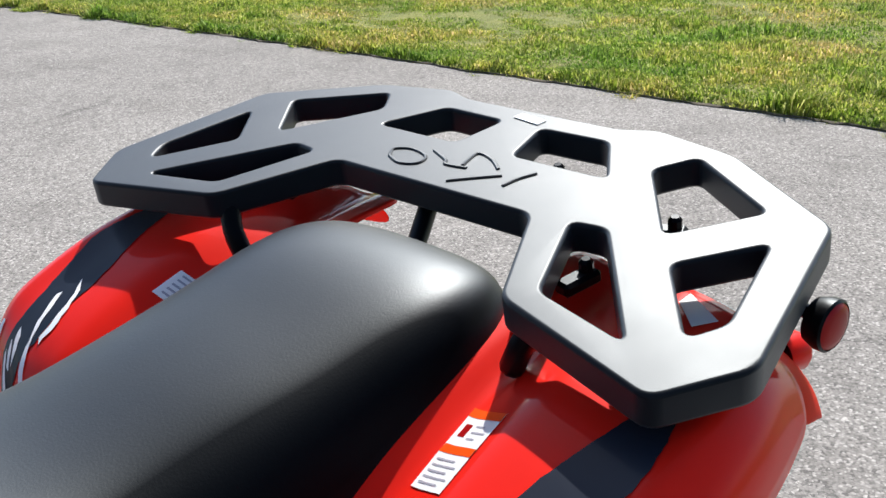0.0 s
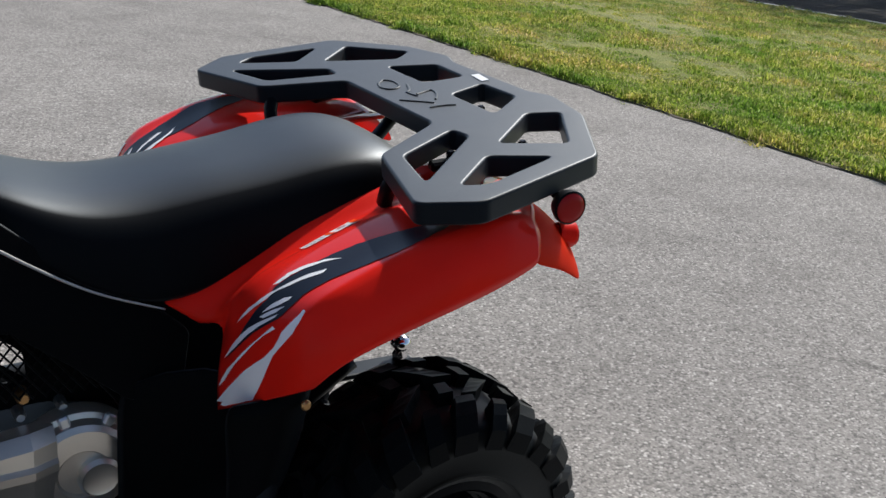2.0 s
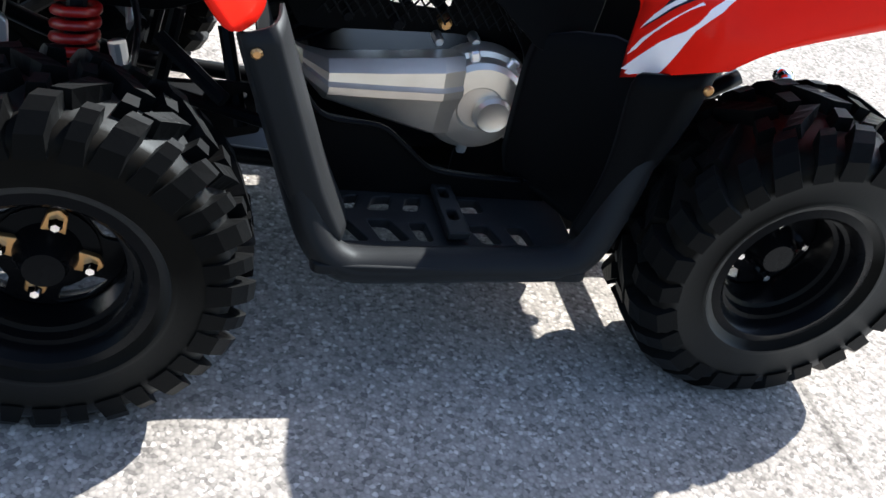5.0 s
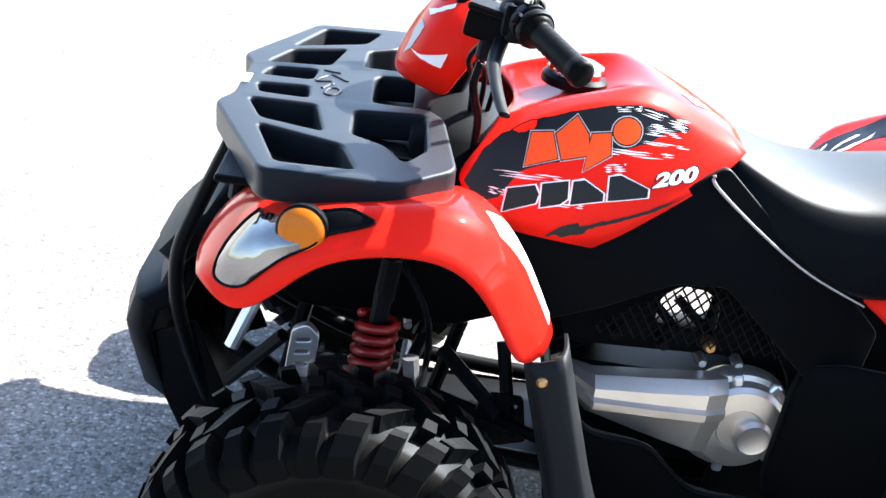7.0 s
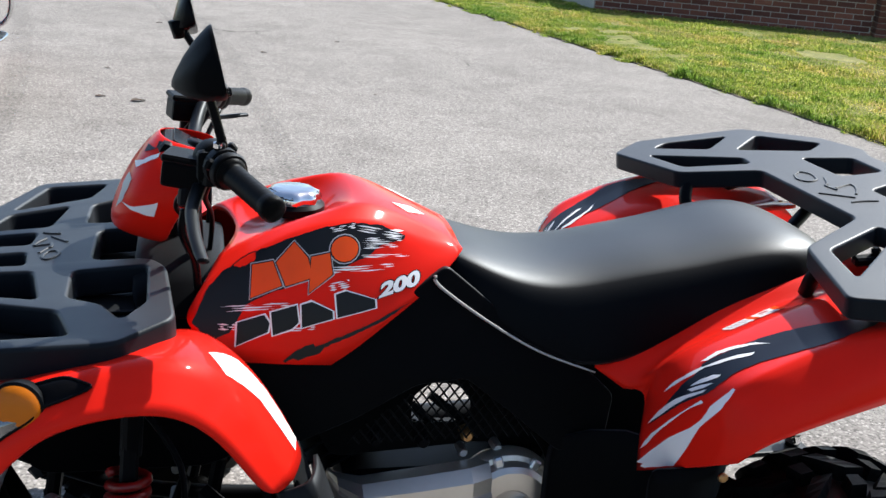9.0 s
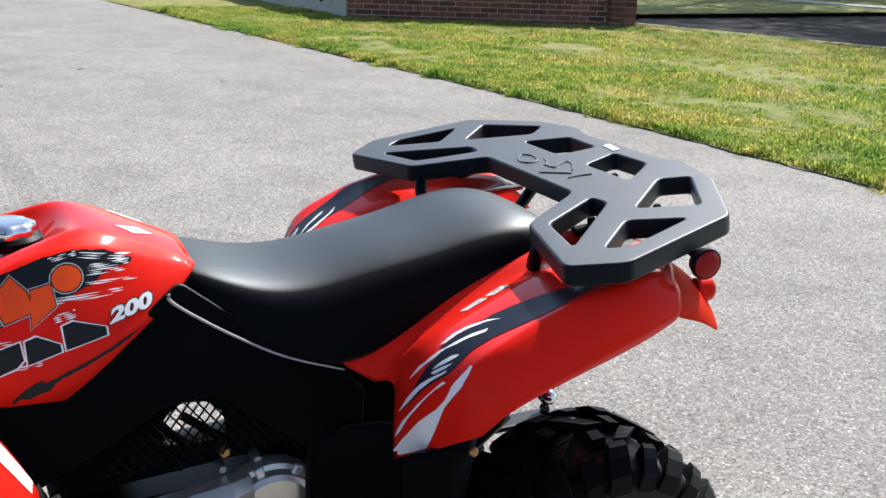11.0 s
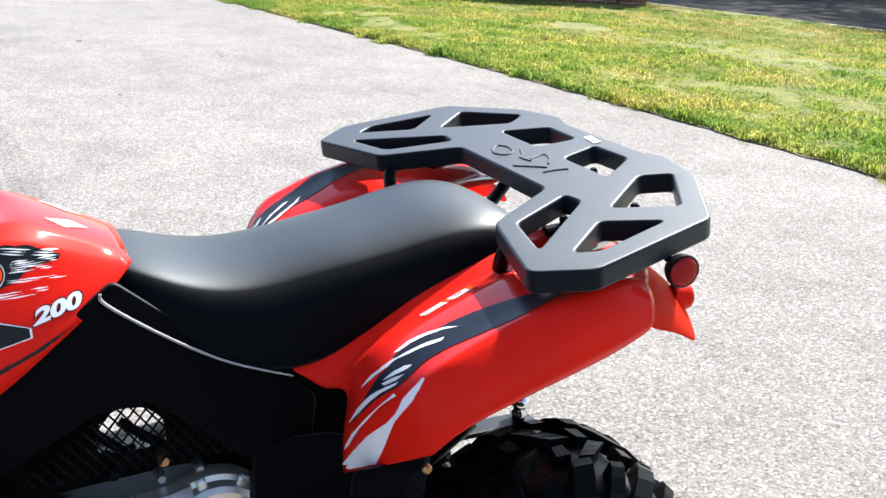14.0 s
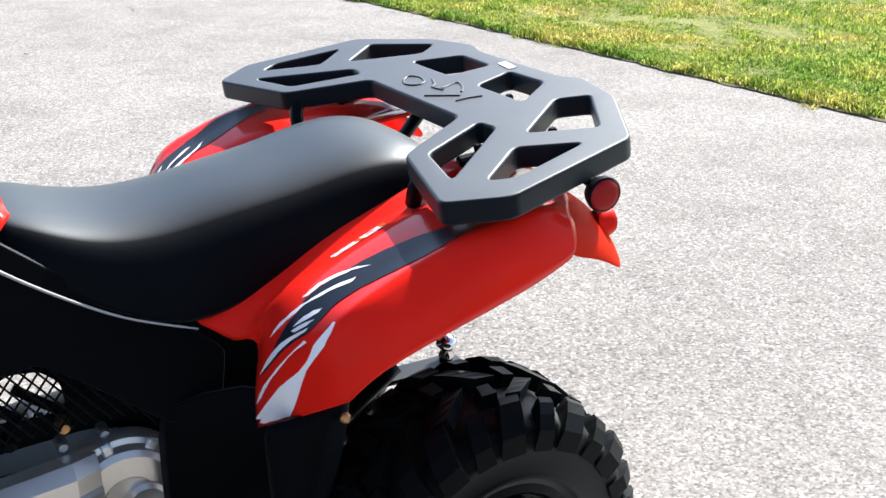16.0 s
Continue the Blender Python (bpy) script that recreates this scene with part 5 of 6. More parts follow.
    for s in (-1, 1):
        me = plate_mesh("inner_guard", rounded([(-1.39, 0.72), (-1.06, 0.72), (-0.99, 0.60), (-0.985, 0.50), (-1.08, 0.46), (-1.32, 0.46), (-1.41, 0.55)], 0.02), [], 0.010, 0.002, BLACK)
        me.transform(Matrix.Translation((0, s * 0.175, 0)) @ Matrix.Rotation(radians(90), 4, "X"))
        put("inner_guard", me, fr)
        part("upright_tube", tube_bm([(-1.10, s * 0.16, 0.24), (-1.06, s * 0.15, 0.46)], 0.012, 8, 0), STEEL_BLACK, fr)
        part("upright_tube", tube_bm([(-1.33, s * 0.15, 0.28), (-1.30, s * 0.15, 0.48)], 0.012, 8, 0), STEEL_BLACK, fr)
        part("brake_line", tube_bm([(-1.20, s * 0.18, 0.60), (-1.12, s * 0.24, 0.50), (-1.13, s * 0.34, 0.42), (-1.20, s * 0.37, 0.36)], 0.005, 7), STEEL_BLACK, fr, smooth=True)
    part("skid_plate", box_bm((0.9, 0.26, 0.006), 0.002, Matrix.Translation((-0.85, 0.0, 0.185))), STEEL_BLACK, fr)
    ball = spin_bm([(0, 0), (0.014, 0), (0.016, 0.012), (0.011, 0.022), (0.015, 0.026), (0.021, 0.034), (0.021, 0.042), (0.014, 0.052), (0, 0.056)], 20, Matrix.Translation(BALL))
    part("tow_ball", ball, CHROME, fr, "chrome tow ball", smooth=True)
    part("tow_tongue", box_bm((0.26, 0.05, 0.012), 0.004, Matrix.Translation((BALL[0] - 0.10, BALL[1], BALL[2] - 0.006))), STEEL_BLACK, fr)
    part("rack_stay", tube_bm([(-0.06, 0.0, 0.755), (0.0, 0.03, 0.79), (0.06, 0.06, 0.832)], 0.012, 10), STEEL_BLACK, fr, smooth=True)
    for s in (-1, 1):
        # rack posts
        for xa, ya, za, xb, yb, zb in ((-0.115, 0.245, 0.815, -0.120, 0.215, 0.752),):
            part("rack_post", tube_bm([(xa, s * ya, za), ((xa + xb) / 2 - 0.006, s * (ya + yb) / 2, (za + zb) / 2), (xb, s * yb, zb)], 0.013, 10), STEEL_BLACK, fr, smooth=True)
        part("rack_post", tube_bm([(-1.16, s * 0.24, 0.74), (-1.17, s * 0.22, 0.66)], 0.013, 10, 0), STEEL_BLACK, fr)
        part("rack_post", tube_bm([(-1.42, s * 0.14, 0.72), (-1.43, s * 0.13, 0.60)], 0.013, 10, 0), STEEL_BLACK, fr)


def build_bumper():
    bp = put("front_bumper", None, quad, "black plastic bull bar with steel tubes")
    rows = []
    for z, x, w in ((0.14, -1.475, 0.11), (0.222, -1.538, 0.125), (0.232, -1.552, 0.138), (0.250, -1.590, 0.15), (0.337, -1.612, 0.165), (0.367, -1.618, 0.17), (0.407, -1.608, 0.17), (0.428, -1.572, 0.162), (0.475, -1.556, 0.155), (0.489, -1.577, 0.15), (0.513, -1.556, 0.15), (0.556, -1.512, 0.145), (0.62, -1.480, 0.13)):
        x += 0.034
        rows.append([(x + 0.05, -w, z), (x + 0.012, -w * 0.8, z), (x, -w * 0.4, z), (x, w * 0.4, z), (x + 0.012, w * 0.8, z), (x + 0.05, w, z)])
    ob = put("guard_plate", grid_mesh("guard_plate", rows, BLACK, smooth=False), bp)
    sharp(thicken(ob, 0.012, 0, 1.0), 32)
    for s in (-1, 1):
        part("side_bar", tube_bm([(-1.440, s * 0.155, 0.700), (-1.480, s * 0.165, 0.590), (-1.502, s * 0.17, 0.515), (-1.500, s * 0.17, 0.435), (-1.480, s * 0.165, 0.355), (-1.43, s * 0.14, 0.20)], 0.012, 10), STEEL_BLACK, bp, smooth=True)
        part("side_plate", box_bm((0.10, 0.008, 0.20), 0.003, Matrix.Translation((-1.475, s * 0.155, 0.28)) @ Matrix.Rotation(radians(-25), 4, "Y")), STEEL_BLACK, bp)


def build_handlebar():
    hb = put("handlebar", None, quad)
    part("bar", tube_bm([(-1.012, -0.355, 0.936), (-1.050, -0.275, 0.952), (-1.082, -0.20, 0.952), (-1.10, -0.10, 0.915), (-1.10, 0.10, 0.915), (-1.082, 0.20, 0.952), (-1.050, 0.275, 0.952), (-1.012, 0.355, 0.936)], 0.011, 10), STEEL_BLACK, hb, smooth=True)
    part("column", tube_bm([(-1.09, 0, 0.93), (-1.15, 0, 0.70), (-1.17, 0, 0.55)], 0.020, 10), STEEL_BLACK, hb, smooth=True)
    for s in (-1, 1):
        a, b = Vector((-1.056, s * 0.262, 0.953)), Vector((-1.004, s * 0.368, 0.932))
        m = between(a, b)
        grip = spin_bm([(0, 0), (0.022, 0), (0.022, 0.005), (0.018, 0.008)] + [(0.0152 + (0.0011 if k % 2 else 0), 0.010 + 0.006 * k) for k in range(16)] + [(0.0175, 0.107), (0.0175, 0.115), (0.014, 0.119), (0, 0.119)], 20, m)
        part("grip", grip, RUBBER, hb, "ribbed black rubber grip", smooth=True)
        sharp(part("grip_collar", spin_bm([(0.012, -0.012), (0.025, -0.010), (0.027, -0.004), (0.025, 0.002), (0.019, 0.004)], 24, m), BLACK, hb), 40)
        pod = spin_bm([(0.012, -0.066), (0.022, -0.064), (0.026, -0.056), (0.026, -0.036), (0.0235, -0.033), (0.0235, -0.030), (0.026, -0.027), (0.026, -0.016), (0.021, -0.013)], 20, m)
        sharp(part("switch_pod", pod, BLACK, hb), 40)
        for ang in (40, 100, 160):
            c, n = math.cos(radians(ang)), math.sin(radians(ang))
            part("switch_button", box_bm((0.012, 0.016, 0.010), 0.003, m @ Matrix.Translation((0.027 * c, 0.027 * n, -0.045 + 0.0002 * ang)) @ Matrix.Rotation(radians(ang), 4, "Z"), 1), GUARD_GREY if ang == 100 else STEEL_BLACK, hb)
        part("pod_bolt", spin_bm([(0.006, 0), (0.006, 0.006), (0, 0.007)], 10, m @ Matrix.Translation((-0.01, 0.028, -0.022)) @ Matrix.Rotation(radians(-90), 4, "X")), CHROME, hb)
        tilt = Matrix.Translation((-1.114, s * 0.208, 0.938)) @ Matrix.Rotation(radians(s * 14), 4, "Z") @ Matrix.Rotation(radians(6), 4, "Y")
        box = merge(box_bm((0.054, 0.050, 0.036), 0.005, tilt), box_bm((0.058, 0.054, 0.010), 0.003, tilt @ Matrix.Translation((0, 0, 0.022)), 1))
        part("master_cylinder", box, BLACK, hb, "boxy black brake fluid reservoir")
        part("reservoir_neck", box_bm((0.040, 0.04, 0.030), 0.008, Matrix.Translation((-1.078, s * 0.222, 0.940))), STEEL_BLACK, hb)
        part("bar_clamp", box_bm((0.042, 0.030, 0.044), 0.008, Matrix.Translation((-1.078, s * 0.232, 0.955))), BLACK, hb)
        part("hose_fitting", spin_bm([(0.009, -0.008), (0.011, 0.0), (0.011, 0.016), (0.008, 0.02), (0, 0.02)], 12, between((-1.112, s * 0.225, 0.915), (-1.116, s * 0.23, 0.86))), ENGINE, hb)
        part("lever", tube_bm([(-1.094, -0.235, 0.928), (-1.104, -0.29, 0.912), (-1.103, -0.34, 0.900), (-1.096, -0.39, 0.886), (-1.092, -0.408, 0.882)] if s < 0 else [(-1.088, 0.232, 0.930), (-1.074, 0.275, 0.912), (-1.045, 0.320, 0.902), (-1.012, 0.350, 0.900), (-1.002, 0.360, 0.899)], (0.010, 0.008), 8, 6, 0.5), STEEL_BLACK, hb, smooth=True)
        part("lever_pivot", spin_bm([(0, 0), (0.012, 0), (0.012, 0.018), (0, 0.02)], 12, Matrix.Translation((-1.080, s * 0.240, 0.930))), STEEL_BLACK, hb)
        part("brake_hose", tube_bm([(-1.114, s * 0.216, 0.888), (-1.118, s * 0.215, 0.860), (-1.112, s * 0.205, 0.835), (-1.10, s * 0.185, 0.800), (-1.095, s * 0.16, 0.745)], 0.0062, 8), GLOSS_BLACK, hb, smooth=True)
        for k in range(3):
            part("cable", tube_bm([(-1.08 + 0.012 * k, s * (0.20 - 0.01 * k), 0.945), (-1.125 + 0.02 * k, s * (0.17 - 0.02 * k), 0.885), (-1.11 + 0.018 * k, s * (0.11 - 0.015 * k), 0.83), (-1.10 + 0.01 * k, s * 0.06, 0.74)], 0.0042, 7), STEEL_BLACK, hb, smooth=True)
    for s in (-1, 1):
        # wing mirrors: the glass looks to the rear, the shell tapers forward
        dx, dz = (0.0, 0.0) if s < 0 else (-0.030, 0.002)
        mir = put("mirror", None, quad, "black wing mirror on a thin stem")
        part("stem", tube_bm([(-1.060, s * 0.236, 0.950), (-1.065, s * 0.240, 0.985), (-1.077 + dx * 0.5, s * 0.247, 1.03), (-1.088 + dx, s * 0.25, 1.066 + dz)], 0.0065, 10), GLOSS_BLACK, mir, smooth=True)
        part("stem_nut", spin_bm([(0.011, 0), (0.011, 0.016), (0.008, 0.022), (0, 0.022)], 6, Matrix.Translation((-1.060, s * 0.236, 0.950))), STEEL_BLACK, mir)
        part("socket", tube_bm([(-1.092 + dx, s * 0.25, 1.052 + dz), (-1.098 + dx, s * 0.25, 1.082 + dz)], (0.011, 0.015), 12, 0), BLACK, mir, smooth=True)
        face = rounded([(-0.074, -0.016), (0.046, -0.040), (0.072, -0.030), (0.068, 0.014), (0.020, 0.052), (-0.050, 0.030)], 0.022, 4)
        wide, deep = (0.8, 0.060) if s < 0 else (0.62, 0.036)
        rings = []
        for t, sc in ((0.0, 1.0), (0.05, 1.03), (0.12, 1.02), (0.4, 0.86), (0.7, 0.58), (0.92, 0.26), (1.0, 0.08)):
            ring = []
            for yy, zz in face:
                zc = -0.030 * t
                z = zz * sc + zc
                ring.append((-1.070 + dx - 0.24 * zz * (1 - t) - deep * t, s * (0.262 + (yy * sc) * wide), 1.098 + dz + z))
            rings.append(ring)
        shell = put("housing", loft_mesh("mirror_housing", rings, GLOSS_BLACK if s > 0 else BLACK), mir)
        sharp(shell, 50)
        ring = [(-1.0685 + dx - 0.24 * z, s * (0.262 + y * wide * 0.95), 1.098 + dz + z * 0.95) for y, z in face]
        put("mirror_glass", mesh_of("mirror_glass", ring, [tuple(range(len(ring)))], CHROME), mir, "silvered mirror glass")


def build_cowl():
    rows = []
    for x, z, w, d in ((-1.226, 0.795, 0.060, 0.0), (-1.224, 0.822, 0.085, 0.01), (-1.206, 0.866, 0.102, 0.02), (-1.180, 0.908, 0.086, 0.03), (-1.152, 0.936, 0.058, 0.035)):
        rows.append([(x + 0.085 + d * 0.4, -w * 0.95, z - 0.012), (x + 0.05, -w, z), (x + 0.012, -w * 0.72, z + 0.006), (x, 0, z + 0.012), (x + 0.012, w * 0.72, z + 0.006), (x + 0.05, w, z), (x + 0.085 + d * 0.4, w * 0.95, z - 0.012)])
    cowl = put("handlebar_cowl", grid_mesh("handlebar_cowl", rows, RED), quad, "glossy red handlebar cowl with white flashes")
    thicken(cowl, 0.005, 2, 1.0)
    gauge = put("gauge", None, quad)
    part("gauge_body", box_bm((0.09, 0.12, 0.03), 0.012, Matrix.Translation((-1.112, 0, 0.912)) @ Matrix.Rotation(radians(28), 4, "Y")), BLACK, gauge)
    part("gauge_glass", box_bm((0.06, 0.085, 0.004), 0.001, Matrix.Translation((-1.104, 0, 0.9275)) @ Matrix.Rotation(radians(28), 4, "Y")), GLOSS_BLACK, gauge, "dark glossy display window")
    # dark column cover behind the front rack
    rows = [[(-1.20, -0.17, 0.70), (-1.12, -0.20, 0.72), (-1.06, -0.20, 0.70)], [(-1.19, -0.10, 0.775), (-1.12, -0.11, 0.79), (-1.05, -0.12, 0.785)], [(-1.19, 0.10, 0.775), (-1.12, 0.11, 0.79), (-1.05, 0.12, 0.785)], [(-1.20, 0.17, 0.70), (-1.12, 0.20, 0.72), (-1.06, 0.20, 0.70)]]
    ob = put("column_cover", grid_mesh("column_cover", rows, BLACK), quad)
    thicken(ob, 0.006, 2)


build_wheels()
build_rear_rack()
build_front_rack()
build_seat()
tank_cover = build_tank()
rear_fenders = build_rear_fenders()
tail_flare()
build_front_fenders()
build_side_panels()
build_rear_covers()
build_engine()
build_foot_guards()
build_frame()
build_bumper()
build_handlebar()
build_cowl()


# ---- printed stripes and labels, and a painted sheen, laid on the plastic ----
from mathutils.bvhtree import BVHTree

bpy.context.view_layer.update()
SKIN = {}


def skin_of(ob):
    if ob.name not in SKIN:
        SKIN[ob.name] = BVHTree.FromObject(ob, bpy.context.evaluated_depsgraph_get())
    return SKIN[ob.name]


def decal(name, target, poly, mat, axis="y", lift=0.0012, side=-1, ragged=0.0, label=""):
    """A thin printed shape laid on a part. axis y: poly in (x, z), seen from the side; axis z: poly in (x, |y|), seen from above; axis d: seen aslant, poly in (x, (z - |y|) / root 2)."""
    tree = skin_of(target)
    pts, n = [], len(poly)
    for i in range(n):
        a, b = Vector(poly[i]), Vector(poly[(i + 1) % n])
        k = max(1, int((b - a).length / (0.006 if ragged else 0.014)))
        for q in range(k):
            p = a.lerp(b, q / k)
            if ragged and q:
                p = p + Vector((random.uniform(-1, 1), random.uniform(-1, 1))) * ragged
            pts.append(p)
    bm = bmesh.new()
    bm.faces.new([bm.verts.new((p.x, p.y, 0)) for p in pts])
    bmesh.ops.triangulate(bm, faces=bm.faces)
    for _ in range(4):
        long = [e for e in bm.edges if e.calc_length() > 0.016]
        if not long:
            break
        bmesh.ops.subdivide_edges(bm, edges=long, cuts=1)
        bmesh.ops.triangulate(bm, faces=bm.faces)
    lost = []
    for v in bm.verts:
        if axis == "y":
            o, d = Vector((v.co.x, side * 0.9, v.co.y)), Vector((0, -side, 0))
        elif axis == "d":
            w, d = Vector((0, -side, 1)) * 0.70711, Vector((0, -side, -1)) * 0.70711
            o = Vector((v.co.x, 0, 0)) + w * v.co.y - d * 1.2
        else:
            o, d = Vector((v.co.x, side * v.co.y, 1.2)), Vector((0, 0, -1))
        hit, normal, _, _ = tree.ray_cast(o, d)
        if hit is None:
            lost.append(v)
            continue
        if normal.dot(d) > 0:
            normal = -normal
        v.co = hit + normal * lift
    bmesh.ops.delete(bm, geom=lost, context="VERTS")
    if not bm.faces:
        bm.free()
        return None
    return part(name, bm, mat, target, label, smooth=True)


def lens_on(name, target, poly, mat, rise, side, parent, label=""):
    """A domed lens over an outline in (x, z) on the side of a part, with a dark bezel round it."""
    tree, n = skin_of(target), len(poly)
    ring = [Vector(p) for p in poly]
    mid = sum(ring, Vector((0, 0))) / n
    line = []
    for i in range(n):
        a, b, c, d = (ring[(i + k - 1) % n] for k in range(4))
        line += [0.5 * (2 * b + (c - a) * q + (2 * a - 5 * b + 4 * c - d) * q ** 2 + (3 * b - a - 3 * c + d) * q ** 3) for q in (0.0, 0.33, 0.67)]

    def lay(p, lift):
        hit, normal, _, _ = tree.ray_cast(Vector((p.x, side * 0.9, p.y)), Vector((0, -side, 0)))
        if hit is None:
            hit, normal, _, _ = tree.find_nearest(Vector((p.x, side * 0.42, p.y)))
        if normal.y * side < 0:
            normal = -normal
        return hit + normal * lift

    verts, faces, m = [], [], len(line)
    steps = (1.0, 0.97, 0.88, 0.74, 0.56, 0.36, 0.16)
    for f in steps:
        verts += [lay(mid.lerp(p, f), 0.0015 + rise * (1 - f ** 2.4)) for p in line]
    for r in range(len(steps) - 1):
        faces += [(r * m + i, r * m + (i + 1) % m, (r + 1) * m + (i + 1) % m, (r + 1) * m + i) for i in range(m)]
    faces.append(tuple(range((len(steps) - 1) * m, len(steps) * m)))
    ob = put(name, mesh_of(name, verts, faces, mat, True), parent, label)
    edge = [lay(p, 0.002) for p in line]
    part("bezel", tube_bm(edge + edge[:1], 0.0020, 6, 0), GLOSS_BLACK, ob, smooth=True)
    return ob


def print_text(name, target, body, corners, lift, side):
    """White figures with a dark edge, laid on a part between four corners given in (x, z)."""
    tree = skin_of(target)
    for suffix, mat, fat, rise in (("_edge", DECAL_BLACK, 0.095, 0.0), ("", DECAL_WHITE, 0.05, 0.0005)):
        cu = bpy.data.curves.new(name, "FONT")
        cu.body, cu.offset, cu.resolution_u = body, fat, 4
        ob = bpy.data.objects.new(name, cu)
        scene.collection.objects.link(ob)
        me = bpy.data.meshes.new_from_object(ob.evaluated_get(bpy.context.evaluated_depsgraph_get()))
        bpy.data.objects.remove(ob)
        bpy.data.curves.remove(cu)
        bm = bmesh.new()
        bm.from_mesh(me)
        bpy.data.meshes.remove(me)
        wide = len(body) * 0.58
        a, b, c, d = (Vector(q) for q in corners)
        for v in bm.verts:
            u, w = (v.co.x - 0.02) / wide, v.co.y / 0.72
            if side > 0:
                u = 1 - u
            p = a.lerp(b, u).lerp(d.lerp(c, u), w)
            hit, normal, _, _ = tree.ray_cast(Vector((p.x, side * 0.9, p.y)), Vector((0, -side, 0)))
            v.co = hit + Vector((0, side, 0.2)) * (lift + rise) if hit else Vector((p.x, side * 0.15, p.y))
        part(name + suffix, bm, mat, target)


def slivers(a, b, wide):
    """Thin pointed scratches side by side between two places."""
    a, b = Vector(a), Vector(b)
    d = b - a
    side = Vector((-d.y, d.x)).normalized()
    out, n = [], max(2, int(wide / 0.0026))
    for i in range(n):
        at = a + side * wide * ((i + 0.5) / n - 0.5)
        t = random.uniform(0.0, 0.16)
        while t < 0.9:
            u = min(1.0, t + random.uniform(0.22, 0.75))
            thick = wide / n * random.uniform(0.25, 0.48)
            out.append([at + d * t, at + d * (t + (u - t) * 0.4) + side * thick, at + d * u, at + d * (t + (u - t) * 0.6) - side * thick])
            t = u + random.uniform(0.03, 0.14)
    return out


def build_decals():
    random.seed(11)
    for side in (-1, 1):
        def on(name, poly, mat, lift=0.0012, ragged=0.0):
            decal(name, tank_cover, poly, mat, "y", lift, side, ragged)

        on("black_field", [(-1.105, 0.712), (-1.080, 0.758), (-1.060, 0.777), (-1.022, 0.800), (-0.964, 0.822), (-0.908, 0.838), (-0.866, 0.842), (-0.819, 0.834), (-0.780, 0.816), (-0.783, 0.811), (-0.819, 0.808), (-0.844, 0.793), (-0.875, 0.782), (-0.916, 0.767), (-0.962, 0.756), (-0.994, 0.746), (-1.027, 0.732), (-1.039, 0.713), (-1.051, 0.694), (-1.079, 0.684)], DECAL_BLACK, 0.0010, 0.0008)

        def grown(poly, k):
            c = sum((Vector(p) for p in poly), Vector((0, 0))) / len(poly)
            return [Vector(p) + (Vector(p) - c).normalized() * k for p in poly]

        # bright slanted shapes in place of the maker's name
        disc = [(-0.880 + 0.021 * math.cos(a * math.pi / 8), 0.8055 + 0.018 * math.sin(a * math.pi / 8)) for a in range(16)]
        for p in ([(-1.018, 0.786), (-0.988, 0.791), (-0.975, 0.757), (-1.021, 0.741)], [(-0.983, 0.789), (-0.956, 0.817), (-0.936, 0.795), (-0.929, 0.767), (-0.969, 0.756)], [(-0.931, 0.796), (-0.903, 0.801), (-0.899, 0.771), (-0.935, 0.745)], disc):
            on("name_edge", grown(p, 0.0036), DECAL_GREY, 0.0014)
            on("name_shadow", grown(p, 0.0020), DECAL_BLACK, 0.0018)
            on("name_block", p, DECAL_ORANGE, 0.0022)
        for a, b, wide in (((-0.905, 0.832), (-0.862, 0.838), 0.008), ((-0.870, 0.836), (-0.782, 0.818), 0.010), ((-0.858, 0.812), (-0.786, 0.809), 0.016), ((-0.914, 0.777), (-0.800, 0.776), 0.010), ((-1.066, 0.727), (-0.962, 0.729), 0.010), ((-1.070, 0.704), (-1.040, 0.701), 0.010), ((-0.968, 0.693), (-0.924, 0.695), 0.006), ((-0.866, 0.795), (-0.775, 0.789), 0.005), ((-0.906, 0.752), (-0.872, 0.757), 0.012)):
            for p in slivers(a, b, wide):
                on("white_scratch", p, DECAL_WHITE, 0.0015, 0.0004)
        for p in ([(-1.040, 0.708), (-1.001, 0.717), (-0.993, 0.705), (-0.996, 0.692), (-1.042, 0.675)], [(-0.991, 0.720), (-0.953, 0.729), (-0.950, 0.704), (-0.960, 0.695), (-0.988, 0.687)], [(-0.946, 0.729), (-0.930, 0.733), (-0.899, 0.718), (-0.898, 0.707), (-0.945, 0.696)], [(-0.894, 0.742), (-0.878, 0.746), (-0.833, 0.731), (-0.832, 0.719), (-0.891, 0.708)]):
            on("model_edge", grown(p, 0.0030), DECAL_WHITE, 0.0016)
            on("model_block", p, DECAL_BLACK, 0.0021)
        print_text("model_number", tank_cover, "200", ((-0.825, 0.734), (-0.749, 0.751), (-0.747, 0.771), (-0.820, 0.754)), 0.0012, side)
        on("black_streak", [(-0.973, 0.648), (-0.951, 0.664), (-0.928, 0.672), (-0.924, 0.667), (-0.898, 0.676), (-0.851, 0.692), (-0.802, 0.712), (-0.774, 0.724), (-0.816, 0.700), (-0.871, 0.679), (-0.911, 0.665), (-0.917, 0.657), (-0.950, 0.648), (-0.957, 0.651), (-0.969, 0.646)], DECAL_BLACK, 0.0012, 0.0010)
        decal("white_patch", tank_cover, [(-0.792, 0.048), (-0.756, 0.026), (-0.732, 0.034), (-0.766, 0.060)], DECAL_WHITE, "z", 0.0012, side)
        fender = rear_fenders[0 if side < 0 else 1]

        def up(name, poly, mat, lift=0.0012, ragged=0.0):
            decal(name, fender, poly, mat, "z", lift, side, ragged)

        def slant(name, poly, mat, lift, ragged=0.0):
            decal(name, fender, poly, mat, "d", lift, side, ragged)

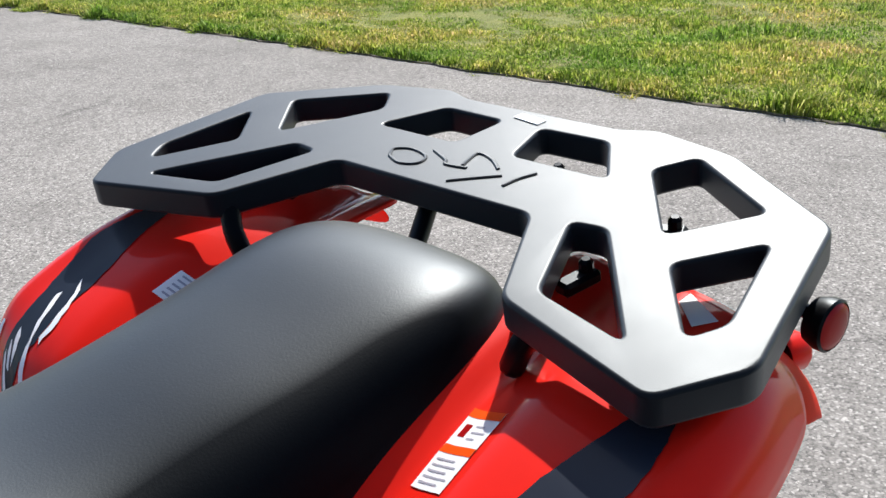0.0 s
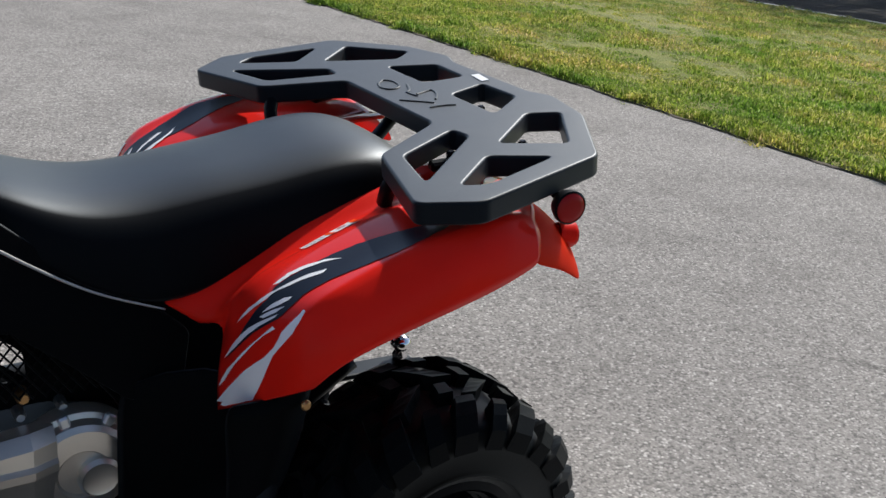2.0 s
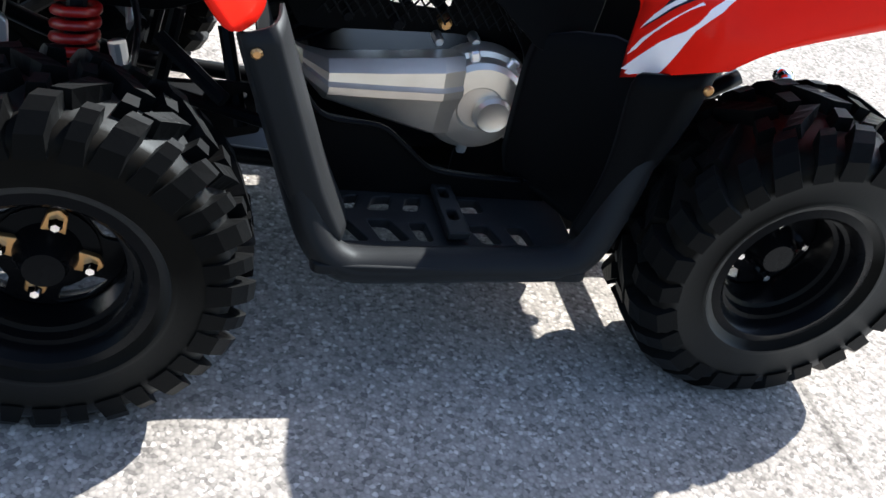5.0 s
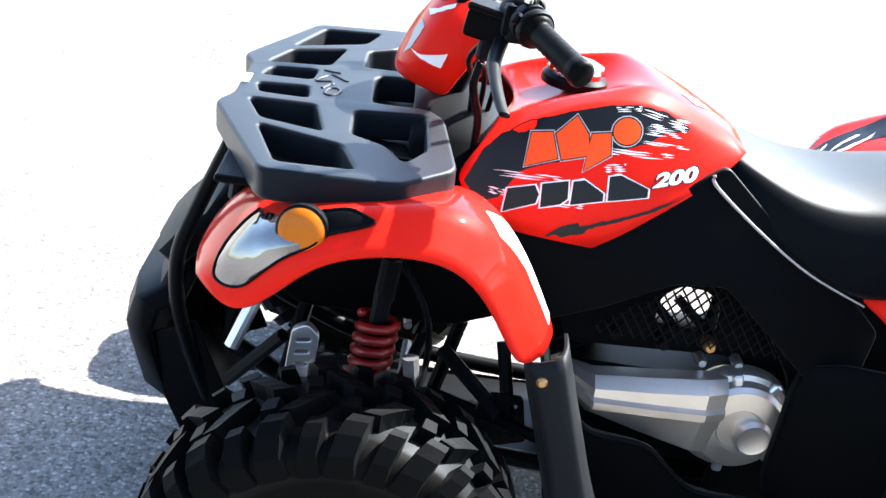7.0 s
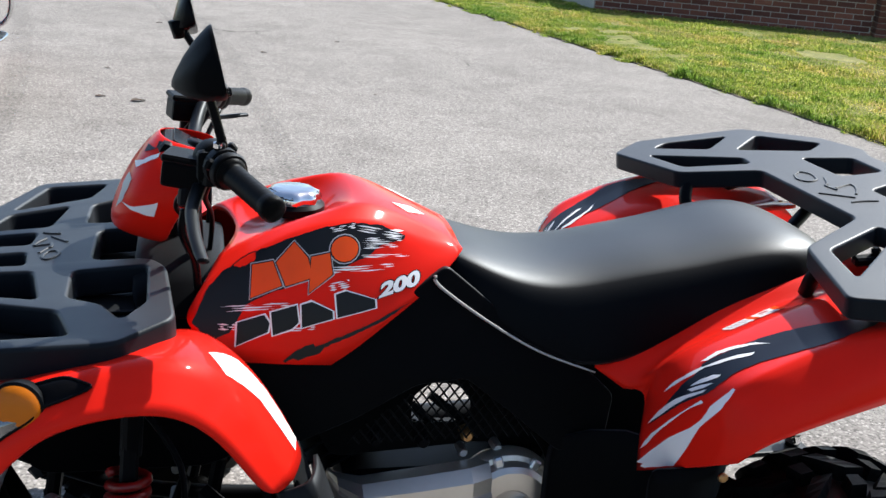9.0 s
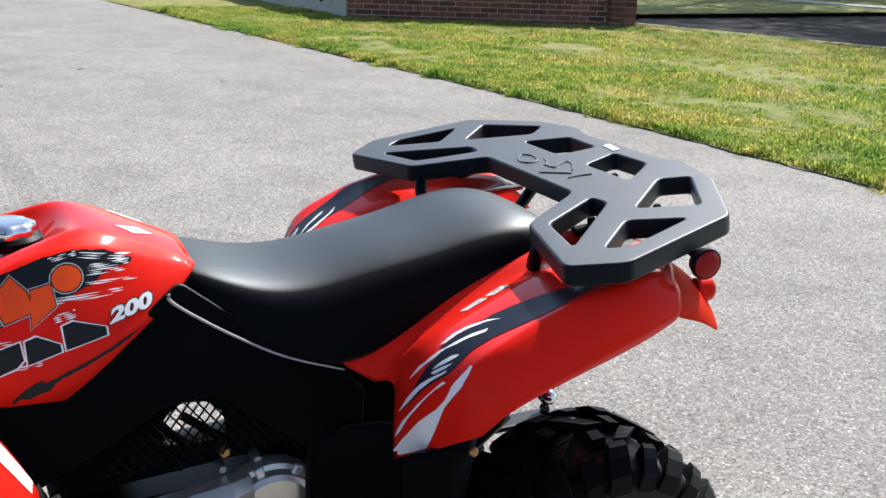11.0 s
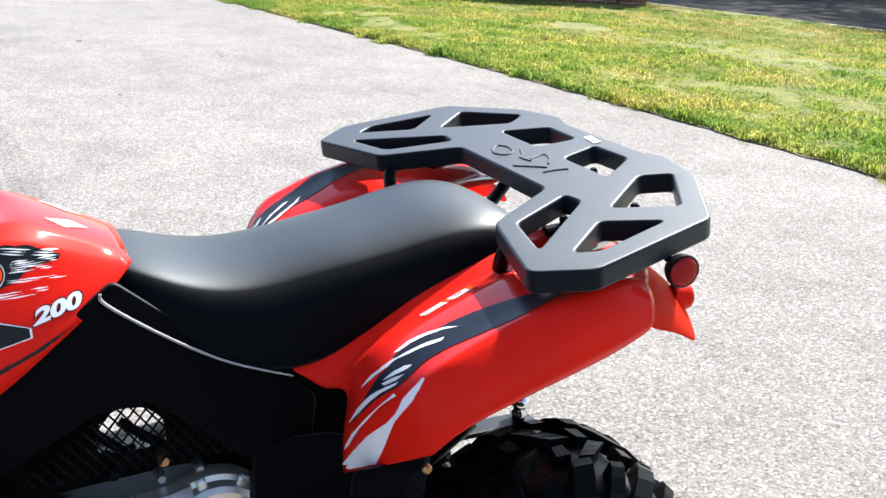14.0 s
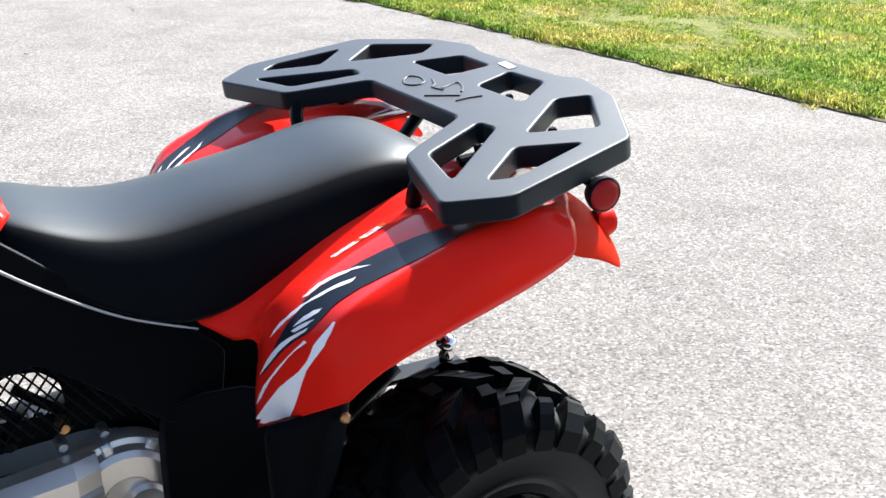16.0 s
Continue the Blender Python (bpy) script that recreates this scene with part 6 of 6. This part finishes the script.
        slant("navy_band", [(-0.407, 0.191), (-0.400, 0.203), (-0.391, 0.216), (-0.379, 0.229), (-0.363, 0.239), (-0.351, 0.252), (-0.332, 0.260), (-0.305, 0.268), (-0.269, 0.278), (-0.233, 0.283), (-0.197, 0.284), (-0.130, 0.284), (-0.090, 0.281), (-0.130, 0.262), (-0.195, 0.243), (-0.216, 0.238), (-0.244, 0.235), (-0.279, 0.231), (-0.302, 0.228), (-0.322, 0.223), (-0.336, 0.218), (-0.349, 0.210), (-0.360, 0.203), (-0.368, 0.199), (-0.380, 0.199), (-0.390, 0.198), (-0.399, 0.194)], NAVY, 0.0012, 0.0005)
        for p in ([(-0.350, 0.258), (-0.327, 0.269), (-0.302, 0.272), (-0.278, 0.270), (-0.264, 0.262), (-0.286, 0.267), (-0.306, 0.266), (-0.327, 0.263), (-0.344, 0.256)],
                  [(-0.391, 0.230), (-0.380, 0.240), (-0.362, 0.245), (-0.344, 0.248), (-0.315, 0.252), (-0.290, 0.251), (-0.297, 0.246), (-0.319, 0.246), (-0.337, 0.244), (-0.352, 0.244), (-0.370, 0.237), (-0.383, 0.233)],
                  [(-0.376, 0.220), (-0.363, 0.226), (-0.351, 0.227), (-0.344, 0.223), (-0.349, 0.220), (-0.361, 0.219)],
                  [(-0.379, 0.216), (-0.366, 0.216), (-0.356, 0.213), (-0.366, 0.210), (-0.377, 0.211)],
                  [(-0.407, 0.193), (-0.401, 0.203), (-0.390, 0.209), (-0.378, 0.208), (-0.365, 0.206), (-0.369, 0.203), (-0.383, 0.203), (-0.394, 0.200), (-0.402, 0.195)],
                  [(-0.416, 0.160), (-0.410, 0.174), (-0.400, 0.181), (-0.384, 0.188), (-0.374, 0.192), (-0.373, 0.187), (-0.384, 0.186), (-0.396, 0.180), (-0.406, 0.173), (-0.413, 0.162)],
                  [(-0.419, 0.143), (-0.412, 0.150), (-0.402, 0.157), (-0.409, 0.146), (-0.416, 0.138)]):
            slant("white_scratch", p, DECAL_WHITE, 0.0018, 0.0007)
        slant("white_flash", [(-0.417, 0.135), (-0.411, 0.149), (-0.402, 0.157), (-0.387, 0.159), (-0.379, 0.164), (-0.370, 0.178), (-0.346, 0.194), (-0.345, 0.191), (-0.362, 0.169), (-0.373, 0.161), (-0.380, 0.155), (-0.385, 0.143), (-0.390, 0.127), (-0.393, 0.119), (-0.414, 0.131)], DECAL_WHITE, 0.0014, 0.0004)
        la, lb, lc, ld = (Vector(q) for q in ((-0.262, 0.217), (-0.170, 0.212), (-0.276, 0.266), (-0.182, 0.262)))

        def strip_of(t0, t1, w0, w1):
            return [la.lerp(lb, t).lerp(lc.lerp(ld, t), w) for t, w in ((t0, w0), (t1, w0), (t1, w1), (t0, w1))]

        if side < 0:
            up("warning_label", strip_of(0, 1, 0, 1), PAPER, 0.0012)
            up("label_stripe", strip_of(0.89, 1.0, 0, 1), DECAL_ORANGE, 0.0016)
            up("label_stripe", strip_of(0.43, 0.53, 0, 1), DECAL_ORANGE, 0.0016)
            up("label_figure", strip_of(0.64, 0.80, 0.16, 0.36), LENS_RED, 0.0016)
            for t in (0.06, 0.13, 0.20, 0.27, 0.34, 0.62, 0.70, 0.78):
                up("label_print", strip_of(t, t + 0.022, 0.12 if t < 0.5 else 0.48, 0.60 + 0.3 * (t * 7 % 1)), PRINT, 0.0016)
        else:
            up("warning_label", strip_of(0.50, 0.95, 0, 0.9), PAPER, 0.0012)
            for t in (0.56, 0.64, 0.72, 0.80, 0.88):
                up("label_print", strip_of(t, t + 0.03, 0.15, 0.75), PRINT, 0.0016)
        ff = [o for o in quad.children if o.name.startswith("front_fender")][0 if side < 0 else 1]
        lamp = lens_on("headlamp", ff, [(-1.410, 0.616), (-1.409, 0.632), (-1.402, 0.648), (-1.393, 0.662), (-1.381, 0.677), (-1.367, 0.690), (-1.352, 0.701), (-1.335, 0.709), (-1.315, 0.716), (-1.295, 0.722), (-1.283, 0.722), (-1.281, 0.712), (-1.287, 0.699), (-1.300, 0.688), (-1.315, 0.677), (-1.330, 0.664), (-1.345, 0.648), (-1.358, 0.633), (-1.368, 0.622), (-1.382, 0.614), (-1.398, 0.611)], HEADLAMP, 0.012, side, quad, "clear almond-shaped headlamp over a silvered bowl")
        lens_on("lamp_tail", ff, [(-1.293, 0.724), (-1.275, 0.732), (-1.253, 0.737), (-1.235, 0.735), (-1.222, 0.731), (-1.244, 0.722), (-1.263, 0.715), (-1.281, 0.709)], GLOSS_BLACK, 0.003, side, lamp)
        # sheen on the front mudguard's rear leg, painted as a white patch
        decal("white_flash", ff, [(-1.085, 0.350), (-1.045, 0.304), (-1.005, 0.288), (-0.962, 0.308), (-0.966, 0.340), (-1.016, 0.344), (-1.063, 0.374)], DECAL_WHITE, "z", 0.0012, side)
        decal("white_flash", fender, [(0.005, 0.335), (0.040, 0.300), (0.062, 0.300), (0.030, 0.350)], DECAL_WHITE, "z", 0.0012, side)
        cw = [o for o in quad.children if o.name.startswith("handlebar_cowl")][0]
        decal("white_flash", cw, [(-1.186, 0.905), (-1.167, 0.917), (-1.149, 0.926), (-1.151, 0.921), (-1.168, 0.911), (-1.184, 0.900)], DECAL_WHITE, "y", 0.0014, side, 0.0008)
        decal("white_flash", cw, [(-1.205, 0.850), (-1.187, 0.849), (-1.152, 0.861), (-1.158, 0.838), (-1.174, 0.840), (-1.190, 0.843)], DECAL_WHITE, "y", 0.0014, side, 0.0008)
        decal("grey_flash", cw, [(-1.214, 0.838), (-1.204, 0.872), (-1.194, 0.890), (-1.190, 0.884), (-1.205, 0.850)], DECAL_GREY, "y", 0.0012, side, 0.0006)
        decal("navy_flash", cw, [(-1.172, 0.921), (-1.161, 0.940), (-1.146, 0.948), (-1.138, 0.938)], NAVY, "y", 0.0014, side)


build_decals()


# ---- the grille of the engine bay ----
def build_grille():
    """Crossed wires in a bay of the side panel."""
    for s in (-1, 1):
        g = put("grille", None, quad, "black diamond wire mesh before the engine bay")
        y = s * 0.165

        def inside(x, z):
            return 0.478 < z < 0.60 - 1.05 * abs(x + 0.70) ** 1.25 and -0.87 < x < -0.53

        for k in range(-14, 15):
            for lean in (1, -1):
                run = []
                for i in range(41):
                    z = 0.47 + 0.0035 * i
                    x = -0.70 + 0.018 * k + lean * (z - 0.53) * 0.75
                    if inside(x, z):
                        run.append((x, y + lean * 0.0008, z))
                if len(run) > 3:
                    part("wire", tube_bm([run[0], run[-1]], 0.0017, 5, 0), STEEL_BLACK, g)


    # added plate that blocks daylight through the bay, save for one opening
    bay = plate_mesh("bay_shroud", rounded([(-0.98, 0.62), (-0.70, 0.70), (-0.42, 0.58), (-0.42, 0.40), (-0.62, 0.445), (-0.88, 0.43)], 0.02), [rounded([(-0.748, 0.486), (-0.748, 0.535), (-0.72, 0.560), (-0.675, 0.556), (-0.648, 0.53), (-0.644, 0.482)], 0.012)], 0.008, 0.002, BLACK)
    bay.transform(Matrix.Translation((0, -0.118, 0)) @ Matrix.Rotation(radians(90), 4, "X"))
    put("bay_shroud", bay, quad, "added black plate that keeps the bay behind the wire mesh dark")


# ---- a motorcycle further down the driveway ----
def ring_mesh(name, R, r, wide, mat, m, steps=40):
    prof = [(R - r, -wide * 0.75), (R - r * 0.5, -wide), (R - r * 0.12, -wide * 0.78), (R, -wide * 0.35), (R + 0.004, 0)]
    prof = prof + [(q, -h) for q, h in prof[-2::-1]]
    bm = spin_bm(prof, steps, m)
    return bm


def build_motorcycle():
    bike = tagged(put("motorcycle", None), "red touring motorcycle with black saddlebags and chrome exhaust", "motorcycle")
    bike.matrix_local = pose(-2.67, 4.30, 0, 0, 0, -3)
    side = Matrix.Rotation(radians(90), 4, "Y")

    def at(x, y, z):
        return Matrix.Translation((x, y, z)) @ side

    for nm, y, R, w in (("rear_wheel", 0.0, 0.325, 0.088), ("front_wheel", 1.66, 0.320, 0.068)):
        wh = put(nm, None, bike)
        sharp(part("tyre", ring_mesh("tyre", R, 0.11, w, RUBBER, at(0, y, R)), RUBBER, wh, "worn black road tyre"), 35)
        for k in range(26):
            a = 2 * math.pi * k / 26
            c = Matrix.Translation((0, y, R)) @ Matrix.Rotation(a, 4, "X") @ Matrix.Translation((0.034 if k % 2 else -0.034, 0, R + 0.001)) @ Matrix.Rotation(radians(28 if k % 2 else -28), 4, "Z")
            part("groove", box_bm((0.006, 0.07, 0.006), 0, c), STEEL_BLACK, wh)
        part("rim", spin_bm([(R - 0.105, -0.05), (R - 0.115, -0.045), (R - 0.13, 0), (R - 0.115, 0.045), (R - 0.105, 0.05)], 36, at(0, y, R)), STEEL_BLACK, wh, smooth=True)
        for k in range(5):
            a = 2 * math.pi * k / 5
            part("spoke", box_bm((0.03, 0.035, R - 0.12), 0.006, Matrix.Translation((0, y, R)) @ Matrix.Rotation(a, 4, "X") @ Matrix.Translation((0, 0, (R - 0.12) / 2))), STEEL_BLACK, wh)
        part("brake_disc", spin_bm([(0.075, 0), (0.145, 0), (0.145, 0.006), (0.075, 0.006), (0.075, 0)], 36, at(0.075, y, R)), STEEL, wh)
        part("axle", spin_bm([(0, -0.13), (0.03, -0.13), (0.03, 0.13), (0, 0.13)], 16, at(0, y, R)), STEEL, wh)
    rows = []
    for k in range(13):
        a = radians(-62 + 14.5 * k)
        rows.append([(x, -0.395 * math.sin(a) * -1 - 0.02, 0.325 + (0.39 - abs(x) * 0.5) * math.cos(a) + 0.01) for x in (-0.12, -0.11, -0.06, 0, 0.06, 0.11, 0.12)])
    fen = put("rear_mudguard", grid_mesh("rear_mudguard", rows, RED), bike, "glossy red rear mudguard")
    thicken(fen, 0.006, 1)
    for s in (-1, 1):
        bag = put("saddlebag", None, bike, "hard black saddlebag")
        part("bag_body", box_bm((0.22, 0.56, 0.34), 0.045, Matrix.Translation((s * 0.27, 0.10, 0.58)), 3), BLACK, bag, smooth=True)
        part("bag_lid", box_bm((0.23, 0.57, 0.06), 0.025, Matrix.Translation((s * 0.27, 0.10, 0.775)), 3), BLACK, bag, smooth=True)
        part("latch", box_bm((0.012, 0.05, 0.06), 0.004, Matrix.Translation((s * 0.388, 0.10, 0.72))), CHROME, bag)
        part("signal", spin_bm([(0, 0), (0.038, 0), (0.042, 0.02), (0.034, 0.035), (0, 0.04)], 20, between((s * 0.155, -0.31, 0.545), (s * 0.155, -0.5, 0.545))), CHROME, bike, "round chrome turn signal", smooth=True)
        part("exhaust", tube_bm([(s * 0.20, 1.0, 0.28), (s * 0.235, 0.6, 0.24), (s * 0.23, 0.2, 0.265), (s * 0.225, -0.32, 0.295)], 0.052, 16), CHROME, bike, "chrome exhaust pipe", smooth=True)
        part("exhaust_mouth", spin_bm([(0.0, 0), (0.045, 0), (0.047, 0.012), (0.052, 0.012), (0.052, -0.02)], 20, between((s * 0.225, -0.318, 0.295), (s * 0.227, -0.5, 0.305))), STEEL_BLACK, bike)
        part("foot_board", box_bm((0.13, 0.34, 0.025), 0.010, Matrix.Translation((s * 0.33, 0.98, 0.30))), STEEL_BLACK, bike)
        part("foot_board_edge", tube_bm([(s * 0.27, 0.80, 0.295), (s * 0.39, 0.82, 0.295), (s * 0.405, 0.98, 0.295), (s * 0.39, 1.14, 0.300), (s * 0.30, 1.18, 0.305)], 0.010, 8), CHROME, bike, smooth=True)
        part("crash_bar", tube_bm([(s * 0.12, 1.22, 0.26), (s * 0.36, 1.20, 0.36), (s * 0.42, 1.18, 0.52), (s * 0.36, 1.18, 0.68), (s * 0.10, 1.20, 0.76)], 0.016, 10), CHROME, bike, "chrome crash bar", smooth=True)
        part("peg", box_bm((0.09, 0.04, 0.03), 0.008, Matrix.Translation((s * 0.30, 0.52, 0.46))), STEEL_BLACK, bike)
        part("side_cover", box_bm((0.05, 0.30, 0.20), 0.03, Matrix.Translation((s * 0.15, 0.62, 0.52)), 3), RED, bike, smooth=True)
        part("fork_leg", tube_bm([(s * 0.10, 1.62, 0.33), (s * 0.10, 1.42, 0.95)], 0.028, 12, 0), CHROME, bike, smooth=True)
        part("handle", tube_bm([(s * 0.06, 1.36, 1.02), (s * 0.30, 1.20, 1.10), (s * 0.42, 1.02, 1.08)], 0.014, 10), CHROME, bike, smooth=True)
    part("engine_block", box_bm((0.28, 0.42, 0.34), 0.04, Matrix.Translation((0, 0.92, 0.42)), 3), ENGINE, bike, smooth=True)
    part("fuel_tank", box_bm((0.30, 0.52, 0.22), 0.09, Matrix.Translation((0, 1.02, 0.82)), 4), RED, bike, "glossy red fuel tank", smooth=True)
    part("saddle", box_bm((0.34, 0.72, 0.12), 0.05, Matrix.Translation((0, 0.42, 0.76)), 3), VINYL, bike, smooth=True)
    part("front_mudguard", ring_mesh("g", 0.365, 0.05, 0.07, RED, at(0, 1.66, 0.335)), RED, bike, smooth=True)
    part("tail_lens", box_bm((0.16, 0.05, 0.10), 0.03, Matrix.Translation((0, -0.375, 0.60)), 3), LENS_RED, bike, "red tail lamp", smooth=True)
    part("tail_trim", box_bm((0.22, 0.05, 0.035), 0.012, Matrix.Translation((0, -0.365, 0.535))), CHROME, bike)
    part("reflector", box_bm((0.09, 0.012, 0.03), 0.003, Matrix.Translation((0, -0.392, 0.49))), LENS_RED, bike)
    plate = part("number_plate", box_bm((0.178, 0.004, 0.10), 0.004, Matrix.Translation((0, -0.400, 0.42)), 1), PAPER, bike, "white number plate")
    for k in range(6):
        part("plate_mark", box_bm((0.014, 0.002, 0.042), 0, Matrix.Translation((-0.06 + 0.024 * k, -0.4035, 0.412))), PRINT, plate)
    part("plate_bracket", box_bm((0.12, 0.02, 0.14), 0.006, Matrix.Translation((0, -0.388, 0.44))), STEEL_BLACK, bike)
    part("swing_arm", box_bm((0.26, 0.50, 0.06), 0.015, Matrix.Translation((0, 0.25, 0.325))), STEEL_BLACK, bike)
    part("kick_stand", tube_bm([(-0.12, 0.8, 0.26), (-0.26, 0.86, 0.03), (-0.30, 0.87, 0.008)], 0.012, 8), STEEL_BLACK, bike)


def tyre_mark_material():
    k = Nodes("tyre_mark", 0.85, 0.0, (0.06, 0.058, 0.056))
    t = k.n("ShaderNodeBsdfTransparent")
    m = k.n("ShaderNodeMixShader")
    k.link(k.ramp(k.noise(40.0, 6.0), [(0.40, (0.0,) * 3), (0.75, (0.26,) * 3)]), m.inputs[0])
    k.link(t.outputs[0], m.inputs[1])
    k.link(k.b.outputs[0], m.inputs[2])
    k.link(m.outputs[0], k.t.nodes["Material Output"].inputs["Surface"])
    return k.m


MARK = tyre_mark_material()


def tyre_mark(line, wide):
    pts = glide([(x, y, 0) for x, y in line], 10)
    rows = []
    for i, p in enumerate(pts):
        d = (pts[min(i + 1, len(pts) - 1)] - pts[max(i - 1, 0)]).normalized()
        nrm = Vector((-d.y, d.x, 0))
        rows.append([tuple(p + nrm * (wide * t / 2) + Vector((0, 0, 0.0045))) for t in (-1, 0, 1)])
    tagged(put("tyre_mark", grid_mesh("tyre_mark", rows, MARK)), "faint curved dark rubber mark on the asphalt", "tyre mark", kind="structure")


build_grille()
build_motorcycle()
tyre_mark([(-0.57, 2.4), (-0.59, 3.2), (-0.62, 4.1), (-0.67, 5.0), (-0.73, 6.6), (-0.90, 8.5), (-1.25, 10.5), (-2.2, 14.0)], 0.13)
tyre_mark([(-1.95, 2.2), (-2.04, 3.4), (-2.14, 4.8), (-2.30, 6.5), (-2.75, 9.5), (-3.6, 13.0)], 0.16)
tyre_mark([(-1.00, 4.8), (-1.05, 5.9), (-1.15, 7.9), (-1.41, 10.0), (-2.2, 13.5)], 0.11)


def dry_leaf(x, y, turn, size):
    """A small curled dead leaf lying on the asphalt."""
    rows = []
    for i in range(7):
        t = i / 6
        w = 0.32 * math.sin(math.pi * (0.06 + 0.9 * t)) ** 0.8
        rows.append([((t - 0.5), -w, 0.10 * math.sin(3 * t) + 0.06), ((t - 0.5), 0.0, 0.05 * math.sin(3 * t)), ((t - 0.5), w, 0.14 * math.sin(3 * t + 0.5))])
    ob = put("dry_leaf", grid_mesh("dry_leaf", rows, LEAF_BROWN))
    ob.matrix_local = Matrix.Translation((x, y, 0.003)) @ Matrix.Rotation(radians(turn), 4, "Z") @ Matrix.Scale(size * 0.6, 4)
    tagged(ob, "small curled dark brown dead leaf on the asphalt", "leaf", group="dead leaves on the driveway")


LEAF_BROWN = plain("dead_leaf", (0.07, 0.05, 0.035), 0.8, vary=0.3)
for x, y, turn, size in ((-1.40, 4.89, 20, 0.15), (-1.36, 8.69, 5, 0.10), (0.26, 7.97, 30, 0.09), (-1.22, 4.18, 60, 0.04), (0.18, 5.38, -20, 0.045), (-1.63, 5.0, 10, 0.10), (-0.48, 7.11, 15, 0.09), (-1.66, 6.04, -15, 0.07), (0.385, -0.295, 40, 0.016)):
    dry_leaf(x, y, turn, size)
build_grass()
